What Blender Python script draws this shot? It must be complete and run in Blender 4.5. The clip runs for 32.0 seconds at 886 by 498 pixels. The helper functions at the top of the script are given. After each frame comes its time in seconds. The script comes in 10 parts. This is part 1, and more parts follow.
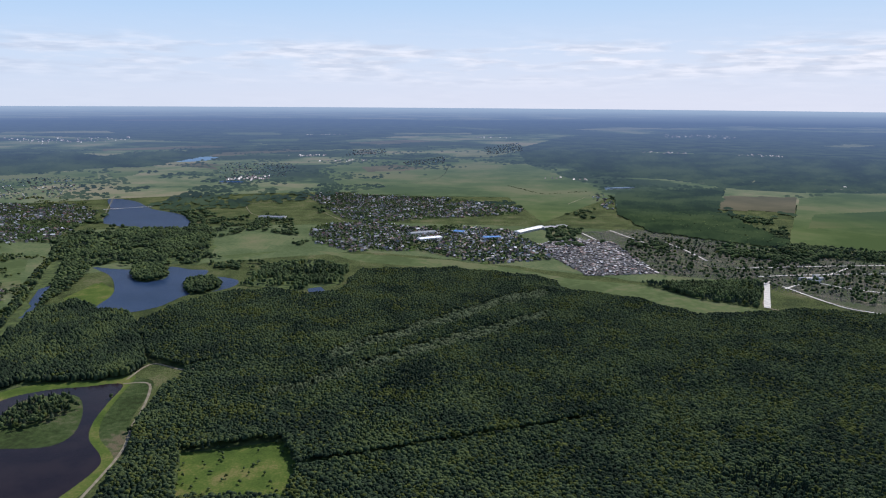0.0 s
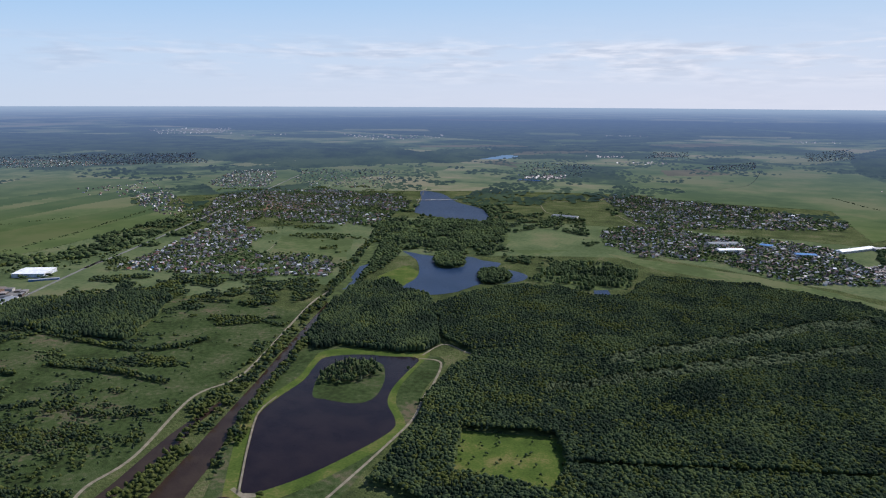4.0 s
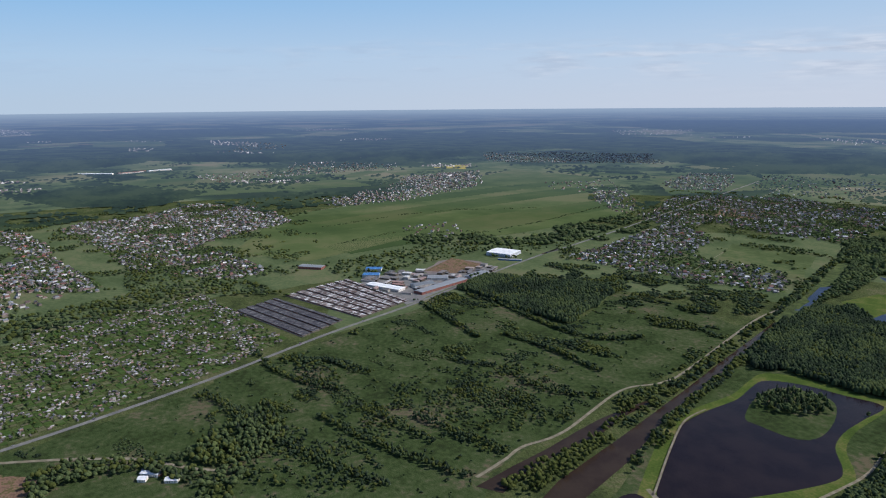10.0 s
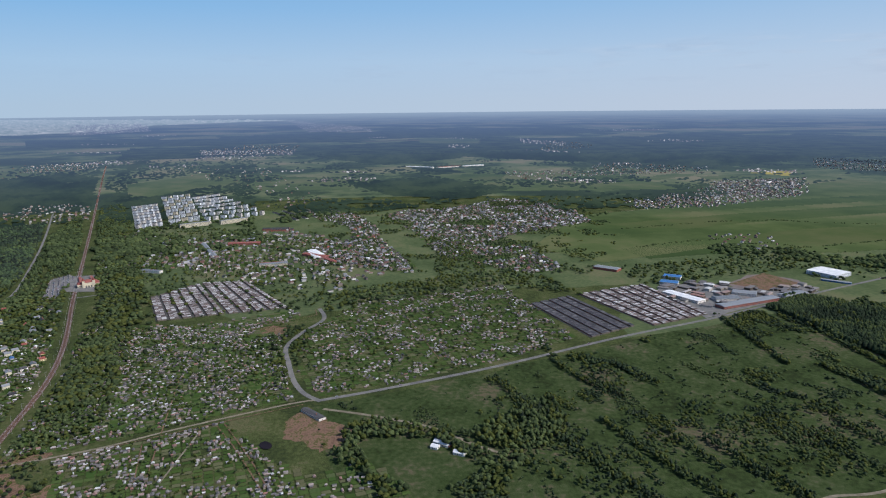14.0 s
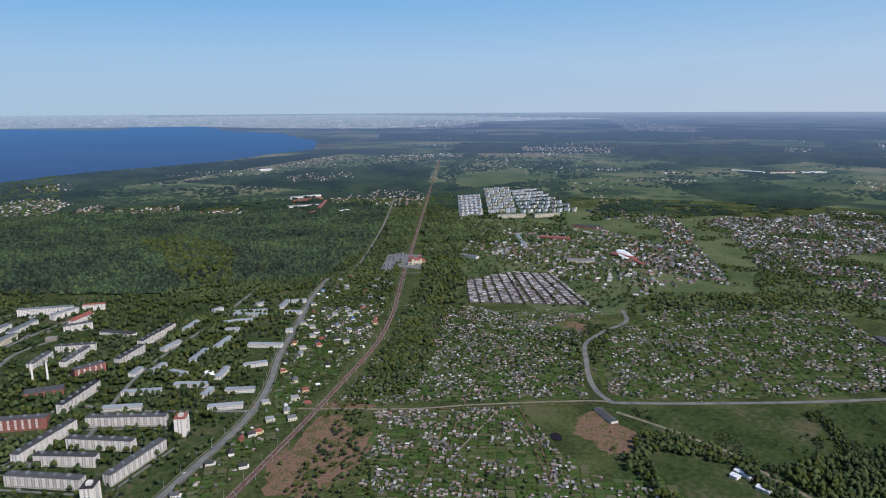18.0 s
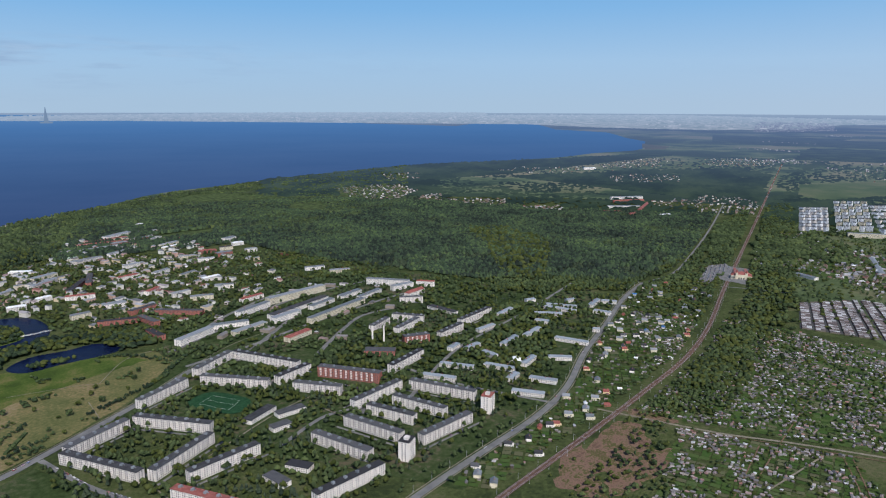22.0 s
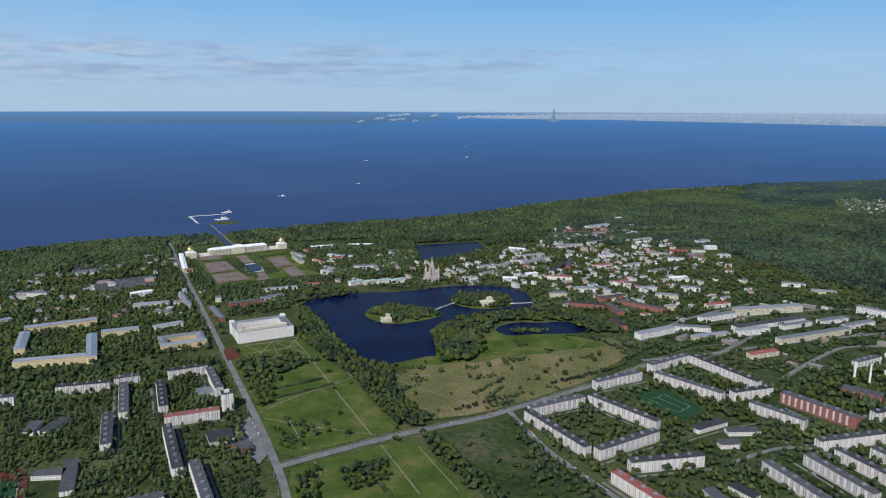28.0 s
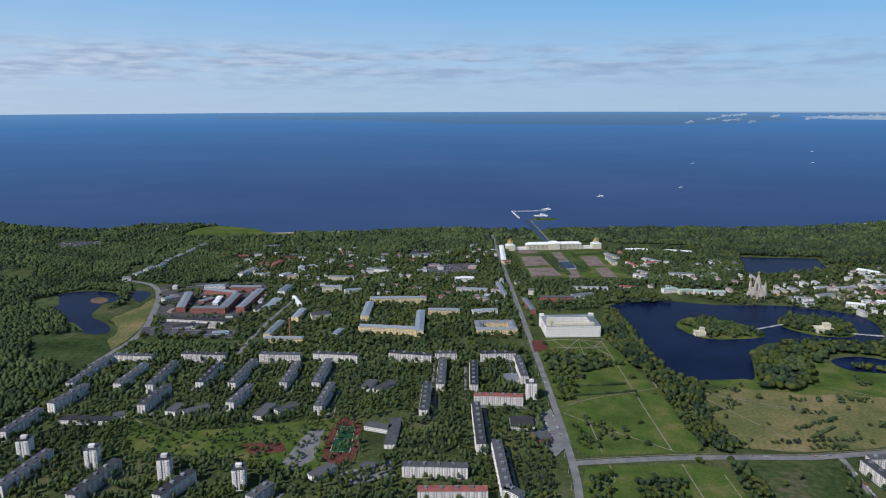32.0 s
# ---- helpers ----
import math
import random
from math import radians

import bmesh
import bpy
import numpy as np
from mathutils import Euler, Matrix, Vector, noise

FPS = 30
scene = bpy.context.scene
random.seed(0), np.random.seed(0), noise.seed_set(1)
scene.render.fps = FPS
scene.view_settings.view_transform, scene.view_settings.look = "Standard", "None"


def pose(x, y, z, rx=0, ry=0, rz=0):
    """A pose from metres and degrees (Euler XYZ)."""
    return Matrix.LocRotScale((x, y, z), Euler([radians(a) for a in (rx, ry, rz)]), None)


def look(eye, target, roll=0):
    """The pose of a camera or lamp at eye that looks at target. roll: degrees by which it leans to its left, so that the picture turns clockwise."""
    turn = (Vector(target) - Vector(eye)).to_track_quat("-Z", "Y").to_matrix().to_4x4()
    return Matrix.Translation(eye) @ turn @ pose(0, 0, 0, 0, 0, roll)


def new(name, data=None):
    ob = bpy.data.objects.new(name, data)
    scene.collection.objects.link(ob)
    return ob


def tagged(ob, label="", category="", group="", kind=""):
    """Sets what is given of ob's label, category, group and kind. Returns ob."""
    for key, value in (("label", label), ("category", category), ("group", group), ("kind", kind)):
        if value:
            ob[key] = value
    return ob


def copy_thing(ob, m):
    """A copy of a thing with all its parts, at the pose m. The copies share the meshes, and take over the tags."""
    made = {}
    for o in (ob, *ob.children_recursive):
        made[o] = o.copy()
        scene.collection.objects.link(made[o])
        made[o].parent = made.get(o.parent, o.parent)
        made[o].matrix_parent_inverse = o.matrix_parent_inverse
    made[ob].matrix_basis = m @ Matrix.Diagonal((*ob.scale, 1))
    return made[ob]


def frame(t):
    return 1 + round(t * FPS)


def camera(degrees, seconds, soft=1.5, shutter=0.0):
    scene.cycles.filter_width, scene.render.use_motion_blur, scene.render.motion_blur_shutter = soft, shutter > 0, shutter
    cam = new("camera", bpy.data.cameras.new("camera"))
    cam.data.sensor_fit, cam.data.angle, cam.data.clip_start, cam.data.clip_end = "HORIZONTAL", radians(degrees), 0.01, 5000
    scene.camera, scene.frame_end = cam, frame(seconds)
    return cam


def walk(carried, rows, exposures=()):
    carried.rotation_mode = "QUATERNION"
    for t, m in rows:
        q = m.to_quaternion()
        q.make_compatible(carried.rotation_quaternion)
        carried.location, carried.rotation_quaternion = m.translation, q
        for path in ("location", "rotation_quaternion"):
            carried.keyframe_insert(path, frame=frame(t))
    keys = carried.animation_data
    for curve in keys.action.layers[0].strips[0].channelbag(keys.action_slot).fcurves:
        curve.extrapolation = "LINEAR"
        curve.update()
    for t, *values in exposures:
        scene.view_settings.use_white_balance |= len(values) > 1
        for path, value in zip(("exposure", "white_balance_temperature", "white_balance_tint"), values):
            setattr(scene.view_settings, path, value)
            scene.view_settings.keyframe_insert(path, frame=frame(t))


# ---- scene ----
cam = camera(65.0, 32.0, 1.15)
EYE_HEIGHT = 450.0
# seconds, tilt, lean, turn in degrees
PATH = [
    (0, -12.03, -0.41, 0.00),
    (0.5, -12.03, -0.37, 2.98),
    (1, -12.04, -0.36, 5.97),
    (1.5, -12.07, -0.37, 8.98),
    (2, -12.09, -0.36, 11.96),
    (2.5, -12.08, -0.34, 14.96),
    (3, -12.10, -0.31, 17.97),
    (3.5, -12.10, -0.28, 21.00),
    (5.5, -12.11, -0.12, 32.84),
    (6, -12.11, 0.03, 35.78),
    (6.5, -12.07, 0.12, 38.78),
    (7, -12.06, 0.17, 41.79),
    (7.5, -12.05, 0.19, 44.79),
    (8, -12.02, 0.22, 47.65),
    (8.5, -12.00, 0.25, 50.61),
    (9, -11.98, 0.32, 53.71),
    (9.5, -11.94, 0.42, 56.87),
    (10, -11.90, 0.48, 60.12),
    (10.5, -11.86, 0.53, 63.33),
    (11, -11.83, 0.59, 66.32),
    (11.5, -11.80, 0.60, 69.30),
    (12, -11.79, 0.60, 72.35),
    (12.5, -11.78, 0.59, 75.41),
    (13, -11.73, 0.62, 78.47),
    (13.5, -11.72, 0.62, 81.57),
    (14, -11.68, 0.61, 84.70),
    (14.5, -11.65, 0.57, 87.63),
    (16.5, -11.63, 0.51, 100.53),
    (17, -11.59, 0.45, 103.80),
    (17.5, -11.59, 0.40, 107.05),
    (18, -11.62, 0.33, 110.27),
    (18.5, -11.60, 0.26, 113.52),
    (19, -11.61, 0.20, 116.77),
    (19.5, -11.61, 0.15, 120.03),
    (20, -11.61, 0.10, 123.29),
    (20.5, -11.62, 0.03, 126.59),
    (21, -11.63, -0.05, 129.89),
    (21.5, -11.64, -0.12, 133.18),
    (22, -11.63, -0.16, 136.43),
    (22.5, -11.62, -0.16, 139.70),
    (23, -11.62, -0.14, 142.93),
    (23.5, -11.61, -0.15, 146.15),
    (24, -11.64, -0.16, 149.38),
    (24.5, -11.71, -0.20, 152.68),
    (25, -11.73, -0.22, 155.89),
    (25.5, -11.72, -0.22, 159.05),
    (27.5, -11.75, -0.19, 171.52),
    (28, -11.73, -0.18, 174.63),
    (28.5, -11.73, -0.18, 177.79),
    (29, -11.71, -0.16, 181.00),
    (29.5, -11.70, -0.12, 184.27),
    (30, -11.70, -0.09, 187.54),
    (30.5, -11.71, -0.05, 190.80),
    (31, -11.71, -0.01, 194.04),
    (31.5, -11.71, 0.09, 197.28),
    (32, -11.70, 0.20, 200.52),
]
walk(cam, [(t, pose(0, 0, EYE_HEIGHT, 90 + tilt, lean, turn)) for t, tilt, lean, turn in PATH],
     exposures=[(0, 0.3, 6250, 15), (6, 0.15, 6250, 14), (11, 0.04, 6250, 13), (18, 0.0, 6200, 13), (32, 0.0, 6000, 11)])

# ---------------------------------------------------------------- world, sun
SUN_YAW, SUN_HEIGHT = -28.0, 43.0
world = bpy.data.worlds.new("world")
scene.world = world
world.use_nodes = True
wn = world.node_tree.nodes
sky = wn.new("ShaderNodeTexSky")
sky.sky_type = "NISHITA"
sky.sun_disc = False
sky.sun_elevation, sky.sun_rotation = radians(SUN_HEIGHT), radians(-SUN_YAW)
sky.air_density, sky.dust_density, sky.ozone_density = 1.0, 0.3, 3.0
wn["Background"].inputs[1].default_value = 0.125
world.node_tree.links.new(sky.outputs[0], wn["Background"].inputs[0])
sun = new("sun", bpy.data.lights.new("sun", "SUN"))
sun.data.energy, sun.data.angle, sun.data.color = 4.5, radians(0.5), (1.0, 0.95, 0.86)
sun.matrix_world = look((0, 0, 0), (math.sin(radians(SUN_YAW)), -math.cos(radians(SUN_YAW)), -math.tan(radians(SUN_HEIGHT))))

# ---------------------------------------------------------------- materials
def ramp(nt, stops):
    r = nt.nodes.new("ShaderNodeValToRGB")
    e = r.color_ramp.elements
    while len(e) < len(stops):
        e.new(0.5)
    for k, (p, c) in zip(e, stops):
        k.position, k.color = p, (*c, 1)
    return r


def material(name, stops, scale=0.1, detail=6, rough=0.95, spec=0.06, metal=0.0, bump=0.0, bump_scale=1.0, island=0.0, grain=0.0, grain_scale=2.0, per_object=0.0, tight=0.5):
    """Noise through a ramp of colours; island or per_object: share of a random value for each piece; grain: fine second scale."""
    m = bpy.data.materials.new(name)
    m.use_nodes = True
    nt = m.node_tree
    b = nt.nodes["Principled BSDF"]
    b.inputs["Roughness"].default_value, b.inputs["Metallic"].default_value = rough, metal
    b.inputs["Specular IOR Level"].default_value = spec
    co = nt.nodes.new("ShaderNodeTexCoord")
    n = nt.nodes.new("ShaderNodeTexNoise")
    n.inputs["Scale"].default_value, n.inputs["Detail"].default_value, n.inputs["Roughness"].default_value = scale, detail, 0.6
    nt.links.new(co.outputs["Object"], n.inputs["Vector"])
    value = n.outputs["Fac"]

    def mixed(a, bsock, f):
        x = nt.nodes.new("ShaderNodeMix")
        x.inputs[0].default_value = f
        nt.links.new(a, x.inputs[2])
        nt.links.new(bsock, x.inputs[3])
        return x.outputs[0]

    if grain:
        g = nt.nodes.new("ShaderNodeTexNoise")
        g.inputs["Scale"].default_value, g.inputs["Detail"].default_value = grain_scale, 4
        nt.links.new(co.outputs["Object"], g.inputs["Vector"])
        value = mixed(value, g.outputs["Fac"], grain)
    if island:
        geo = nt.nodes.new("ShaderNodeNewGeometry")
        value = mixed(value, geo.outputs["Random Per Island"], island)
    if per_object:
        oi = nt.nodes.new("ShaderNodeObjectInfo")
        value = mixed(value, oi.outputs["Random"], per_object)
    squeeze_to = 1.0 if island > 0.8 or per_object > 0.8 else tight
    r = ramp(nt, [(0.5 + (p - 0.5) * squeeze_to, c) for p, c in stops])
    nt.links.new(value, r.inputs[0])
    nt.links.new(r.outputs[0], b.inputs["Base Color"])
    if bump:
        bn = nt.nodes.new("ShaderNodeTexNoise")
        bn.inputs["Scale"].default_value, bn.inputs["Detail"].default_value = bump_scale, 5
        nt.links.new(co.outputs["Object"], bn.inputs["Vector"])
        bp = nt.nodes.new("ShaderNodeBump")
        bp.inputs["Strength"].default_value, bp.inputs["Distance"].default_value = bump, 1.0 / bump_scale
        nt.links.new(bn.outputs["Fac"], bp.inputs["Height"])
        nt.links.new(bp.outputs[0], b.inputs["Normal"])
    return m


def leafy(m, share=0.3):
    """Adds the light that passes through leaves."""
    nt = m.node_tree
    b = nt.nodes["Principled BSDF"]
    tr = nt.nodes.new("ShaderNodeBsdfTranslucent")
    src = b.inputs["Base Color"].links[0].from_socket
    tint = nt.nodes.new("ShaderNodeMix")
    tint.data_type, tint.blend_type = "RGBA", "MULTIPLY"
    tint.inputs[0].default_value = 1.0
    tint.inputs[7].default_value = (0.95, 1.42, 1.0, 1)
    nt.links.new(src, tint.inputs[6])
    nt.links.new(tint.outputs[2], tr.inputs[0])
    mx = nt.nodes.new("ShaderNodeMixShader")
    mx.inputs[0].default_value = share
    nt.links.new(b.outputs[0], mx.inputs[1])
    nt.links.new(tr.outputs[0], mx.inputs[2])
    nt.links.new(mx.outputs[0], nt.nodes["Material Output"].inputs[0])


M = {}
M["scrub"] = material("scrub_ground", [(0.2, (0.032, 0.043, 0.018)), (0.42, (0.048, 0.062, 0.023)), (0.6, (0.066, 0.080, 0.030)), (0.85, (0.100, 0.098, 0.050))], 0.012, 8, bump=0.6, bump_scale=0.25, grain=0.35, grain_scale=0.15, rough=1.0, spec=0.015, tight=0.36)
M["meadow"] = material("meadow_grass", [(0.2, (0.023, 0.032, 0.013)), (0.42, (0.036, 0.055, 0.019)), (0.6, (0.049, 0.066, 0.027)), (0.85, (0.100, 0.085, 0.054))], 0.01, 8, bump=0.4, bump_scale=0.4, grain=0.4, grain_scale=0.12, rough=1.0, spec=0.015, tight=0.36)
M["lawn"] = material("mown_grass", [(0.2, (0.039, 0.062, 0.015)), (0.45, (0.057, 0.087, 0.019)), (0.6, (0.078, 0.100, 0.025)), (0.85, (0.131, 0.116, 0.046))], 0.02, 8, grain=0.3, grain_scale=0.3, rough=1.0, spec=0.015, tight=0.36)
M["dry"] = material("dry_meadow", [(0.2, (0.073, 0.084, 0.031)), (0.48, (0.109, 0.112, 0.044)), (0.66, (0.163, 0.135, 0.061)), (0.9, (0.224, 0.169, 0.098))], 0.009, 9, grain=0.35, grain_scale=0.2, rough=1.0, spec=0.015, tight=0.36)
M["field"] = material("farm_field", [(0.3, (0.056, 0.077, 0.031)), (0.5, (0.075, 0.100, 0.040)), (0.7, (0.106, 0.114, 0.056))], 0.004, 6, grain=0.3, grain_scale=0.05, rough=1.0, spec=0.015, tight=0.36)
M["pinkground"] = material("pinkish_bare_yard", [(0.3, (0.14, 0.118, 0.116)), (0.55, (0.185, 0.152, 0.15)), (0.8, (0.125, 0.122, 0.095))], 0.02, 8, grain=0.3, grain_scale=0.3, rough=1.0, spec=0.015)
M["bare"] = material("bare_earth", [(0.3, (0.113, 0.071, 0.050)), (0.48, (0.190, 0.118, 0.086)), (0.6, (0.069, 0.073, 0.024)), (0.8, (0.138, 0.087, 0.061))], 0.05, 9, grain=0.4, grain_scale=0.3, rough=1.0, spec=0.015)
M["woodfloor"] = material("forest_floor", [(0.3, (0.036, 0.051, 0.024)), (0.7, (0.081, 0.105, 0.039))], 0.05, 5, rough=1.0, spec=0.015)
M["grave_ground"] = material("cemetery_ground", [(0.32, (0.038, 0.062, 0.022)), (0.5, (0.064, 0.07, 0.044)), (0.75, (0.115, 0.104, 0.09))], 0.02, 9, grain=0.6, grain_scale=0.35, rough=1.0, spec=0.015)
M["asphalt"] = material("asphalt", [(0.3, (0.125, 0.123, 0.125)), (0.7, (0.193, 0.186, 0.175))], 0.05, 6, grain=0.3, grain_scale=1.5, rough=1.0, spec=0.015)
M["gravel"] = material("pale_gravel", [(0.3, (0.150, 0.131, 0.094)), (0.7, (0.225, 0.199, 0.150))], 0.1, 6, rough=1.0, spec=0.015)
M["concrete"] = material("pale_concrete", [(0.3, (0.42, 0.4, 0.37)), (0.7, (0.58, 0.55, 0.5))], 0.1, 6, rough=1.0, spec=0.015)
M["ballast"] = material("railway_ballast", [(0.3, (0.090, 0.050, 0.039)), (0.7, (0.152, 0.092, 0.070))], 0.2, 6)
M["pond"] = material("dark_pond_water", [(0.3, (0.012, 0.009, 0.012)), (0.7, (0.018, 0.013, 0.015))], 0.02, 4, rough=0.15, spec=0.04, bump=0.08, bump_scale=0.3)
# reflected sky painted into both lake colours: bright sunward, dim away from the sun
M["lake"] = material("blue_lake_water", [(0.3, (0.016, 0.032, 0.066)), (0.7, (0.022, 0.04, 0.08))], 0.01, 4, rough=0.3, spec=0.02, bump=0.12, bump_scale=0.3)
M["deep_lake"] = material("dim_sky_lake_water", [(0.3, (0.0035, 0.007, 0.026)), (0.7, (0.006, 0.011, 0.036))], 0.01, 4, rough=0.2, spec=0.012, bump=0.12, bump_scale=0.3)
M["stone"] = material("warm_grey_stone", [(0.3, (0.30, 0.26, 0.23)), (0.7, (0.42, 0.37, 0.33))], 0.2, 6)
M["ochre_tile"] = material("pale_glazed_tiles", [(0.3, (0.29, 0.26, 0.19)), (0.7, (0.40, 0.36, 0.27))], 0.3, 5, rough=0.5)
M["sea"] = material("sea_water", [(0.3, (0.014, 0.05, 0.15)), (0.5, (0.02, 0.065, 0.18)), (0.75, (0.03, 0.08, 0.2))], 0.002, 8, rough=0.5, spec=0.25, bump=0.2, bump_scale=0.15)
M["leaf"] = material("broad_leaves", [(0.1, (0.029, 0.041, 0.022)), (0.4, (0.055, 0.077, 0.034)), (0.62, (0.078, 0.106, 0.046)), (0.9, (0.118, 0.149, 0.056))], 0.008, 8, rough=1.0, spec=0.02, island=0.25, bump=0.35, bump_scale=0.8)
M["needle"] = material("needle_leaves", [(0.2, (0.030, 0.041, 0.029)), (0.5, (0.048, 0.065, 0.043)), (0.85, (0.075, 0.095, 0.056))], 0.02, 6, rough=1.0, spec=0.02, island=0.4)
M["pine"] = material("pine_crowns", [(0.12, (0.022, 0.030, 0.026)), (0.36, (0.037, 0.052, 0.038)), (0.55, (0.053, 0.081, 0.048)), (0.72, (0.074, 0.109, 0.055)), (0.92, (0.111, 0.155, 0.062))], 0.0045, 8, rough=1.0, spec=0.02, island=0.28)
M["birch"] = material("birch_leaves", [(0.28, (0.026, 0.038, 0.024)), (0.44, (0.037, 0.056, 0.031)), (0.54, (0.048, 0.070, 0.037)), (0.66, (0.071, 0.095, 0.040)), (0.78, (0.082, 0.106, 0.042))], 0.008, 8, rough=1.0, spec=0.02, island=0.2)
M["willow"] = material("willow_leaves", [(0.2, (0.067, 0.084, 0.044)), (0.5, (0.097, 0.116, 0.062)), (0.85, (0.128, 0.152, 0.082))], 0.05, 6, rough=1.0, spec=0.02, island=0.45, bump=0.35, bump_scale=0.8)
M["fresh"] = material("fresh_spring_leaves", [(0.15, (0.049, 0.062, 0.019)), (0.5, (0.069, 0.084, 0.024)), (0.9, (0.099, 0.112, 0.035))], 0.05, 6, rough=1.0, spec=0.02, island=0.45, bump=0.35, bump_scale=0.8)
for key in ("leaf", "needle", "pine", "willow", "fresh"):
    leafy(M[key])
leafy(M["birch"])
M["bark"] = material("bark", [(0.3, (0.06, 0.045, 0.03)), (0.7, (0.12, 0.095, 0.07))], 2.0, 5)
M["panel"] = material("pale_panel_wall", [(0.3, (0.524, 0.479, 0.443)), (0.7, (0.686, 0.635, 0.585))], 0.15, 6, grain=0.3, per_object=0.25)
M["white"] = material("white_render_wall", [(0.3, (0.643, 0.594, 0.544)), (0.7, (0.775, 0.720, 0.665))], 0.15, 6, grain=0.3)
M["cool_white"] = material("cool_white_panel_wall", [(0.3, (0.52, 0.54, 0.58)), (0.7, (0.66, 0.68, 0.72))], 0.15, 6, grain=0.3, per_object=0.3)
M["brick"] = material("red_brick_wall", [(0.3, (0.24, 0.085, 0.065)), (0.7, (0.34, 0.14, 0.105))], 0.3, 6, grain=0.4)
M["yellow"] = material("ochre_render_wall", [(0.3, (0.6, 0.46, 0.24)), (0.7, (0.72, 0.57, 0.34))], 0.15, 6, grain=0.3)
M["cream"] = material("cream_render_wall", [(0.3, (0.499, 0.442, 0.328)), (0.7, (0.619, 0.561, 0.426))], 0.15, 6, grain=0.3)
M["bitumen"] = material("grey_bitumen_roof", [(0.3, (0.039, 0.039, 0.043)), (0.7, (0.085, 0.085, 0.091))], 0.12, 6, grain=0.4, per_object=0.35)
M["paletin"] = material("pale_blue_tin_roof", [(0.3, (0.182, 0.208, 0.234)), (0.7, (0.258, 0.285, 0.312))], 0.12, 6, rough=0.5, spec=0.3, grain=0.3, per_object=0.2)
M["tinroof"] = material("grey_tin_roof", [(0.3, (0.122, 0.134, 0.145)), (0.7, (0.219, 0.231, 0.246))], 0.12, 6, rough=0.5, spec=0.3, grain=0.3, per_object=0.3)
M["redroof"] = material("red_tin_roof", [(0.3, (0.2, 0.065, 0.055)), (0.7, (0.3, 0.11, 0.09))], 0.12, 6, rough=0.55, grain=0.3)
M["whiteroof"] = material("white_sheet_roof", [(0.3, (0.6, 0.61, 0.62)), (0.7, (0.78, 0.78, 0.78))], 0.12, 6, rough=0.5, spec=0.3)
M["blueroof"] = material("blue_sheet_roof", [(0.3, (0.04, 0.12, 0.3)), (0.7, (0.07, 0.2, 0.42))], 0.12, 6, rough=0.5)
M["glass"] = material("window_glass", [(0.3, (0.03, 0.035, 0.045)), (0.7, (0.08, 0.09, 0.11))], 0.5, 3, rough=0.15, spec=0.5)
M["sand"] = material("beach_sand", [(0.3, (0.3, 0.25, 0.17)), (0.7, (0.45, 0.38, 0.27))], 0.05, 5, rough=1.0, spec=0.015)
M["turf"] = material("sports_turf", [(0.3, (0.016, 0.048, 0.022)), (0.7, (0.026, 0.068, 0.032))], 0.2, 4, rough=1.0, spec=0.015)
M["redtrack"] = material("red_running_track", [(0.3, (0.079, 0.027, 0.020)), (0.7, (0.115, 0.046, 0.035))], 0.2, 4)
M["steel"] = material("grey_painted_steel", [(0.3, (0.25, 0.26, 0.27)), (0.7, (0.38, 0.38, 0.38))], 1.0, 4, rough=0.5, metal=0.3)
M["lot_cars"] = material("mixed_car_paint", [(0.0, (0.02, 0.02, 0.025)), (0.3, (0.1, 0.1, 0.11)), (0.55, (0.3, 0.3, 0.32)), (0.75, (0.14, 0.02, 0.02)), (1.0, (0.7, 0.7, 0.7))], 0.3, 3, island=0.95, rough=0.35, spec=0.4)
M["carpaint"] = material("car_paint", [(0.0, (0.03, 0.03, 0.035)), (0.3, (0.3, 0.3, 0.32)), (0.55, (0.7, 0.7, 0.7)), (0.75, (0.3, 0.04, 0.03)), (0.9, (0.04, 0.08, 0.25)), (1.0, (0.75, 0.75, 0.75))], 1.0, 2, rough=0.3, spec=0.5, per_object=0.95)
M["tyre"] = material("tyre_rubber", [(0.3, (0.02, 0.02, 0.02)), (0.7, (0.035, 0.035, 0.035))], 5.0, 3)
M["gold"] = material("gilded_metal", [(0.3, (0.6, 0.4, 0.1)), (0.7, (0.75, 0.52, 0.18))], 0.5, 3, rough=0.3, metal=0.9)
M["shed_roof"] = material("mixed_shed_roofs", [(0.0, (0.062, 0.062, 0.065)), (0.4, (0.150, 0.138, 0.138)), (0.62, (0.275, 0.250, 0.237)), (0.74, (0.225, 0.112, 0.088)), (0.88, (0.375, 0.375, 0.375)), (1.0, (0.625, 0.625, 0.625))], 0.3, 3, island=0.9, rough=0.6, spec=0.15)
M["shed_wall"] = material("mixed_shed_walls", [(0.0, (0.07, 0.055, 0.042)), (0.5, (0.14, 0.12, 0.1)), (0.8, (0.24, 0.21, 0.17)), (1.0, (0.5, 0.48, 0.45))], 0.3, 3, island=0.9)
M["house_roof"] = material("mixed_house_roofs", [(0.0, (0.04, 0.04, 0.045)), (0.3, (0.085, 0.075, 0.072)), (0.42, (0.14, 0.07, 0.058)), (0.54, (0.18, 0.095, 0.08)), (0.62, (0.14, 0.15, 0.17)), (0.8, (0.26, 0.26, 0.27)), (0.88, (0.45, 0.44, 0.44)), (1.0, (0.72, 0.72, 0.72))], 0.3, 3, island=0.9, rough=0.55, spec=0.25)
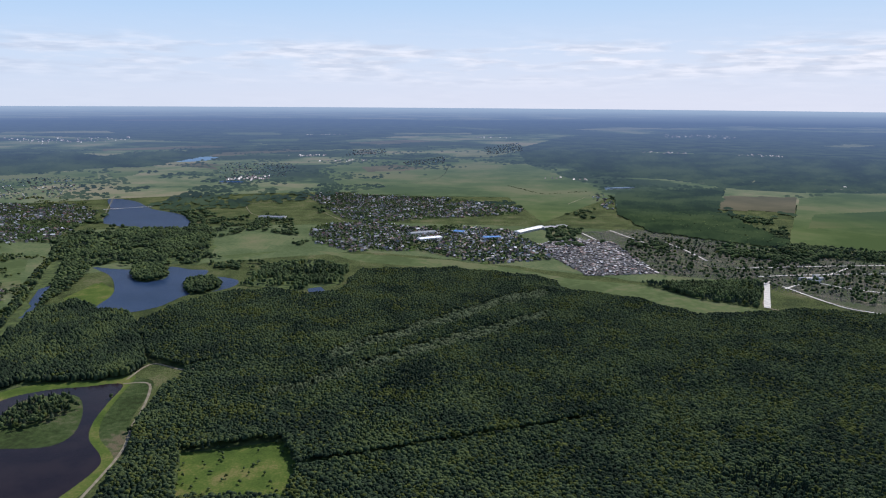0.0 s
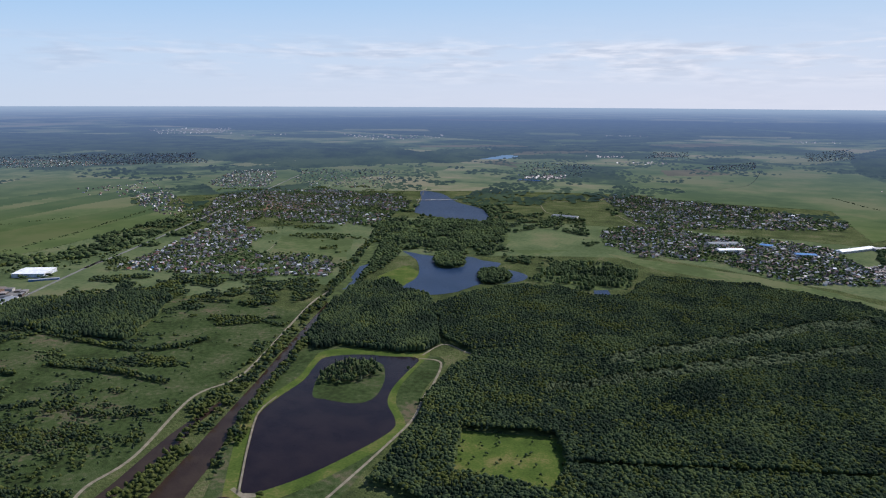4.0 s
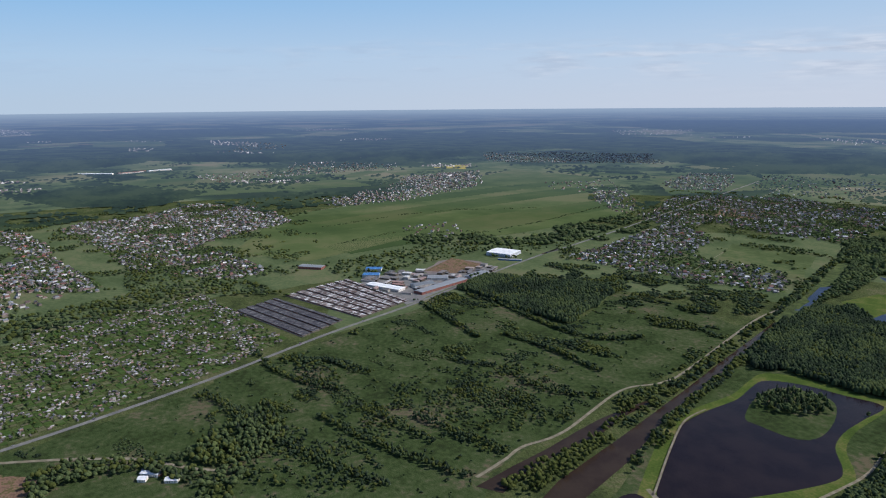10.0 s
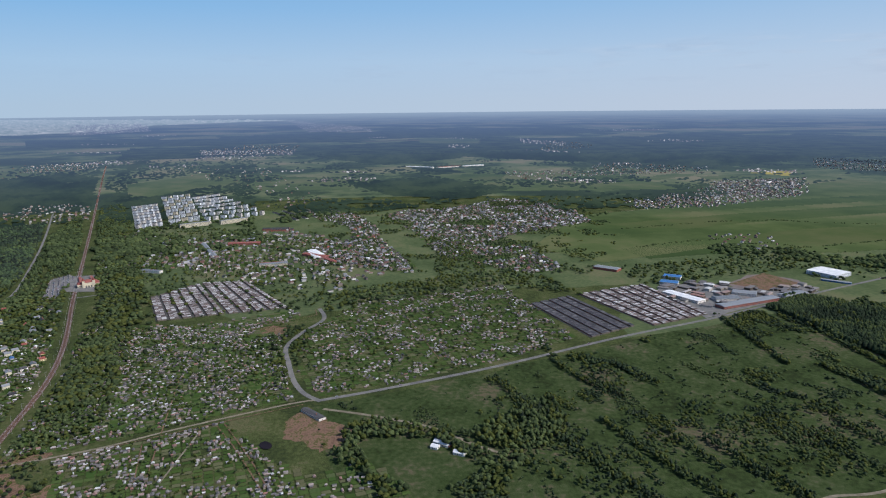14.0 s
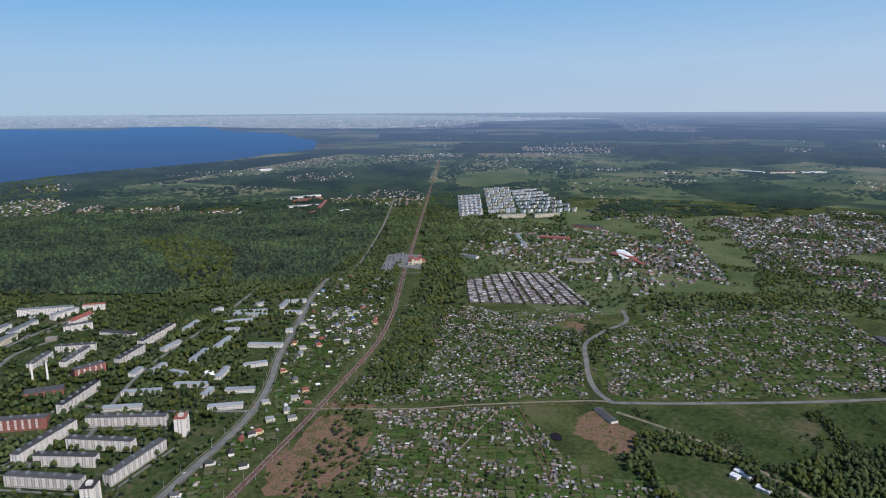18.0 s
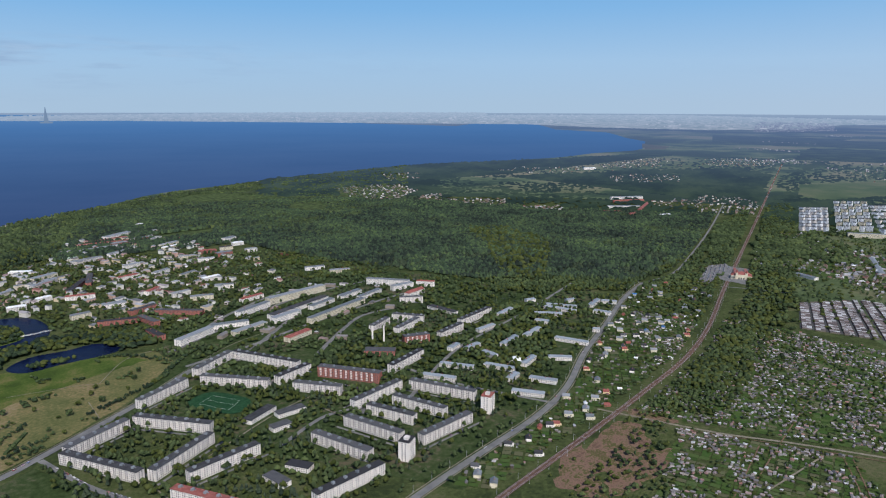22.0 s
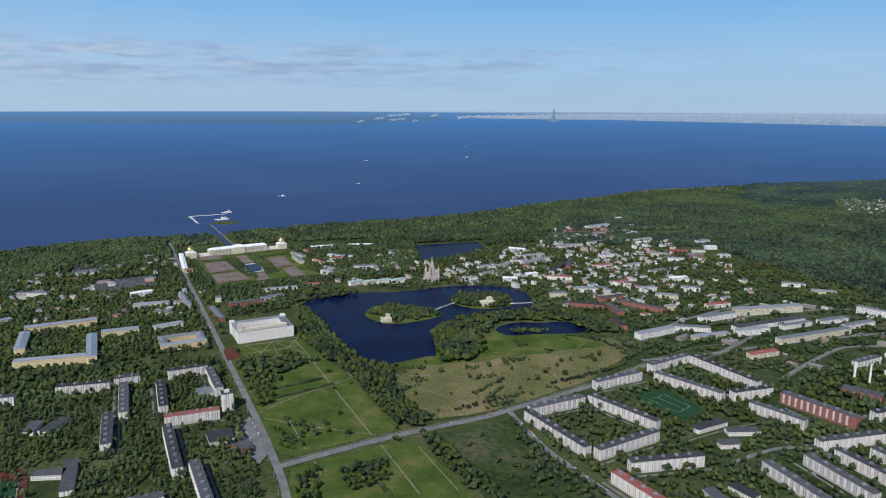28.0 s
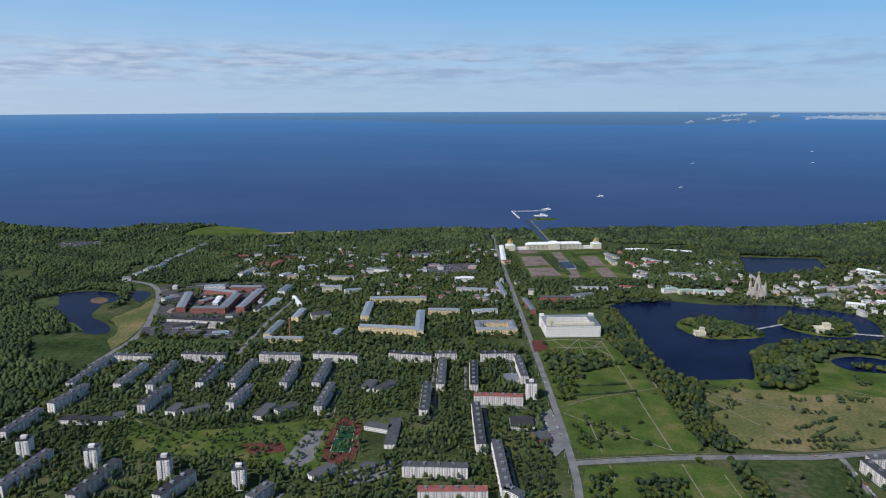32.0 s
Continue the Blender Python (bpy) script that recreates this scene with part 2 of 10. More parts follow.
M["house_wall"] = material("mixed_house_walls", [(0.0, (0.13, 0.10, 0.085)), (0.4, (0.25, 0.21, 0.175)), (0.75, (0.40, 0.355, 0.32)), (0.92, (0.58, 0.55, 0.52)), (1.0, (0.74, 0.71, 0.68))], 0.3, 3, island=0.9)
M["town_wall"] = material("mixed_town_walls", [(0.0, (0.510, 0.470, 0.415)), (0.3, (0.595, 0.571, 0.531)), (0.5, (0.510, 0.403, 0.249)), (0.7, (0.637, 0.613, 0.581)), (0.88, (0.425, 0.269, 0.216)), (1.0, (0.612, 0.554, 0.457))], 0.3, 3, island=0.9)
M["town_roof"] = material("mixed_town_roofs", [(0.0, (0.1, 0.1, 0.11)), (0.35, (0.2, 0.21, 0.22)), (0.6, (0.3, 0.31, 0.33)), (0.75, (0.2, 0.08, 0.065)), (0.85, (0.14, 0.15, 0.15)), (1.0, (0.55, 0.55, 0.55))], 0.3, 3, island=0.9)
M["plots"] = material("garden_plots", [(0.0, (0.033, 0.060, 0.018)), (0.3, (0.052, 0.085, 0.022)), (0.5, (0.070, 0.100, 0.033)), (0.65, (0.041, 0.082, 0.020)), (0.8, (0.110, 0.116, 0.060)), (0.92, (0.086, 0.083, 0.046)), (1.0, (0.135, 0.165, 0.109))], 0.3, 3, rough=1.0, spec=0.015, island=0.85)
M["greenroof"] = material("pale_green_tin_roof", [(0.3, (0.24, 0.34, 0.29)), (0.7, (0.36, 0.46, 0.4))], 0.12, 6, rough=0.5)
M["parterre"] = material("worn_parterre", [(0.2, (0.098, 0.078, 0.065)), (0.45, (0.156, 0.120, 0.106)), (0.6, (0.196, 0.151, 0.138)), (0.8, (0.088, 0.101, 0.047))], 0.04, 8, rough=1.0, spec=0.015, grain=0.3, grain_scale=0.3)
M["canal"] = material("brown_canal_water", [(0.3, (0.026, 0.017, 0.013)), (0.7, (0.036, 0.025, 0.018))], 0.02, 4, rough=0.15, spec=0.04, bump=0.08, bump_scale=0.3)
# grass made paler and bluer: haze of the middle distance put into its colour
M["pasture"] = material("hazed_pasture", [(0.2, (0.053, 0.075, 0.032)), (0.45, (0.074, 0.099, 0.045)), (0.6, (0.093, 0.115, 0.054)), (0.85, (0.127, 0.123, 0.068))], 0.006, 8, rough=1.0, spec=0.015, grain=0.3, grain_scale=0.1, tight=0.4)
M["garage_roof"] = material("garage_roofs", [(0.0, (0.045, 0.045, 0.052)), (0.6, (0.075, 0.073, 0.082)), (0.88, (0.115, 0.11, 0.118)), (0.96, (0.2, 0.2, 0.2)), (1.0, (0.5, 0.5, 0.5))], 0.2, 3, island=0.9)
M["garage_red"] = material("rusty_garage_roofs", [(0.0, (0.05, 0.043, 0.042)), (0.2, (0.1, 0.082, 0.078)), (0.45, (0.17, 0.14, 0.132)), (0.6, (0.16, 0.1, 0.088)), (0.7, (0.25, 0.235, 0.23)), (0.88, (0.38, 0.37, 0.365)), (1.0, (0.75, 0.75, 0.75))], 0.2, 3, island=0.95)
M["dark_asphalt"] = material("oily_dark_asphalt", [(0.3, (0.05, 0.05, 0.052)), (0.7, (0.09, 0.086, 0.082))], 0.08, 6, rough=1.0, spec=0.02, grain=0.3)


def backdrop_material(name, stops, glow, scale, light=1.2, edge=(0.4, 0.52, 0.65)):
    """Far land beyond the built place, a plain glowing backdrop: colour from the plan's own coordinates with full
    daylight painted in, going over into the air's colour with distance as painted haze.
    """
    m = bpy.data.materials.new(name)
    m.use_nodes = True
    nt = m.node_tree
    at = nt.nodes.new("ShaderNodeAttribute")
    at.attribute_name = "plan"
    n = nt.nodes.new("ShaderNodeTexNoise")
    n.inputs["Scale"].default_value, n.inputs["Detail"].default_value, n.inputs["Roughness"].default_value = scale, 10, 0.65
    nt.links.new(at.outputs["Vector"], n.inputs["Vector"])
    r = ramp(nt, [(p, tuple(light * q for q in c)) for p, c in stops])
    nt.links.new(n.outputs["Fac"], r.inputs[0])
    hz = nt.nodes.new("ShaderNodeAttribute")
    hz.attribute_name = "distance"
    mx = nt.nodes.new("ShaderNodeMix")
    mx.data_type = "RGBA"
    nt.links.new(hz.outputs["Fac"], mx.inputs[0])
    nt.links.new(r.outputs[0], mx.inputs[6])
    # painted haze: bluer with the first kilometres of air, paler where the land ends
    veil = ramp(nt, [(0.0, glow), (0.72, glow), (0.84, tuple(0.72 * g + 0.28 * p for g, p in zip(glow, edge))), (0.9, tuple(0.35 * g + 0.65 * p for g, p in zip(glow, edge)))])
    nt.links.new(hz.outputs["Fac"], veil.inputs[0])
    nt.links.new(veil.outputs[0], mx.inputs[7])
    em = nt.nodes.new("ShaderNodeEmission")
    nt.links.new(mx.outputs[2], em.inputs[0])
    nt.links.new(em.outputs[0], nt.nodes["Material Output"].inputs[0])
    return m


# haze colour, painted into the far materials below
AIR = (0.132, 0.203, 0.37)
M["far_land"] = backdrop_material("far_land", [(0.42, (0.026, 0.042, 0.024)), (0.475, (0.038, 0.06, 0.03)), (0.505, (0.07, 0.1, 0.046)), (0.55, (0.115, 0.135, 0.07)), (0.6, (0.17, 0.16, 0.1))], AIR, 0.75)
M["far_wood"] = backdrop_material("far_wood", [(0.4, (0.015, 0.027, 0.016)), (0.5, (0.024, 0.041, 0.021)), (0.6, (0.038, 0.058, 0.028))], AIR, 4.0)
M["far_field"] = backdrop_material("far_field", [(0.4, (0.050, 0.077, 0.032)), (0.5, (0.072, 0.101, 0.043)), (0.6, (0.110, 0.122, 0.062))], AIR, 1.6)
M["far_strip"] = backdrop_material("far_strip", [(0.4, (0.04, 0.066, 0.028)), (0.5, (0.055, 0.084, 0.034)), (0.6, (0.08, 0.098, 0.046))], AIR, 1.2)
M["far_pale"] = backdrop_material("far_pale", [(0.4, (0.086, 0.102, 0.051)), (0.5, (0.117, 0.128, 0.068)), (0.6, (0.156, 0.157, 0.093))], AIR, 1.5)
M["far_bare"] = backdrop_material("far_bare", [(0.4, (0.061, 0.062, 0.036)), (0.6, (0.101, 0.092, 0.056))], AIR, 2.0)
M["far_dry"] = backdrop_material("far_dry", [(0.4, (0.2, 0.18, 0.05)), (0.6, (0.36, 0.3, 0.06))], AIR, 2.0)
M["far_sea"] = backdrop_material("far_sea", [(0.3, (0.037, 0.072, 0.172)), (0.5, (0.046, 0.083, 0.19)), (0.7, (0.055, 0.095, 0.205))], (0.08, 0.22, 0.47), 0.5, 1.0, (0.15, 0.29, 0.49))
# far shore and tower: glowing colours paled by painted haze
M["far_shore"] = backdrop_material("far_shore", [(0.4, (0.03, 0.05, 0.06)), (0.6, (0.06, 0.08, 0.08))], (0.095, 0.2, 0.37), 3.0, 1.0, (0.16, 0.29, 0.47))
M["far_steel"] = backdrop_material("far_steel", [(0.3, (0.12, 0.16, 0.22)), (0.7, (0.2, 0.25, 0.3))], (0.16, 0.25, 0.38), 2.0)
# house colours that glow, daylight and haze included
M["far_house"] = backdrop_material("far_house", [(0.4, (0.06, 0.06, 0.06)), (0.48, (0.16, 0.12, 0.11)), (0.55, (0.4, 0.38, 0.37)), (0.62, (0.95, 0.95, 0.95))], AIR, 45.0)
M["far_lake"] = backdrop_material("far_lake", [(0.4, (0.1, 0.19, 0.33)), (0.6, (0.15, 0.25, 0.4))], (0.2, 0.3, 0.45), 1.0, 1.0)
# city colour glows and fades into a painted pale haze
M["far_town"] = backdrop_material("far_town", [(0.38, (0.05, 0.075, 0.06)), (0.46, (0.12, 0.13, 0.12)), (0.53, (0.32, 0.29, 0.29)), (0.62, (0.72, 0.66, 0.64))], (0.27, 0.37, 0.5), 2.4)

# ---------------------------------------------------------------- building kit
BEND, REACH = 3000.0, 1900.0


def squeeze(x, y, z=0.0, pull=0.004):
    """Where a point of the true plan stands: beyond BEND metres the land is drawn in along its line of sight into the backdrop's bowl.
    pull: share by which far things stand in front of the land that they lie on."""
    x, y, z = np.asarray(x, float), np.asarray(y, float), np.asarray(z, float)
    d = np.hypot(x, y) + 1e-6
    k = np.where(d > BEND, (BEND + REACH * (1 - np.exp(-(d - BEND) / REACH))) / d, 1.0)
    k = k * (1 - pull * np.clip((d - 2500) / 1500, 0, 1))
    return x * k, y * k, EYE_HEIGHT - (EYE_HEIGHT - z) * k, k


def mesh_from(name, verts, faces, mats, index=None, smooth=False):
    me = bpy.data.meshes.new(name)
    verts, faces = np.asarray(verts, np.float32), np.asarray(faces, np.int32)
    n, k = faces.shape
    me.vertices.add(len(verts))
    me.vertices.foreach_set("co", verts.ravel())
    me.loops.add(n * k)
    me.loops.foreach_set("vertex_index", faces.ravel())
    me.polygons.add(n)
    me.polygons.foreach_set("loop_start", np.arange(0, n * k, k, dtype=np.int32))
    for mm in mats:
        me.materials.append(M[mm])
    if index is not None:
        me.polygons.foreach_set("material_index", np.asarray(index, np.int32))
    me.polygons.foreach_set("use_smooth", np.full(n, smooth))
    me.update(calc_edges=True)
    return me


def inside(px, py, poly):
    poly = np.asarray(poly, float)
    r = np.zeros(len(px), bool)
    for (x1, y1), (x2, y2) in zip(poly, np.roll(poly, -1, 0)):
        if y1 != y2:
            r ^= ((y1 > py) != (y2 > py)) & (px < (x2 - x1) * (py - y1) / (y2 - y1) + x1)
    return r


def near_line(px, py, line, width):
    r = np.zeros(len(px), bool)
    for (x1, y1), (x2, y2) in zip(line[:-1], line[1:]):
        dx, dy = x2 - x1, y2 - y1
        u = np.clip(((px - x1) * dx + (py - y1) * dy) / (dx * dx + dy * dy + 1e-9), 0, 1)
        r |= np.hypot(px - x1 - u * dx, py - y1 - u * dy) < width
    return r


def rounded(points, n=6, closed=True):
    """Catmull-Rom through the corners."""
    p = np.asarray(points, float)
    out = []
    m = len(p)
    for i in range(m if closed else m - 1):
        a, b, c, d = (p[(i + k) % m] if closed else p[min(max(i + k, 0), m - 1)] for k in (-1, 0, 1, 2))
        for s in np.arange(n) / n:
            out.append(0.5 * (2 * b + (c - a) * s + (2 * a - 5 * b + 4 * c - d) * s * s + (3 * b - a - 3 * c + d) * s ** 3))
    if not closed:
        out.append(p[-1])
    return np.array(out)


def ragged(poly, step, amount, seed=0):
    """The outline cut into short edges and pushed about, as a natural edge is."""
    rng = np.random.default_rng(seed)
    p = np.asarray(poly, float)
    out = []
    for a, b in zip(p, np.roll(p, -1, 0)):
        n = max(1, int(np.hypot(*(b - a)) / step))
        for i in range(n):
            out.append(a + (b - a) * i / n + (rng.uniform(-amount, amount, 2) if i else 0))
    return np.array(out)


LIFT, FAR = [0.0], [0]


def sheet(name, poly, mat, z=None, label="", category="", kind="structure", thick=0.0):
    """A flat piece of ground of that outline. Pieces are laid a few centimetres over one another in the order they come."""
    LIFT[0] += 0.004
    z = LIFT[0] + 0.1 if z is None else z
    bm = bmesh.new()
    x, y, zz, _ = squeeze(np.asarray(poly)[:, 0], np.asarray(poly)[:, 1], z)
    vs = [bm.verts.new(c) for c in zip(x, y, zz)]
    f = bm.faces.new(vs)
    bmesh.ops.triangulate(bm, faces=[f])
    bmesh.ops.recalc_face_normals(bm, faces=bm.faces)
    if sum(q.normal.z for q in bm.faces) < 0:
        bmesh.ops.reverse_faces(bm, faces=bm.faces)
    me = bpy.data.meshes.new(name)
    bm.to_mesh(me)
    bm.free()
    me.materials.append(M[mat])
    return tagged(new(name, me), label, category, "", kind)


def far_sheet(name, poly, mat, label="", category="", z=None, grain=0.2):
    """A piece of far land, cut out of a fine fan so that it follows the bowl of the distance."""
    FAR[0] += 1
    p = np.asarray(poly, float)
    a = np.degrees(np.unwrap(np.arctan2(-p[:, 0], p[:, 1])))
    d = np.hypot(p[:, 0], p[:, 1])
    grain = grain if d.min() > 3000 else 0.1
    az = np.arange(a.min(), a.max() + grain, grain)
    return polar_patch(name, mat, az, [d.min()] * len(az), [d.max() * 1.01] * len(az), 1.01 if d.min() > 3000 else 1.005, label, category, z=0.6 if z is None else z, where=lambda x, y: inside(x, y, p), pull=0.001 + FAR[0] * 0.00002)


def strip(line, width, z=0.3):
    """A ribbon along a line: vertices and quads."""
    p = np.asarray(line, float)
    t = np.gradient(p, axis=0)
    t /= np.linalg.norm(t, axis=1)[:, None] + 1e-9
    nrm = np.stack([-t[:, 1], t[:, 0]], 1)
    w = np.broadcast_to(np.asarray(width, float), (len(p),))[:, None] / 2
    a, b = p + nrm * w, p - nrm * w
    v = np.concatenate([a, b])
    x, y, zz, _ = squeeze(v[:, 0], v[:, 1], z)
    n = len(p)
    i = np.arange(n - 1)
    return np.stack([x, y, zz], 1), np.stack([i, n + i, n + i + 1, i + 1], 1)


ROADS = []


def road(name, line, width, mat="asphalt", label="", category="road", smooth=True, keep=4.0, z=None):
    LIFT[0] += 0.004
    pts = rounded(line, 8, False) if smooth else rounded(line, 40, False)
    v, f = strip(pts, width, LIFT[0] + 0.25 if z is None else z)
    ROADS.append(([tuple(q) for q in np.asarray(line, float)], width / 2 + keep))
    return tagged(new(name, mesh_from(name, v, f, [mat])), label, category, "", "structure")


WATERS = []
BUILT = []


def polar_patch(name, mat, az, near, far_end, step=1.03, label="", category="", z=0.0, where=None, pull=0.0):
    """A piece of land or sea seen as a fan: azimuths in degrees, near and far distance for each."""
    verts, plan, faces = [], [], []
    rows_n = max(2, int(math.log(max(far_end) / min(near)) / math.log(step)))
    for j in range(rows_n + 1):
        for a, n0, f0 in zip(az, near, far_end):
            R = n0 * (f0 / n0) ** (j / rows_n)
            plan.append((-math.sin(radians(a)) * R, math.cos(radians(a)) * R))
    plan = np.array(plan)
    n = len(az)
    i, j = np.meshgrid(np.arange(n - 1), np.arange(rows_n))
    q = (j * n + i).ravel()
    faces = np.stack([q, q + n, q + n + 1, q + 1], 1)
    if where is not None:
        c = plan[faces].mean(1)
        faces = faces[where(c[:, 0], c[:, 1])]
        used = np.unique(faces)
        back = np.full(len(plan), -1)
        back[used] = np.arange(len(used))
        plan, faces = plan[used], back[faces]
    x, y, zz, k = squeeze(plan[:, 0], plan[:, 1], z, pull)
    me = mesh_from(name, np.stack([x, y, zz], 1), faces[:, ::-1], [mat], smooth=True)
    if (np.array([p.normal.z for p in me.polygons[:20]]) < 0).any():
        me.flip_normals()
    d = np.hypot(plan[:, 0], plan[:, 1])
    me.attributes.new("plan", "FLOAT_VECTOR", "POINT").data.foreach_set("vector", (np.stack([plan[:, 0], plan[:, 1], 0 * d], 1) / 1000).ravel())
    # share of painted haze, growing with the true distance
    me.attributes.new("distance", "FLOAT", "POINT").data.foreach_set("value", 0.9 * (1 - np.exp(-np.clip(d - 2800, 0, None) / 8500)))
    return tagged(new(name, me), label, category, "", "structure")


# ---------------------------------------------------------------- trees
def ico(sub):
    bm = bmesh.new()
    bmesh.ops.create_icosphere(bm, subdivisions=sub, radius=1)
    v, f = np.array([q.co for q in bm.verts]), np.array([[w.index for w in q.verts] for q in bm.faces])
    bm.free()
    return v, f


def crown(kind, tufts, seed):
    """A crown of unit height and about unit width: uneven tufts of leaves, or the tiers of a spruce."""
    rng = np.random.default_rng(seed)
    vs, fs, o = [], [], 0
    if kind == "spruce":
        for k in range(tufts):
            z0, z1 = 0.05 + 0.3 * k, 0.05 + 0.3 * k + 0.42
            r = 0.36 * (1 - k / (tufts + 0.6))
            a = np.arange(6) * np.pi / 3 + rng.uniform(0, 1)
            rr = r * rng.uniform(0.7, 1.25, 6)
            vs.append(np.concatenate([np.stack([np.cos(a) * rr, np.sin(a) * rr, np.full(6, z0) + rng.uniform(-.05, .05, 6)], 1), [[0, 0, min(z1, 1)]]]))
            fs.append(np.array([[i, (i + 1) % 6, 6] for i in range(6)]) + o)
            o += 7
        return np.concatenate(vs), np.concatenate(fs)
    if kind == "tall":
        n = 5
        for z0, r in ((0.0, 0.56), (0.6, 0.47)):
            a = np.arange(n) * 2 * np.pi / n + rng.uniform(0, 1)
            rr = r * rng.uniform(0.72, 1.28, n)
            vs.append(np.stack([np.cos(a) * rr, np.sin(a) * rr, z0 + rng.uniform(-.08, .08, n)], 1) + [*rng.normal(0, 0.04, 2), 0])
        rings = len(vs)
        vs.append([[*rng.normal(0, 0.06, 2), 1.0]])
        for j in range(rings - 1):
            for i in range(n):
                k = (i + 1) % n
                fs += [(j * n + i, j * n + k, j * n + n + k), (j * n + i, j * n + n + k, j * n + n + i)]
        fs += [((rings - 1) * n + i, (rings - 1) * n + (i + 1) % n, rings * n) for i in range(n)]
        return np.concatenate(vs), np.array(fs)
    base, tri = ico(1)
    for k in range(tufts):
        if tufts == 1:
            c, s = np.array([0, 0, 0.5]), np.array([0.56, 0.56, 0.5])
        else:
            a = 2 * np.pi * (k / (tufts - 1)) + rng.uniform(-.4, .4)
            lev = rng.uniform(0.42, 0.66)
            rad = rng.uniform(0.2, 0.3)
            c = np.array([np.cos(a) * rad, np.sin(a) * rad, lev]) if k else np.array([0, 0, 0.64])
            s = np.array([1, 1, 1.0]) * (rng.uniform(0.24, 0.34) if k else 0.36)
            s[2] *= 1.15
        v = base * (1 + rng.uniform(-0.24, 0.24, (len(base), 1)))
        v[:, :2] *= 1.0 - 0.42 * v[:, 2:3]
        v = v * s + c
        vs.append(v)
        fs.append(tri + o)
        o += len(v)
    return np.concatenate(vs), np.concatenate(fs)


CROWNS = {(kd, n): [crown(kd, n, 7 * s + n) for s in range(5)] for kd, n in (("broad", 5), ("broad", 3), ("broad", 1), ("spruce", 3), ("spruce", 1), ("tall", 1))}


def scatter(poly, gap, seed, avoid=(), fill=1.0, patch=0.0, patch_size=60.0, island=False, along=None):
    """Places in an outline on a shaken grid, clear of roads and water. patch: share of the places that follow clumps."""
    rng = np.random.default_rng(seed)
    poly = np.asarray(poly, float)
    (x0, y0), (x1, y1) = poly.min(0), poly.max(0)
    gx, gy = np.meshgrid(np.arange(x0, x1, gap), np.arange(y0, y1, gap))
    px = gx.ravel() + rng.uniform(-.48, .48, gx.size) * gap
    py = gy.ravel() + rng.uniform(-.48, .48, gx.size) * gap
    keep = inside(px, py, poly)
    if fill < 1:
        keep &= rng.random(len(px)) < fill
    px, py = px[keep], py[keep]
    if patch:
        c, s, st = (1.0, 0.0, 1.0) if along is None else (math.cos(along), math.sin(along), 0.45)
        v = np.array([noise.fractal(Vector(((a * c + b * s) / patch_size * st, (b * c - a * s) / patch_size, seed)), 0.7, 2.0, 4) for a, b in zip(px, py)])
        k = v > np.quantile(v, 1 - patch) if len(v) else v > 0
        px, py = px[k], py[k]
    k = np.ones(len(px), bool)
    for line, w in ROADS:
        k &= ~near_line(px, py, line, w)
    for w in () if island else WATERS:
        k &= ~inside(px, py, w)
    for w in avoid:
        k &= ~inside(px, py, w)
    for cx, cy, t, L, W in BUILT:
        dx, dy = px - cx, py - cy
        u, v = dx * math.cos(t) + dy * math.sin(t), -dx * math.sin(t) + dy * math.cos(t)
        k &= ~((abs(u) < L / 2) & (abs(v) < W / 2))
    return px[k], py[k]


TREES = [0]


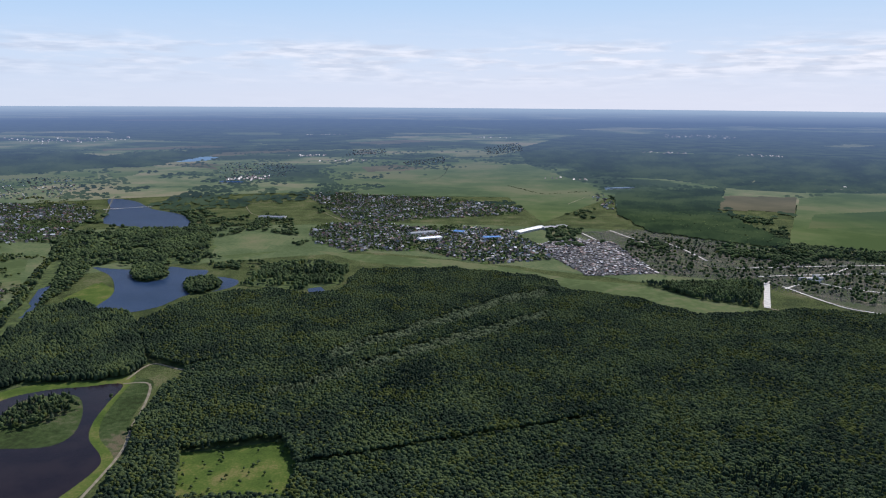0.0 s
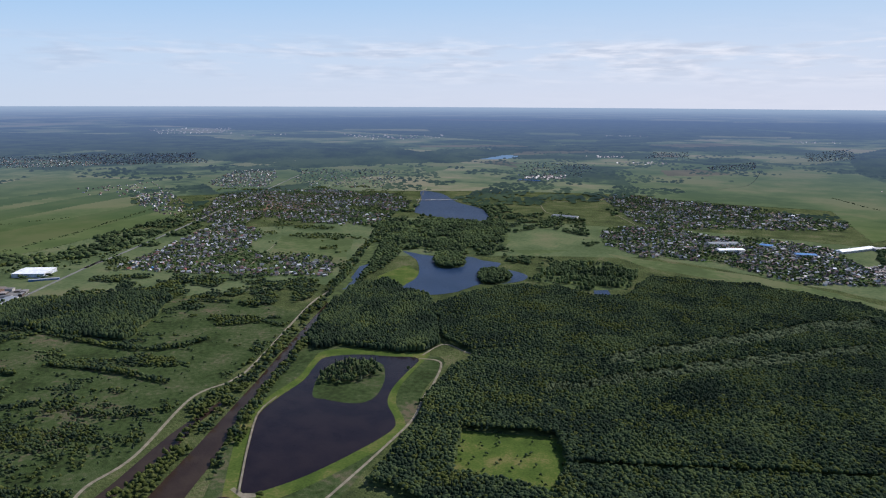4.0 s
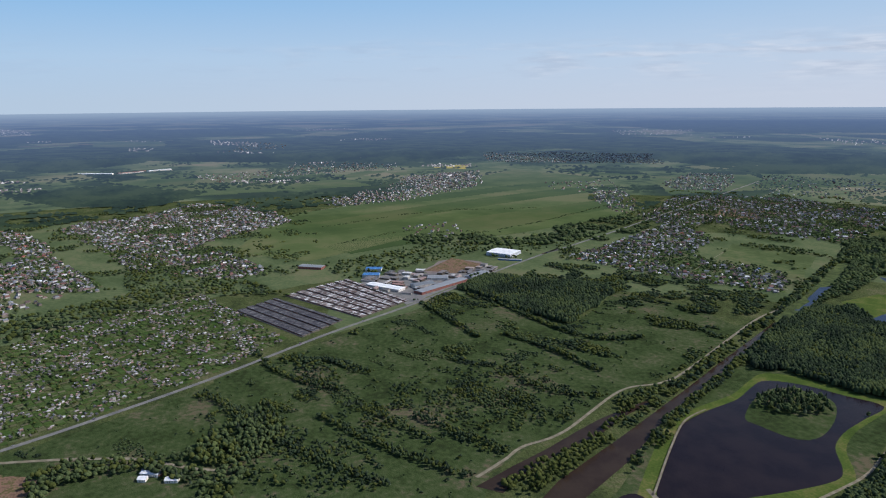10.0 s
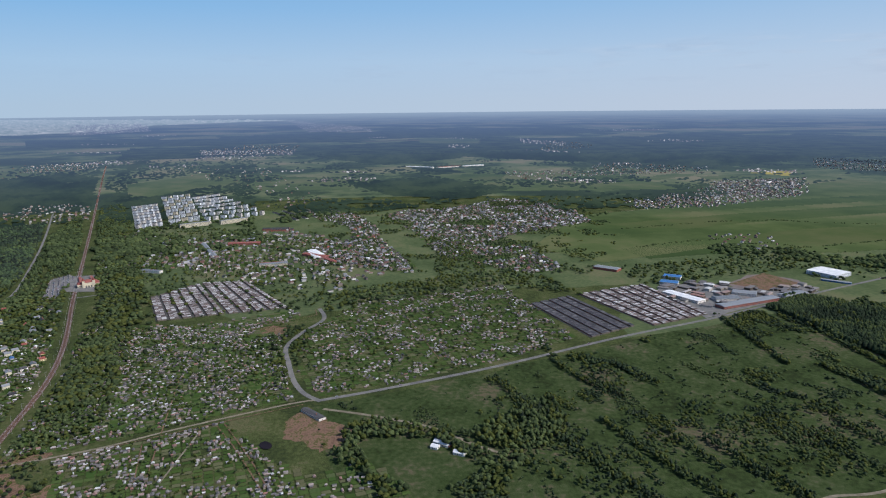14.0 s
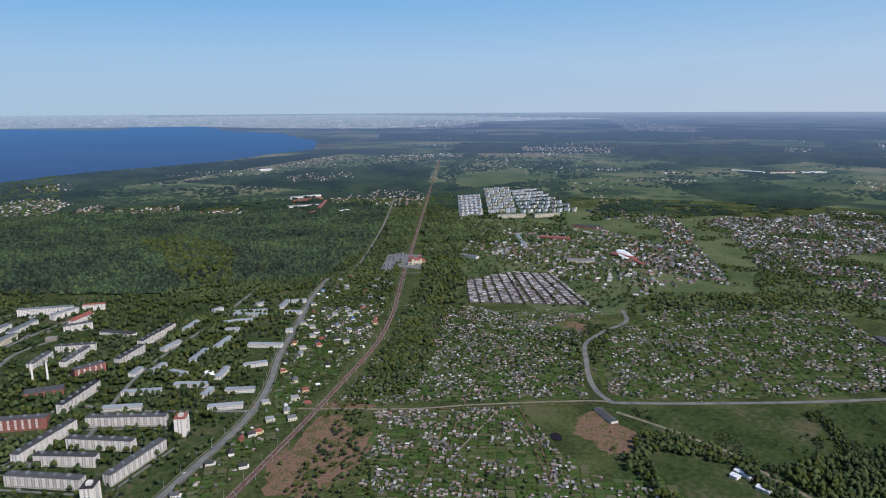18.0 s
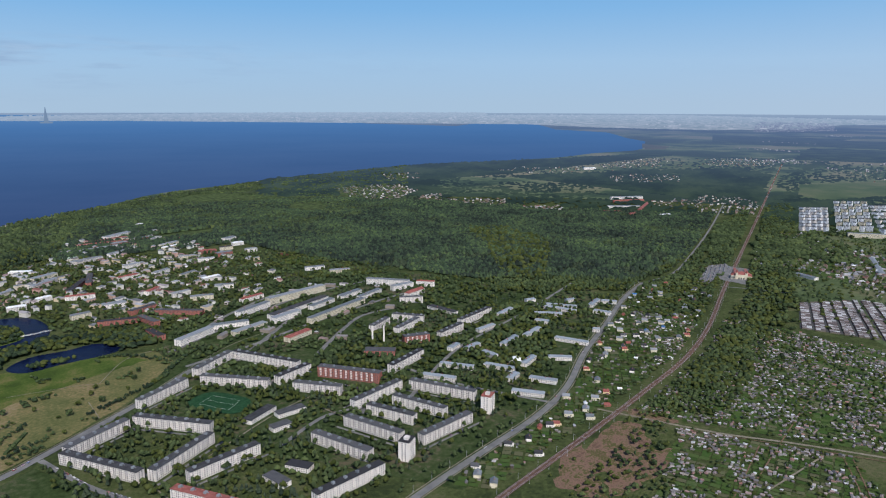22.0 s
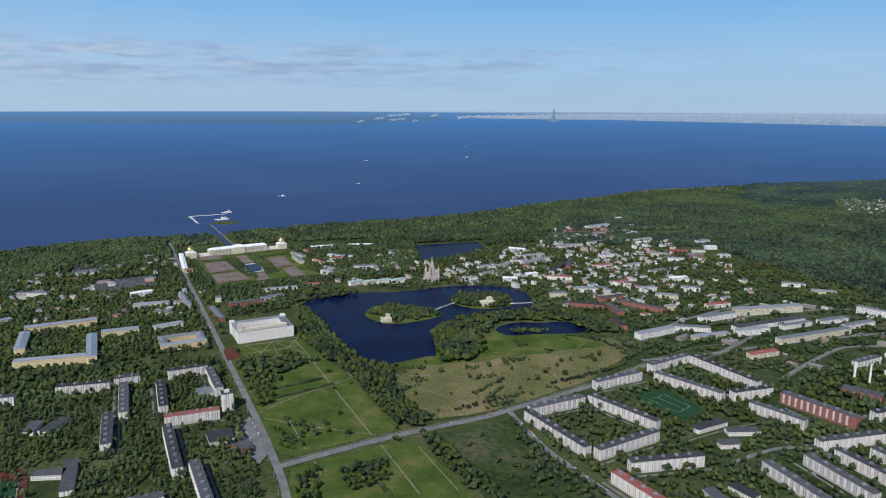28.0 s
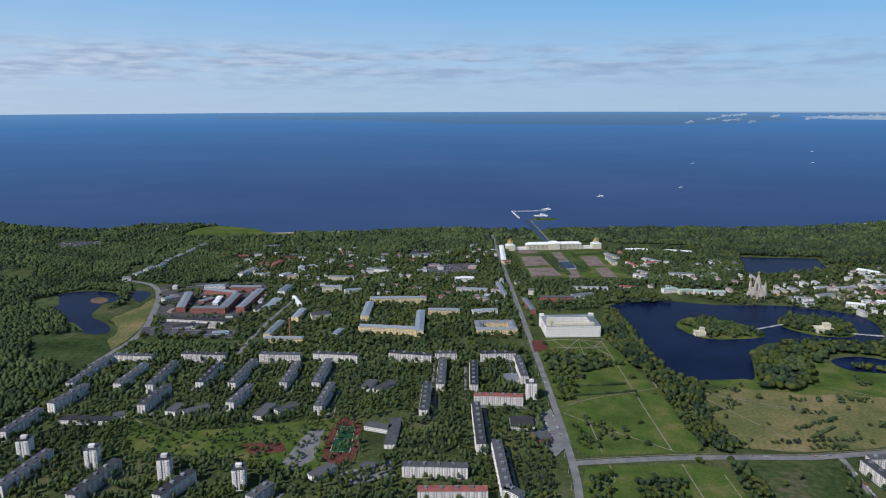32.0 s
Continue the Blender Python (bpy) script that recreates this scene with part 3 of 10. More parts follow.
def trees(name, px, py, kind, mat, height, spread, tufts=None, seed=0, label="", sink=0.1, sweep=0.2):
    """Many crowns as one object of the kind stuff."""
    if not len(px):
        return None
    rng = np.random.default_rng(seed + 5)
    d = np.hypot(px, py)
    if kind == "tall":
        # fewer and wider crowns far away
        k = (d < 1900) | (rng.random(len(d)) < 0.6)
        px, py, d = px[k], py[k], d[k]
    out_v, out_f, o = [], [], 0
    for near_t, lo, hi in ((5, 0, 680), (3, 680, 1150), (1, 1150, 1e9)):
        n_t = near_t if kind == "broad" else (3 if near_t > 1 and kind == "spruce" else 1)
        if tufts:
            n_t = min(n_t, tufts)
            n_t = n_t if (kind, n_t) in CROWNS else 3
        sel = np.where((d >= lo) & (d < hi))[0]
        var = rng.integers(0, 5, len(sel))
        for q in range(5):
            ids = sel[var == q]
            if not len(ids):
                continue
            v, f = CROWNS[(kind, n_t)][q]
            n = len(ids)
            low = np.array([noise.noise(Vector((p / 70, q / 70, 8.8))) for p, q in zip(px[ids], py[ids])])
            h = height * np.clip(rng.normal(1, sweep * (0.38 if kind == "tall" else 0.7), n) + 0.35 * low, 0.45, 1.6)
            w = spread * np.clip(rng.normal(1, sweep, n), 0.5, 1.6)
            if kind == "tall":
                w = np.where(d[ids] < 1900, w, w * 1.3)
            a = rng.uniform(0, 6.283, n)
            x, y, z, k = squeeze(px[ids], py[ids], 0)
            c, s = np.cos(a) * w * k, np.sin(a) * w * k
            X = v[:, 0][None] * c[:, None] - v[:, 1][None] * s[:, None] + x[:, None]
            Y = v[:, 0][None] * s[:, None] + v[:, 1][None] * c[:, None] + y[:, None]
            Z = (v[:, 2][None] * (1 - sink) + sink) * (h * k)[:, None] + z[:, None]
            out_v.append(np.stack([X, Y, Z], 2).reshape(-1, 3))
            out_f.append((f[None] + (np.arange(n) * len(v))[:, None, None]).reshape(-1, 3) + o)
            o += n * len(v)
    f = np.concatenate(out_f)
    TREES[0] += len(f)
    me = mesh_from(name, np.concatenate(out_v), f, [mat], smooth=kind != "spruce")
    # far crowns glow; their daylight and haze are painted by distance
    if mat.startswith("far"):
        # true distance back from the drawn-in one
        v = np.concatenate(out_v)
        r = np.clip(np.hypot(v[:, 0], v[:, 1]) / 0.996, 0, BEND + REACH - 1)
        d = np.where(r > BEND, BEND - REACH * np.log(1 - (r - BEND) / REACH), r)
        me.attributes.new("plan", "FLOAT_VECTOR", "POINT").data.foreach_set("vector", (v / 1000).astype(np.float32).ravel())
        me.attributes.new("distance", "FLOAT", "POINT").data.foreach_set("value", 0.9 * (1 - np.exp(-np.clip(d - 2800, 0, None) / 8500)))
    return tagged(new(name, me), label, "trees", "", "stuff")


def wood(name, poly, gap=8.0, height=15.0, spread=8.5, mix=0.35, seed=1, label="dense mixed forest of birch, alder and spruce", avoid=(), floor=True, mat="leaf", fill=1.0, patch=0.0, patch_size=60.0, sink=0.3, island=False, along=None, fresh=0.05):
    """A wood: forest floor, broad crowns and spruces."""
    kind = "tall" if name == "forest" else "broad"
    if floor:
        poly = ragged(poly, 34, 9, seed + 70)
        sheet(name + "_floor", ragged(poly, 25, 5, seed), "woodfloor", label="dark shaded forest floor", category="forest floor")
    px, py = scatter(poly, gap, seed, avoid, fill, patch, patch_size, island, along)
    rng = np.random.default_rng(seed)
    v = np.array([noise.noise(Vector((a / 90, b / 90, seed + 3.3))) for a, b in zip(px, py)]) + rng.normal(0, 0.25, len(px))
    k = v < np.quantile(v, mix) if len(v) and mix > 0 else np.zeros(len(px), bool)
    # lighter crowns in loose groups
    light = np.array([noise.noise(Vector((a / 60, b / 60, seed + 9.1))) for a, b in zip(px, py)]) + rng.normal(0, 0.35, len(px))
    u = ~k & (light > np.quantile(light, 1 - fresh)) if len(px) and fresh and mat in ("leaf", "birch") else np.zeros(len(px), bool)
    k0 = k | u
    trees(name, px[~k0], py[~k0], kind, mat, height, spread, seed=seed, label=label, sink=sink)
    if u.any():
        trees(name + "_fresh", px[u], py[u], kind, "fresh", height * 0.97, spread, seed=seed + 2, label="light yellow-green crowns among the darker trees", sink=sink)
    if k.any():
        trees(name + "_spruces", px[k], py[k], "spruce", "needle", height * 1.15, spread * 1.05, seed=seed + 1, label="dark green spruces among the broadleaved trees", sink=0.3)

# ---------------------------------------------------------------- ground, sea, distance
polar_patch("ground", "scrub", np.arange(0, 361, 1.0), [0.3] * 361, [3560.0] * 361, 1.06, "green scrubby plain reaching to the horizon", "ground")
bm = bmesh.new()
me = bpy.data.objects["ground"].data
bm.from_mesh(me)
bm.verts.ensure_lookup_table()
bm.faces.new([bm.verts[i] for i in range(360)])
bm.normal_update()
bm.to_mesh(me)
bm.free()
# glowing plain, its daylight and haze held in the colour
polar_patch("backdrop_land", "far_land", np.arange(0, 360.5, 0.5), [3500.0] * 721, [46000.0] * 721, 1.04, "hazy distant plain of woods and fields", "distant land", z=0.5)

def sky_band():
    """The low sky: a glowing band far behind everything, bluer with height, paler towards the sun, with flat cloud banks."""
    az, el = np.radians(np.arange(0, 361, 3.0)), np.linspace(-0.012, 0.22, 14)
    a, e = np.meshgrid(az, el)
    R = 4940.0
    v = np.stack([-np.sin(a) * R, np.cos(a) * R, EYE_HEIGHT + R * e], 2).reshape(-1, 3)
    n = len(az)
    i, j = np.meshgrid(np.arange(n - 1), np.arange(len(el) - 1))
    q = (j * n + i).ravel()
    me = mesh_from("backdrop_sky", v, np.stack([q, q + 1, q + n + 1, q + n], 1), [], smooth=True)
    sunward = (0.5 + 0.5 * np.cos(a - radians(SUN_YAW))).ravel()
    me.attributes.new("height", "FLOAT", "POINT").data.foreach_set("value", np.clip(e / 0.2, 0, 1).ravel())
    me.attributes.new("sunward", "FLOAT", "POINT").data.foreach_set("value", sunward)
    cloudy = np.clip(np.interp(np.degrees(a).ravel(), [0, 45, 75, 125, 150, 175, 200, 260, 300, 360], [0.95, 0.65, 0.3, 0.0, 0.2, 0.9, 1.3, 1.2, 0.9, 0.95]), 0, 2)
    me.attributes.new("cloudy", "FLOAT", "POINT").data.foreach_set("value", cloudy)
    m = bpy.data.materials.new("low_sky")
    m.use_nodes = True
    nt = m.node_tree
    nt.nodes.clear()
    def att(k):
        x = nt.nodes.new("ShaderNodeAttribute")
        x.attribute_name = k
        return x.outputs["Fac"]
    def mix(f, p, q):
        x = nt.nodes.new("ShaderNodeMix")
        x.data_type = "RGBA"
        nt.links.new(f, x.inputs[0])
        nt.links.new(p, x.inputs[6])
        nt.links.new(q, x.inputs[7])
        return x.outputs[2]
    def calc(op, p, q):
        x = nt.nodes.new("ShaderNodeMath")
        x.operation = op
        for s, val in zip(x.inputs, (p, q)):
            if isinstance(val, float):
                s.default_value = val
            else:
                nt.links.new(val, s)
        return x.outputs[0]
    hi = att("height")
    away = ramp(nt, [(0.0, (0.40, 0.54, 0.66)), (0.3, (0.36, 0.55, 0.73)), (0.65, (0.22, 0.46, 0.73)), (1.0, (0.15, 0.38, 0.68))])
    toward = ramp(nt, [(0.0, (0.60, 0.63, 0.70)), (0.3, (0.54, 0.62, 0.72)), (0.65, (0.41, 0.56, 0.72)), (1.0, (0.31, 0.49, 0.69))])
    for r in (away, toward):
        nt.links.new(hi, r.inputs[0])
    sky_c = mix(att("sunward"), away.outputs[0], toward.outputs[0])
    co = nt.nodes.new("ShaderNodeTexCoord")
    mp = nt.nodes.new("ShaderNodeMapping")
    mp.inputs["Scale"].default_value = (0.0017, 0.0017, 0.013)
    nt.links.new(co.outputs["Object"], mp.inputs[0])
    cl = nt.nodes.new("ShaderNodeTexNoise")
    cl.inputs["Scale"].default_value, cl.inputs["Detail"].default_value, cl.inputs["Roughness"].default_value = 1.0, 9, 0.58
    nt.links.new(mp.outputs[0], cl.inputs["Vector"])
    shape = ramp(nt, [(0.42, (0, 0, 0)), (0.58, (1, 1, 1))])
    nt.links.new(calc("ADD", cl.outputs["Fac"], calc("MULTIPLY", calc("ADD", att("cloudy"), -0.95), 0.12)), shape.inputs[0])
    bank = ramp(nt, [(0.08, (0.1, 0.1, 0.1)), (0.18, (0.6, 0.6, 0.6)), (0.28, (1, 1, 1)), (0.36, (0.8, 0.8, 0.8)), (0.44, (0.08, 0.08, 0.08)), (0.6, (0, 0, 0))])
    nt.links.new(hi, bank.inputs[0])
    amount = calc("MULTIPLY", calc("MULTIPLY", shape.outputs[0], bank.outputs[0]), calc("MULTIPLY", att("cloudy"), 0.8))
    tone = nt.nodes.new("ShaderNodeTexNoise")
    tone.inputs["Scale"].default_value, tone.inputs["Detail"].default_value = 2.6, 6
    nt.links.new(mp.outputs[0], tone.inputs["Vector"])
    c_away = ramp(nt, [(0.42, (0.27, 0.38, 0.54)), (0.62, (0.38, 0.50, 0.64))])
    c_toward = ramp(nt, [(0.4, (0.50, 0.54, 0.61)), (0.6, (0.78, 0.78, 0.8))])
    for r in (c_away, c_toward):
        nt.links.new(tone.outputs["Fac"], r.inputs[0])
    cloud_c = mix(att("sunward"), c_away.outputs[0], c_toward.outputs[0])
    em = nt.nodes.new("ShaderNodeEmission")
    nt.links.new(mix(amount, sky_c, cloud_c), em.inputs[0])
    out = nt.nodes.new("ShaderNodeOutputMaterial")
    nt.links.new(em.outputs[0], out.inputs[0])
    me.materials.append(m)
    tagged(new("backdrop_sky", me), "pale blue low sky with flat banks of cloud", "sky", "", "structure")


sky_band()

COAST = [(-7103, -4163), (-6492, -3919), (-5775, -3943), (-5072, -3828), (-4091, -3959), (-3621, -4051), (-3079, -3965), (-2485, -3875), (-1442, -3632), (-1095, -3321), (-824, -3168), (-540, -2976), (-286, -2803), (-57, -2714), (197, -2652), (369, -2560), (562, -2459), (679, -2426), (850, -2377), (1007, -2309), (1101, -2249), (1149, -2195), (1362, -2120), (1445, -2091), (1542, -2143), (1691, -2156), (1819, -2151), (1905, -2094), (2029, -2050), (2002, -1981), (2254, -1892), (2420, -1886), (2588, -1923), (2873, -1896), (3291, -1811)]
coast = rounded(COAST, 4, False)
coast_az = np.degrees(np.arctan2(-coast[:, 0], coast[:, 1])) % 360
order = np.argsort(coast_az)
sea_az = np.arange(coast_az.min(), 262, 0.25)
shore = np.interp(sea_az, coast_az[order], np.hypot(coast[:, 0], coast[:, 1])[order])
FAR_SHORE = np.array([(-7158, -3833), (-8013, -4593), (-8945, -5549), (-10623, -6986), (-11162, -8530), (-11262, -11403), (-11072, -14383)] + [(-17399, -15115), (-12226, -29859)])
far_az, far_d = np.degrees(np.arctan2(-FAR_SHORE[:, 0], FAR_SHORE[:, 1])) % 360, np.hypot(*FAR_SHORE.T)
order = np.argsort(far_az)
sea_end = np.maximum(np.interp(sea_az, np.r_[far_az[order], 185.0], np.r_[far_d[order], 46000.0]), shore * 1.01)
# the sea glows too: sky light and haze are part of its colour
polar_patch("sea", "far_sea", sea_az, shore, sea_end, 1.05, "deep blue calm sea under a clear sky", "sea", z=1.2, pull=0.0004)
beach = np.stack([-np.sin(np.radians(sea_az)) * shore, np.cos(np.radians(sea_az)) * shore], 1)
WATERS.append(np.concatenate([beach, beach[::-1] * 3]))
sheet("beach", [(1382, -2137), (1162, -2214), (1139, -2186), (1239, -2139), (1345, -2093)], "sand", z=2.4, label="pale sand beach with a low boardwalk", category="beach")
for i0, i1 in ((112, 130), (180, 200), (300, 330), (360, 378), (410, 440), (452, 470)):
    part_line = beach[i0:i1] * 0.998
    width = 26 * np.sin(np.linspace(0.15, 3.0, len(part_line)))
    v, f = strip(part_line, width, 2.2)
    tagged(new("beach", mesh_from("beach", v, f, ["sand"])), "narrow strip of pale beach sand", "beach", "", "structure")

# waters of the plain
POND = rounded([(-666, 987), (-622, 1023), (-567, 1038), (-513, 1050), (-503, 981), (-494, 917), (-475, 865), (-439, 821), (-427, 787), (-440, 719), (-465, 640), (-494, 586), (-504, 574), (-521, 586), (-574, 662), (-623, 742), (-637, 808), (-641, 882), (-659, 941)], 5)
LAKE_B = rounded([(-950, 1840), (-871, 1820), (-783, 1821), (-737, 1854), (-684, 1824), (-628, 1815), (-615, 1755), (-569, 1744), (-517, 1710), (-511, 1656), (-543, 1607), (-595, 1576), (-614, 1519), (-629, 1473), (-681, 1430), (-755, 1448), (-770, 1564), (-806, 1656), (-868, 1759)], 4)
LAKE_A = rounded([(-1525, 3159), (-1372, 3088), (-1206, 2868), (-1038, 2735), (-928, 2531), (-941, 2431), (-1068, 2414), (-1202, 2496), (-1266, 2555), (-1384, 2870)], 4)
LAKE_C = rounded([(-2127, 5202), (-2109, 5488), (-1810, 5561), (-1758, 5273), (-1914, 5101)], 3)
POOL = rounded([(-336, 1683), (-308, 1674), (-278, 1604), (-293, 1572), (-314, 1594)], 4)
SMALL_POND = rounded([(-531, 531), (-531, 556), (-514, 562), (-495, 551), (-513, 515)], 4)
CANAL = [(-573, 453), (-597, 500), (-640, 640), (-677, 753), (-707, 844), (-752, 973), (-804, 1128), (-853, 1277), (-841, 1286), (-786, 1122), (-727, 961), (-682, 832), (-645, 727), (-618, 671), (-591, 616), (-571, 559), (-542, 476)]
OXBOW = [(-637, 407), (-654, 474), (-666, 533), (-687, 611), (-697, 652), (-705, 708), (-709, 762), (-699, 758), (-687, 696), (-665, 635), (-659, 600), (-651, 547), (-634, 492), (-609, 427)]
CANAL_FAR = [(-846, 1290), (-925, 1500), (-986, 1660), (-1090, 1921), (-1072, 1930), (-968, 1676), (-905, 1500), (-828, 1290)]
OLGA = rounded([(178, -1566), (94, -1647), (-45, -1651), (-182, -1694), (-299, -1685), (-350, -1642), (-357, -1545), (-327, -1478), (-253, -1450), (-154, -1417), (-122, -1388), (-105, -1327), (-103, -1211), (-81, -1198), (-11, -1167), (30, -1179), (77, -1298), (159, -1510)], 4)
OLGA_BAY = rounded([(-236, -1345), (-282, -1383), (-342, -1378), (-395, -1381), (-422, -1333), (-400, -1306), (-312, -1306), (-256, -1304)], 4)
UPPER_POND = [(-115, -2219), (-330, -2268), (-341, -2139), (-300, -2109), (-128, -1978), (-121, -2092)]
EAST_POND = rounded([(1463, -1138), (1451, -1185), (1449, -1221), (1421, -1250), (1375, -1264), (1324, -1259), (1282, -1226), (1279, -1198), (1285, -1178), (1268, -1147), (1235, -1098), (1191, -1079), (1141, -1056), (1111, -1024), (1124, -1007), (1171, -1003), (1220, -1024), (1292, -1080), (1344, -1106), (1384, -1086)], 4)
EAST_POND_B = rounded([(1287, -1265), (1298, -1298), (1262, -1299), (1237, -1275), (1218, -1231), (1227, -1224)], 4)
for nm, pg, mt, lb in (("pond", POND, "pond", "large dark still pond with a wooded island"), ("lake", LAKE_B, "lake", "blue lake with wooded islands"), ("lake", LAKE_A, "lake", "blue lake crossed by a causeway"),
                       ("pond", POOL, "lake", "small forest pool"), ("pond", SMALL_POND, "pond", "small round dark pond"), ("canal", CANAL, "canal", "dark brown straight canal"), ("canal", OXBOW, "canal", "dark overgrown old canal arm"),
                       ("canal", CANAL_FAR, "lake", "narrow blue canal"), ("lake", OLGA, "deep_lake", "dark blue town lake with two palace islands"), ("lake", OLGA_BAY, "deep_lake", "narrow bay of the town lake"), ("pond", UPPER_POND, "deep_lake", "rectangular blue park pond"),
                       ("pond", EAST_POND, "deep_lake", "blue park pond with a sandy spit"), ("pond", EAST_POND_B, "deep_lake", "small blue park pond"), ("lake", LAKE_C, "lake", "far pale blue lake")):
    WATERS.append(pg)

SAND_LOT = [(-1359, -272), (-1413, -252), (-1428, -230), (-1411, -201), (-1371, -203), (-1352, -241)]
WATERS.append(SAND_LOT)
MOWN = [(-877, -40), (-892, 1), (-881, 61), (-795, 122), (-760, 85), (-761, 24), (-798, -15)]
WATERS.append(MOWN)
# grass and fields
MEADOW = [(-1138, 208), (-1220, 445), (-1302, 585), (-1395, 802), (-1375, 858), (-1048, 898), (-1188, 1157), (-1023, 1226), (-878, 1188), (-892, 1320), (-770, 920), (-761, 758), (-694, 589), (-685, 512), (-656, 424), (-642, 406), (-750, 115)]
MEADOW_B = [(-1008, -112), (-1044, 5), (-1121, 200), (-1224, 442), (-1323, 694), (-1408, 908), (-978, 989), (-815, 866), (-753, 741), (-656, 440), (-554, 346), (-639, -39)]
sheet("meadow", ragged(MEADOW, 30, 4, 2), "meadow", label="rough green meadow dotted with bushes", category="meadow")
sheet("meadow", ragged(MEADOW_B, 30, 4, 3), "meadow", label="rough green meadow dotted with bushes", category="meadow")
# grass sheets whose pale colour includes the haze
for pg in ([(-1852, -697), (-2634, -914), (-2990, -864), (-3154, -334), (-3002, 395), (-2549, 911), (-2076, 1408), (-1711, 1364), (-1587, 1085), (-1662, 659), (-1649, 129), (-1490, -175), (-1438, -281)], [(-1530, 2247), (-1244, 2381), (-785, 2489), (-175, 2574), (549, 2485), (1388, 2125), (1079, 1628), (817, 1729), (532, 1721), (187, 1898), (-245, 2070), (-614, 1929), (-964, 1767), (-976, 1400)], [(-2178, 838), (-2191, 1184), (-2056, 1603), (-1298, 2220), (-1100, 2288), (-1066, 1827), (-927, 1423), (-1212, 1152), (-1375, 858), (-1252, 458)]):
    sheet("plain_grass", ragged(pg, 40, 12, 5), "pasture", label="light green grass of the plain", category="grass")
sheet("pond_bank", rounded([(-732, 973), (-697, 1051), (-586, 1073), (-508, 1077), (-462, 1051), (-444, 926), (-412, 830), (-411, 727), (-410, 587), (-515, 511), (-548, 555), (-607, 668), (-665, 794), (-687, 880)], 4), "meadow", label="bright mown grass bank round the pond", category="grass bank")
STRIP_FIELD = [(-381, 2066), (-240, 2031), (29, 1956), (185, 1870), (335, 1750), (522, 1687), (596, 1577), (708, 1484), (629, 1429), (549, 1427), (457, 1554), (312, 1624), (250, 1771), (28, 1840), (-228, 1927)]
sheet("field", ragged(STRIP_FIELD, 25, 4, 5), "field", label="long green hay field beside the village", category="field")
far_sheet("field", [(1725, 3336), (1991, 3495), (2452, 3586), (1462, 2047), (1134, 2230)], "far_field", label="wide light green farm field", category="field")
far_sheet("field", [(1398, 3420), (1732, 3376), (1479, 2891), (1189, 2971)], "far_bare", label="brown fallow field", category="field")
sheet("field", [(-752, 2228), (-649, 2361), (-506, 2285), (-472, 2104), (-583, 1930), (-678, 2016)], "field", label="pale green field behind the lakes", category="field")
sheet("field", [(-855, 1508), (-850, 1683), (-779, 1606), (-759, 1454)], "lawn", label="grass shore of the lake", category="grass bank")
sheet("field", [(-869, 1535), (-859, 1673), (-793, 1627), (-765, 1553), (-769, 1457)], "lawn", label="grass shore of the lake", category="grass bank")
far_sheet("field", [(-2162, 486), (-2637, 742), (-3350, 1830), (-3842, 2752), (-3250, 2890), (-2471, 2199), (-2055, 2150), (-1937, 1361), (-2085, 1089), (-1907, 636)], "far_field", label="wide flat green field between villages", category="field")
far_sheet("field", [(-2741, 709), (-2870, 1122), (-3037, 1657), (-2876, 1629), (-2324, 782)], "far_field", label="flat green field", category="field")
sheet("field", [(-1207, 1448), (-1386, 1845), (-1216, 2004), (-1109, 1796), (-1111, 1585)], "field", label="bright green field beside the canal", category="field")
far_sheet("field", [(-739, 2977), (-251, 3717), (64, 4684), (613, 5158), (823, 3781), (809, 3327), (380, 2597), (316, 3301), (-502, 3359)], "far_field", label="green pasture behind the village", category="field")
far_sheet("field", [(-4331, -1520), (-5030, -1189), (-4203, -973), (-3714, -1122), (-3648, -1263)], "far_field", label="green field beside the railway", category="field")
sheet("lawn", MOWN, "meadow", label="mown green field with white huts", category="lawn")
sheet("yard", ragged([(-961, -148), (-1009, -117), (-973, -104), (-945, -68), (-924, -47), (-877, -62), (-861, -90), (-896, -114), (-905, -143)], 8, 4, 4), "bare", label="bare trodden yard with patches of grass", category="yard")
for i, pg in enumerate(([(-783, -502), (-837, -506), (-851, -477), (-810, -437), (-718, -422), (-681, -448), (-714, -485)], [(-693, -505), (-740, -502), (-683, -442), (-635, -428), (-626, -459)], [(-871, -526), (-915, -501), (-925, -467), (-895, -443), (-868, -467)], [(-757, -444), (-795, -430), (-819, -407), (-772, -393), (-685, -389), (-655, -402), (-687, -428)], [(-666, -455), (-685, -435), (-645, -396), (-628, -431)])):
    sheet("bare_ground", ragged(pg, 9, 4.5, 6 + i), "bare", label="reddish-brown dead reed beside the railway", category="reed bed")
sheet("bare_ground", ragged(SAND_LOT, 12, 3, 6), "bare", label="bare sandy lot", category="sand lot")

# sea-side town grass
sheet("cemetery_ground", [(476, 2426), (726, 2458), (944, 2242), (1058, 2057), (1276, 1945), (1399, 1907), (1065, 1427), (906, 1489), (855, 1685), (744, 1744), (585, 1799), (493, 2137)], "grave_ground", label="grey-brown cemetery ground between pale lanes", category="cemetery")
sheet("meadow", ragged([(-16, -1114), (-98, -1182), (-217, -1277), (-410, -1281), (-484, -1257), (-441, -1122), (-320, -1047), (-194, -978), (-129, -950), (-53, -933), (-33, -1020)], 25, 4, 8), "dry", label="dry brownish park meadow with paths", category="meadow")
sheet("meadow", ragged([(-147, -1353), (-253, -1320), (-388, -1298), (-437, -1224), (-344, -1211), (-177, -1164), (-30, -1153), (-15, -1207)], 14, 4, 8), "lawn", label="greener strip of the park meadow", category="meadow")
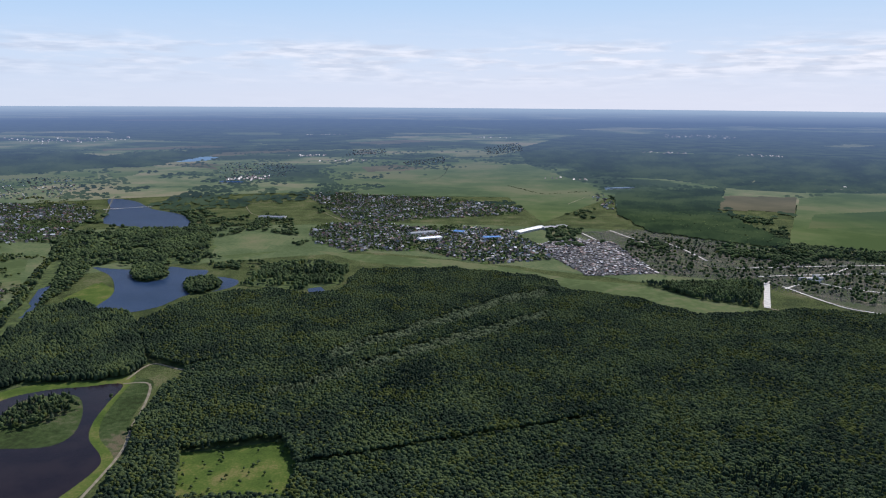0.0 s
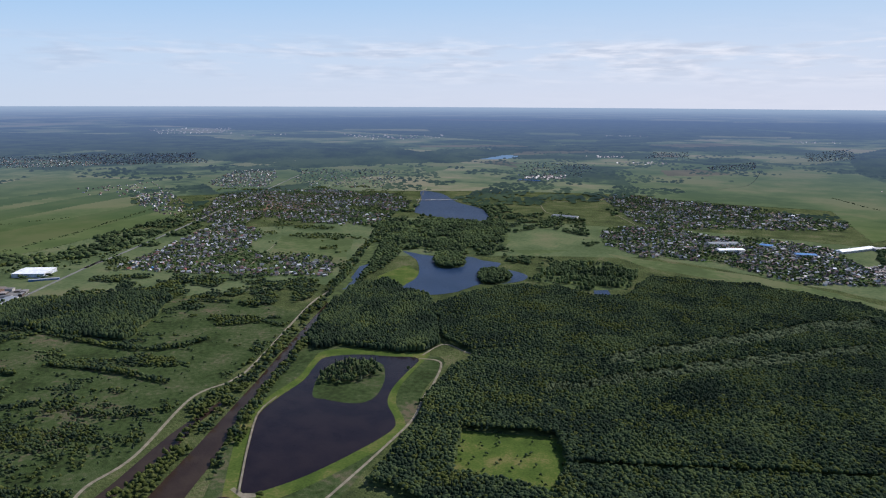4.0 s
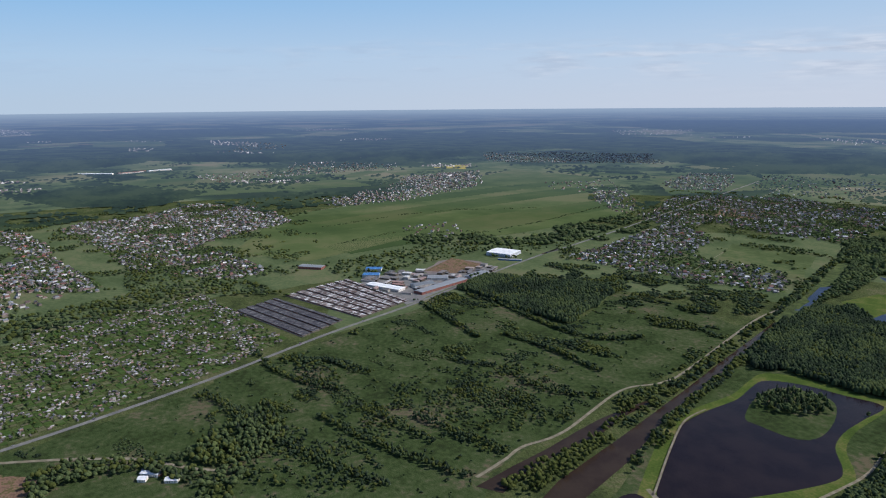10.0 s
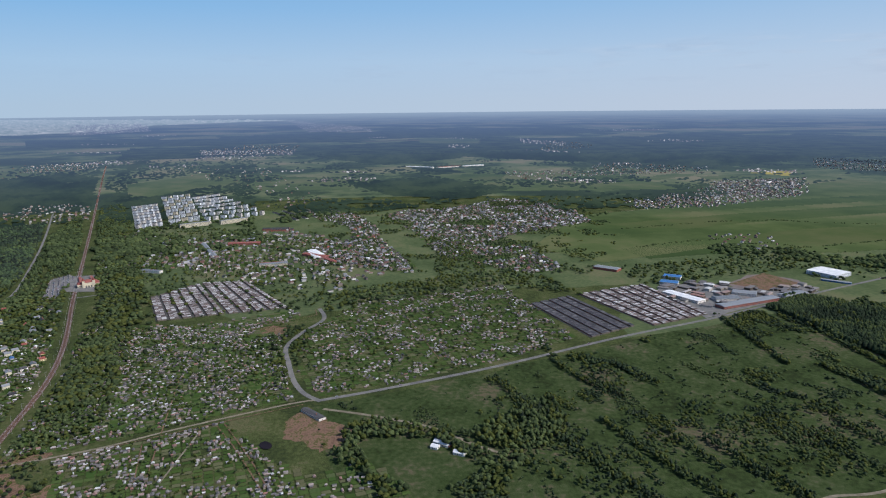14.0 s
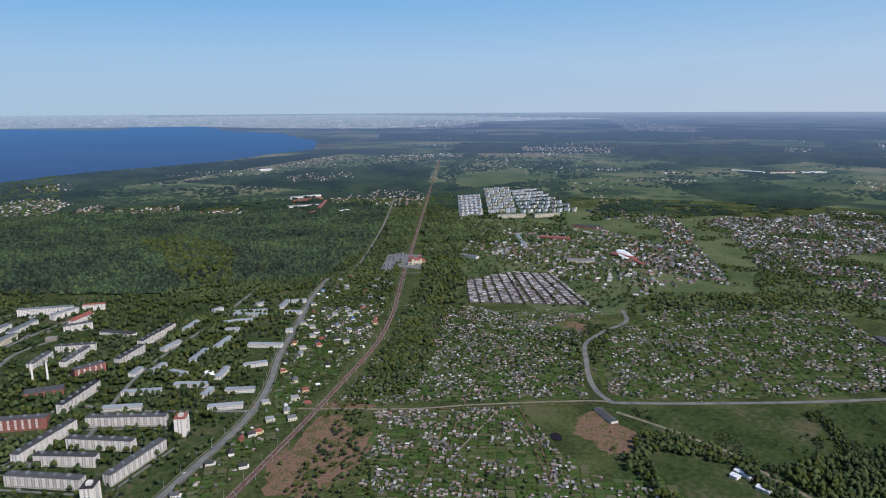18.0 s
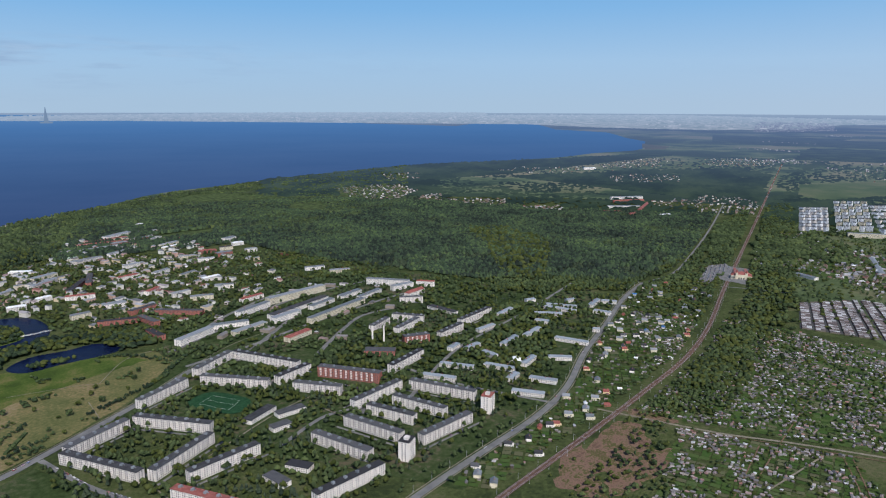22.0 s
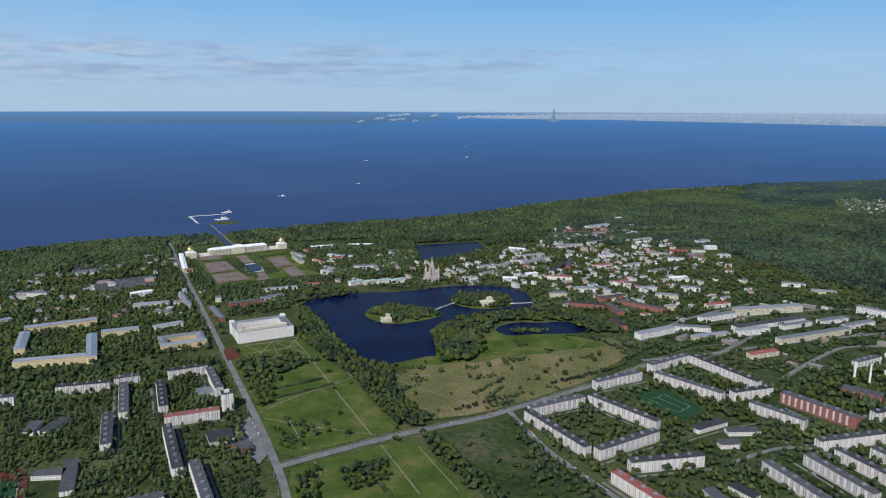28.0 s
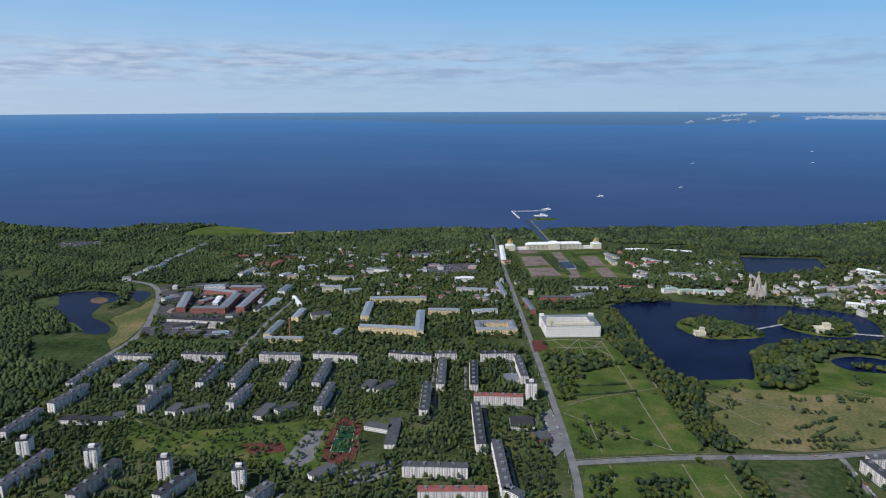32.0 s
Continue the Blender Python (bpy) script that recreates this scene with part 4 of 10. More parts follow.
sheet("lawn", [(297, -1291), (157, -1315), (51, -1112), (-25, -928), (-15, -907), (120, -848), (148, -879), (212, -1074)], "lawn", label="bright green park lawn with paths", category="lawn")
sheet("lawn", [(115, -819), (-11, -873), (-50, -874), (-102, -742), (-111, -708), (107, -727)], "lawn", label="green park lawn with young trees", category="lawn")
sheet("lawn", [(-78, -892), (-182, -936), (-218, -823), (-265, -715), (-271, -694), (-124, -707)], "meadow", label="green meadow beside the street", category="lawn")
sheet("sand_spit", rounded([(1340, -1194), (1344, -1217), (1318, -1220), (1293, -1199), (1296, -1179), (1316, -1178)], 3), "bare", z=0.5, label="sandy spit in the park pond", category="sand")
sheet("town_ground", [(-298, -1013), (-989, -1727), (-1298, -1283), (-1413, -861), (-1052, -680), (-738, -576), (-539, -530)], "meadow", label="grass between the town blocks", category="lawn")
sheet("town_ground", [(990, -610), (1071, -997), (724, -1282), (306, -1274), (158, -845), (122, -718), (850, -450)], "scrub", label="grass between the town blocks", category="lawn")
sheet("upper_garden", [(547, -2076), (287, -2171), (153, -1847), (419, -1760)], "lawn", label="formal garden with clipped lawns", category="formal garden")

c = np.mean(POND, 0)
sheet("pond_lawn", ragged([tuple(q) for q in c + (np.asarray(POND) - c) * 1.16], 25, 4, 12), "lawn", label="fresh mown grass round the pond", category="lawn")
# the far canal takes the lake colour for its painted sky reflection
for nm, pg, mt, lb in (("pond", POND, "pond", "large dark still pond with a wooded island"), ("lake", LAKE_B, "lake", "blue lake with wooded islands"), ("lake", LAKE_A, "lake", "blue lake crossed by a causeway"),
                       ("pond", POOL, "lake", "small forest pool"), ("pond", SMALL_POND, "pond", "small round dark pond"), ("canal", CANAL, "canal", "dark brown straight canal"), ("canal", OXBOW, "canal", "dark overgrown old canal arm"),
                       ("canal", CANAL_FAR, "lake", "narrow blue canal"), ("lake", OLGA, "deep_lake", "dark blue town lake with two palace islands"), ("lake", OLGA_BAY, "deep_lake", "narrow bay of the town lake"), ("pond", UPPER_POND, "deep_lake", "rectangular blue park pond"),
                       ("pond", EAST_POND, "deep_lake", "blue park pond with a sandy spit"), ("pond", EAST_POND_B, "deep_lake", "small blue park pond"), ("lake", LAKE_C, "lake", "far pale blue lake")):
    (far_sheet if pg is LAKE_C else sheet)(nm, pg, "far_lake" if pg is LAKE_C else mt, label=lb, category="water")

sheet("weir", [(-529, 576), (-528, 582), (-509, 576), (-496, 582), (-491, 576), (-503, 567)], "gravel", label="pale concrete weir at the pond outlet", category="weir")
sheet("weir", [(-503, 563), (-501, 567), (-486, 557), (-487, 552)], "gravel", label="pale concrete rim of the spillway", category="weir")
# islands
ISLES = [("island", rounded([(-596, 843), (-569, 836), (-517, 843), (-503, 879), (-528, 954), (-569, 1006), (-631, 989), (-635, 927)], 4), "meadow", "grassy island with a grove of trees"),
         ("island", rounded([(-793, 1729), (-835, 1837), (-791, 1878), (-732, 1805), (-709, 1726), (-749, 1689)], 4), "woodfloor", "round wooded island"),
         ("island", rounded([(-616, 1613), (-642, 1698), (-605, 1740), (-557, 1689), (-541, 1621), (-582, 1579)], 4), "woodfloor", "round wooded island"),
         ("island", rounded([(31, -1457), (-29, -1396), (-131, -1443), (-118, -1500), (-51, -1537), (11, -1529)], 4), "lawn", "garden island with a white pavilion"),
         ("island", rounded([(-167, -1546), (-222, -1491), (-294, -1503), (-311, -1563), (-288, -1621), (-195, -1628)], 4), "lawn", "garden island with a white pavilion")]
for nm, pg, mt, lb in ISLES:
    sheet(nm, pg, mt, label=lb, category="island")

# roads
road("road", [(-849, -551), (-904, -394), (-950, -307), (-997, -206), (-1028, -131), (-1031, -98)], 5, "gravel", label="narrow pale country lane", category="lane")
MAIN = [(-1029, -106), (-1066, 5), (-1144, 204), (-1263, 456), (-1369, 718), (-1525, 1043), (-1666, 1366)] + [(-1635, 1297), (-1818, 1786), (-2591, 3691)]
road("road", MAIN, 9, label="straight grey asphalt main road", smooth=False)
road("road", [(-1027, -101), (-1059, -129), (-1114, -152), (-1193, -170), (-1288, -186), (-1374, -164), (-1459, -128), (-1541, -144)], 9, label="curved asphalt road joining the main road")
road("road", [(-998, -95), (-970, -30), (-936, 34), (-910, 72), (-857, 120), (-835, 147)], 6, "gravel", "dusty gravel track", "track")
road("path", [(-654, 419), (-673, 476), (-688, 514), (-694, 589), (-757, 755), (-747, 834), (-764, 917), (-877, 1238), (-903, 1361)], 5, "gravel", "pale gravel path along the canal", "path")
road("path", [(-640, 812), (-628, 753), (-578, 669), (-523, 587), (-517, 576)], 2.8, "gravel", "pale paved embankment of the pond", "path", z=2.0)
road("path", [(-512, 1051), (-469, 1049), (-441, 955), (-433, 903), (-415, 827), (-413, 725), (-414, 652), (-416, 583)], 4, "gravel", "pale gravel path round the pond", "path")
road("path", [(-514, 1069), (-500, 1137), (-432, 1112), (-377, 1152)], 4, "gravel", "pale forest track", "path")
STREET = [(-440, -549), (-525, -564), (-635, -580), (-766, -599), (-889, -636), (-1040, -709), (-1213, -778), (-1416, -863), (-1589, -914)]
STREET_FAR = [(-1585, -912), (-1747, -913), (-2027, -1002), (-2526, -1182), (-3184, -1438)]
road("road", STREET, 10.5, label="wide grey asphalt town street")
road("road", STREET_FAR, 7, label="narrow grey asphalt road beside the railway", keep=6)
STATION_YARD = [(-1704, -821), (-1907, -889), (-1965, -863), (-1922, -832), (-1808, -811), (-1713, -787)]
WATERS.append(STATION_YARD)
sheet("parking", STATION_YARD, "asphalt", label="asphalt car park before the station", category="parking")
road("road", [(-1701, -758), (-1734, -688), (-1760, -615)], 6, label="asphalt lane past the station", keep=3)
RAIL = [(-409, -470), (-494, -480), (-584, -491), (-782, -513), (-971, -538), (-1159, -567), (-1368, -626), (-1687, -741), (-2050, -866), (-2845, -1142), (-4589, -1752), (-5826, -2180)]
road("railway", RAIL, 10, "ballast", "double-track railway on brown ballast", "railway", z=1.2, keep=14)
CROSS = [(132, -821), (85, -845), (-19, -893), (-144, -938), (-191, -961), (-347, -1044), (-463, -1120)] + [(-582, -1189), (-688, -1216)]
road("road", CROSS, 12, label="grey asphalt town street")
AVENUE = [(93, -663), (115, -764), (132, -821), (179, -958), (279, -1229), (462, -1719), (608, -2105), (688, -2330)]
road("road", AVENUE, 10, label="straight grey asphalt avenue")
road("road", [(-192, -954), (-220, -834), (-272, -715), (-286, -681)], 8, label="side street with parked cars")
road("road", [(-820, -605), (-762, -770), (-747, -877)], 7, label="narrow asphalt street")
road("road", [(-645, -764), (-884, -887), (-1159, -953), (-1451, -1038)], 7, label="narrow asphalt street")
road("road", [(-439, -777), (-530, -812), (-589, -800), (-579, -782)], 7, label="narrow asphalt street")

road("road", [(886, -1362), (866, -1274), (838, -1171), (808, -1073), (776, -995)], 8, label="narrow asphalt street between factory and barracks")
road("road", [(1152, -904), (1102, -919), (1058, -914), (1005, -907)], 5, "gravel", "pale path across the pond lawn", "path")
ROADS.append(([(-852, 1285), (-930, 1515), (-1078, 1890)], 11))
# ---------------------------------------------------------------- woods
DITCHES = [(-1206, 696), (-897, 789)]
DITCH = math.atan2(DITCHES[1][1] - DITCHES[0][1], DITCHES[1][0] - DITCHES[0][0])
FAR_VILLAGES = (([(-2711, 2925), (-3035, 3541), (-2838, 3691), (-2543, 3327), (-2308, 2926), (-2487, 2812)], 24, 731, 0.7), ([(-2275, 3089), (-2700, 3821), (-2366, 3950), (-2199, 4095), (-1856, 3587), (-1762, 3154), (-2003, 3064)], 34, 732, 0.4), ([(-2549, 2301), (-2688, 2476), (-2598, 2551), (-2118, 2197), (-1979, 2077), (-2058, 2022), (-2188, 2070)], 28, 733, 0.6),
                        ([(-294, 5189), (23, 5727), (17, 5125), (-263, 4929)], 26, 734, 0.7), ([(409, 6937), (845, 7804), (749, 6372), (375, 5980)], 32, 735, 0.55), ([(-1423, 4395), (-1562, 5044), (-1031, 4997), (-921, 4138), (-1219, 3829)], 34, 736, 0.55),
                        ([(-4038, 3548), (-4658, 4204), (-4354, 4637), (-3666, 3869)], 30, 737, 0.6), ([(704, 3314), (802, 3524), (776, 3040), (703, 2884)], 26, 738, 0.5), ([(-3562, 1755), (-3894, 1997), (-3956, 2558), (-3443, 2151), (-3302, 1728)], 24, 739, 0.8), ([(-4786, 3119), (-5174, 3972), (-4342, 4537), (-3765, 3914), (-4302, 3100)], 32, 740, 0.6),
                        ([(-2954, 1110), (-3221, 1333), (-3127, 1508), (-2935, 1387), (-2864, 1130)], 26, 741, 0.5), ([(-4739, 1446), (-5253, 1697), (-4751, 2341), (-4284, 2068)], 36, 742, 0.45), ([(-2544, 2289), (-2525, 2408), (-2317, 2245), (-2336, 2136)], 22, 743, 0.7), ([(-6886, 1556), (-8689, 2220), (-7680, 2420), (-7112, 2178)], 50, 744, 0.5),
                        ([(-2211, -3201), (-2435, -3193), (-2600, -3070), (-2477, -2787), (-2122, -2552), (-1986, -2838)], 24, 745, 0.6), ([(-2356, -2655), (-2500, -2638), (-2276, -2389), (-2208, -2491)], 22, 746, 0.7), ([(-2360, -2467), (-2583, -2269), (-2367, -2076), (-2274, -2352)], 26, 747, 0.6), ([(-2865, -3619), (-3234, -3624), (-2879, -3231), (-2669, -3285)], 38, 748, 0.35),
                        ([(-2427, -2030), (-2594, -1930), (-2440, -1807), (-2352, -1953)], 26, 749, 0.5), ([(-4689, -3150), (-5199, -3197), (-5746, -3191), (-4886, -2714), (-4357, -2878)], 40, 750, 0.6), ([(-3741, -3465), (-4146, -3341), (-4387, -3050), (-4101, -2781), (-3633, -3024)], 50, 751, 0.4), ([(-3853, -2546), (-4210, -2544), (-4420, -2295), (-3927, -2039), (-3587, -2290)], 40, 752, 0.55),
                        ([(-3023, -1731), (-3193, -1692), (-3222, -1575), (-3006, -1469), (-2854, -1603)], 28, 753, 0.6), ([(-3108, -1551), (-3423, -1673), (-3502, -1505), (-3347, -1310), (-3001, -1202), (-2832, -1384)], 26, 754, 0.55), ([(-5269, -2575), (-5907, -2828), (-6351, -2406), (-5472, -2122)], 36, 755, 0.6), ([(-7568, -1922), (-8747, -1535), (-8475, -923), (-7031, -862), (-6753, -1494)], 50, 756, 0.5),
                        ([(-3224, -600), (-3555, -500), (-3661, -277), (-3358, -275), (-3163, -442)], 40, 757, 0.25))
HAMLETS = [v[0] for v in FAR_VILLAGES]
CAR_PARKS = ([(1949, -1624), (2018, -1705), (1909, -1767), (1829, -1696), (1882, -1635)], [(1740, -1696), (1813, -1777), (1698, -1851), (1617, -1742), (1670, -1699)])
SHORE_MEADOW = [(1737, -1976), (1770, -2075), (1699, -2166), (1556, -2163), (1435, -2118), (1352, -2112), (1337, -2070), (1513, -1985), (1689, -1934)]
FACTORY_YARD = [(1282, -1364), (1189, -1427), (1037, -1473), (928, -1301), (923, -1193), (925, -1114), (1010, -1070), (1101, -1138)]
WORKS_YARD = [(-462, -1249), (-524, -1348), (-691, -1439), (-927, -1535), (-1169, -1438), (-1150, -1289), (-1020, -1163), (-785, -1056), (-651, -1012), (-535, -1065), (-464, -1132)]
POND_LAWN = [(1113, -849), (1240, -954), (1162, -985), (1099, -990), (1091, -1020), (1127, -1060), (1201, -1092), (1231, -1132), (1224, -1187), (1203, -1198), (1225, -1274), (1188, -1245), (1125, -1165), (1065, -1071), (1031, -1004), (1007, -930), (1006, -890)]
POND_ROAD = [(1424, -1373), (1364, -1367), (1308, -1356), (1252, -1317), (1186, -1246), (1122, -1161), (1061, -1072), (1026, -999), (1011, -941), (999, -898), (994, -867)]
PARK_LOTS = ([(700, -1701), (729, -1806), (604, -1874), (562, -1757), (607, -1723)], [(830, -1894), (856, -2037), (791, -2020), (757, -1924)])
WORKS_BARE = [(-1624, 865), (-1709, 963), (-1714, 1011), (-1637, 1064), (-1597, 1049), (-1565, 937), (-1592, 868)]
WATERS.append(WORKS_BARE)
GLADE = [(-339, 828), (-213, 861), (-178, 791), (-177, 716), (-304, 715)]
PALE_FIELD = [(-764, 2237), (-660, 2404), (-502, 2315), (-458, 2071), (-574, 1902), (-683, 2001)]
BIG_WOOD = [(-385, 651), (-398, 809), (-432, 920), (-434, 997), (-428, 1099), (-500, 1150), (-597, 1293), (-615, 1363), (-562, 1506), (-481, 1578), (-408, 1605), (-318, 1563), (-242, 1585), (-214, 1807), (28, 1827), (247, 1753), (309, 1609), (452, 1536), (544, 1411), (627, 1425), (789, 1457), (1109, 1389), (676, 662)]
CUT_A = ragged([(-196, 1130), (-146, 1189), (-58, 1267), (-5, 1331), (65, 1394), (115, 1459), (250, 1562), (259, 1630), (120, 1537), (67, 1470), (-6, 1404), (-61, 1338), (-154, 1249), (-206, 1176)], 22, 8, 11)
CUT_B = ragged([(-258, 970), (-183, 1039), (-98, 1118), (-23, 1181), (60, 1250), (225, 1388), (234, 1454), (62, 1315), (-25, 1239), (-103, 1171), (-191, 1086), (-269, 1011)], 22, 8, 12)
CUT_C = [(-176, 794), (-43, 840), (133, 903), (233, 938), (230, 925), (132, 889), (-42, 827), (-173, 782)]
wood("forest", BIG_WOOD, 3.9, 13.5, 5.6, 0.04, 1, mat="birch", fresh=0.2, sink=0.74, avoid=(GLADE, CUT_A, CUT_B, CUT_C))
for c in (CUT_A, CUT_B):
    wood("willow_scrub", c, 5.0, 9.5, 7.5, 0, 3, "strip of pale grey-green willow scrub", floor=False, fill=0.8, mat="willow")
    wood("birch_scrub", c, 9.0, 9, 6, 0, 33, "young birches in the willow scrub", floor=False, fill=0.35)
sheet("glade", ragged(GLADE, 15, 3, 4), "lawn", label="sunny grass glade in the forest", category="glade")
wood("bushes", GLADE, 9, 5, 5, 0, 4, "loose bushes on the glade", floor=False, fill=0.18)
wood("forest", [(-849, 1280), (-872, 1442), (-757, 1435), (-672, 1413), (-603, 1310), (-522, 1153), (-509, 1079), (-594, 1087), (-672, 1073), (-707, 1009), (-758, 1063)], 5.6, 14, 7.2, 0.25, 5, mat="birch")
wood("forest", [(-1419, 848), (-1503, 963), (-1256, 1167), (-1181, 1143), (-1060, 903), (-1102, 890)], 5.6, 14, 7, 0.08, 6, mat="birch")
wood("forest", [(498, 1703), (812, 1717), (716, 1502), (596, 1577)], 6.5, 14, 8, 0.3, 7)
# crowns in the glowing far colour, for the haze painted into it
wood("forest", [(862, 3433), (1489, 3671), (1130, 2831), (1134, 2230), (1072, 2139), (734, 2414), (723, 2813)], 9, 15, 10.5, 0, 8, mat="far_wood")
wood("forest", [(-506, 1665), (-473, 1877), (-359, 1937), (-255, 1884), (-255, 1672), (-356, 1617)], 8, 12, 8, 0.2, 9, patch=0.7, avoid=(PALE_FIELD,))
wood("forest", [(-1275, 2257), (-1050, 2389), (-846, 2487), (-700, 2096), (-675, 1871), (-922, 1898), (-980, 1797), (-958, 1576), (-882, 1402), (-905, 1364), (-1054, 1795)], 9, 12, 8.5, 0.2, 10, patch=0.55, patch_size=80, avoid=(PALE_FIELD,))
wood("forest", [(-905, 1364), (-858, 1403), (-830, 1509), (-658, 1408), (-587, 1283), (-508, 1136), (-523, 1078), (-708, 1047)], 5.6, 14, 7.2, 0.2, 11, mat="birch")
wood("grove", [(-614, 881), (-632, 928), (-622, 975), (-571, 995), (-537, 957), (-552, 917), (-585, 884)], 7, 13, 8, 0.2, 12, "grove of tall trees on the island", floor=False, fill=0.85, island=True)
wood("grove", ISLES[1][1], 7, 12, 9, 0, 13, "trees covering the island", floor=False, island=True)
wood("grove", ISLES[2][1], 7, 12, 9, 0, 14, "trees covering the island", floor=False, island=True)
wood("bushes", MEADOW, 5.8, 5.5, 5.6, 0.05, 15, "bushes and young trees on the meadow", floor=False, patch=0.075, patch_size=85, along=DITCH, fresh=0.45, mat="birch")
wood("low_bushes", MEADOW, 5.2, 2.6, 4.2, 0, 32, "low green willow bushes", floor=False, patch=0.05, patch_size=60, along=DITCH, mat="birch", sink=0)
wood("bushes", MEADOW_B, 6, 6, 6, 0.05, 16, "bushes and young trees on the meadow", floor=False, patch=0.075, patch_size=85, along=DITCH, fresh=0.45, mat="birch")
wood("low_bushes", MEADOW_B, 5.2, 2.6, 4.2, 0, 33, "low green willow bushes", floor=False, patch=0.05, patch_size=60, along=DITCH, mat="birch", sink=0)
wood("bushes", MEADOW, 11, 4, 4.5, 0, 161, "single bushes on the meadow", floor=False, fill=0.05, mat="birch")
wood("bushes", MEADOW_B, 11, 4, 4.5, 0, 162, "single bushes on the meadow", floor=False, fill=0.05, mat="birch")
wood("bushes", [(-16, -1114), (-98, -1182), (-217, -1277), (-410, -1281), (-484, -1257), (-441, -1122), (-320, -1047), (-194, -978), (-129, -950), (-53, -933), (-33, -1020)], 7, 5, 6, 0, 163, "clumps of bushes on the park meadow", floor=False, patch=0.07, patch_size=50, fresh=0.3)
DITCH_ROWS = ([(-1382, 718), (-1250, 713), (-1086, 700)],
           [(-1229, 302), (-1121, 308), (-1048, 335), (-985, 376)],
           [(-1091, 180), (-1007, 206), (-892, 227), (-848, 265)],
           [(-915, 313), (-809, 343), (-703, 387), (-659, 413)],
           [(-866, 241), (-782, 270), (-690, 318)],
           [(-845, 430), (-764, 457), (-689, 490)],
           [(-873, 645), (-798, 668), (-736, 732)],
           [(-1464, 904), (-1238, 868), (-983, 880), (-921, 974)],
           [(-1143, 349), (-1115, 408), (-1026, 442)],
           [(-1078, 755), (-979, 777), (-831, 784)],
           [(-878, 392), (-801, 407), (-754, 416)])
for i, ln in enumerate(DITCH_ROWS):
    p = rounded(ln, 5, False)
    t = np.gradient(p, axis=0)
    n = np.stack([-t[:, 1], t[:, 0]], 1) / np.linalg.norm(t, axis=1)[:, None] * 6.5
    wood("ditch_trees", np.concatenate([p + n, (p - n)[::-1]]), 4.6, 8, 5.6, 0.05, 340 + i, "row of trees along a meadow ditch", floor=False, fill=0.85, fresh=0.35, mat="birch")
for i, (pg, fl) in enumerate((([(-1008, 160), (-1007, 236), (-879, 276), (-771, 296), (-677, 312), (-819, 121)], 0.34), ([(-961, 451), (-941, 523), (-852, 596), (-814, 646), (-741, 654), (-703, 610), (-726, 507), (-821, 454), (-903, 423)], 0.42), ([(-918, 340), (-836, 390), (-773, 392), (-786, 349), (-847, 319)], 0.45), ([(-1160, 306), (-1183, 362), (-1147, 410), (-1010, 386), (-1048, 335)], 0.4), ([(-991, 529), (-966, 604), (-929, 699), (-839, 690), (-871, 609)], 0.3))):
    wood("scrub_trees", pg, 6.2, 7, 6, 0.05, 360 + i, "dense scrub and young birches on the meadow", floor=False, fill=fl + 0.1, patch=0.7, patch_size=50, fresh=0.4, mat="birch")
wood("bank_trees", [(-623, 427), (-638, 482), (-641, 538), (-658, 615), (-674, 675), (-709, 762), (-723, 752), (-701, 691), (-662, 618), (-637, 637), (-595, 498), (-579, 458)], 8, 10, 9, 0, 17, "fresh green trees between the canal arms", floor=False, fill=0.8, mat="fresh", island=True)
wood("bank_trees", [(-738, 741), (-743, 888), (-812, 1160), (-832, 1221), (-788, 1177), (-695, 923), (-650, 804), (-633, 728), (-584, 625), (-547, 564), (-592, 601), (-660, 721), (-710, 848)], 8, 9, 8, 0, 31, "trees lining the canal banks", floor=False, fill=0.5, mat="birch", fresh=0.5)
wood("bank_trees", [(-640, 635), (-736, 729), (-750, 805), (-777, 936), (-827, 1119), (-910, 1353), (-1043, 1704), (-1205, 2148), (-1119, 2025), (-924, 1514), (-779, 1141), (-695, 908), (-624, 756), (-590, 670)], 6.5, 8.5, 8.5, 0, 190, "round fresh green trees on the canal banks", floor=False, patch=0.5, patch_size=28, mat="birch", fresh=0.6)
wood("scrub_trees", [(-1440, 1068), (-1516, 1214), (-1406, 1309), (-1236, 1350), (-1083, 1481), (-967, 1432), (-908, 1297), (-936, 1176), (-1104, 1183), (-1159, 1040), (-1251, 919)], 7, 8, 7.5, 0.05, 191, "trees and scrub behind the meadow", floor=False, patch=0.5, patch_size=70, mat="birch", fresh=0.3)
SEA_CANAL = [(658, -2665), (639, -2680), (469, -2263), (484, -2252)]
ROADS.append(([(646, -2680), (476, -2252)], 30))
CLEARINGS = ([(-1376, -3329), (-1492, -3434), (-1639, -3391), (-1692, -3135), (-1641, -3044), (-1478, -3067), (-1331, -3213)],
             [(-1594, -2670), (-1695, -2730), (-1778, -2685), (-1726, -2563), (-1621, -2542)],
             [(-910, -2428), (-990, -2439), (-1148, -2434), (-1081, -2316), (-887, -2354)],
             [(-1023, -1772), (-1091, -1815), (-1147, -1738), (-1067, -1655)],
             [(-1603, -2685), (-1702, -2789), (-1798, -2754), (-1784, -2618), (-1671, -2514)])
road("road", [(-1106, -2196), (-1185, -2240), (-1276, -2265), (-1370, -2295), (-1484, -2354), (-1600, -2406), (-1682, -2422)], 7, label="narrow asphalt road through the wood", keep=9)
NORTH_WOOD = [(-925, -3140), (-1735, -2957), (-2287, -2579), (-2480, -1883), (-2829, -1312), (-1968, -983), (-1579, -943), (-1449, -1110), (-1285, -1271), (-1157, -1640), (-1067, -2116), (-539, -2215)]
wood("forest", NORTH_WOOD, 7.5, 14, 9, 0.3, 18, mat="pine", avoid=(*CLEARINGS, *HAMLETS))
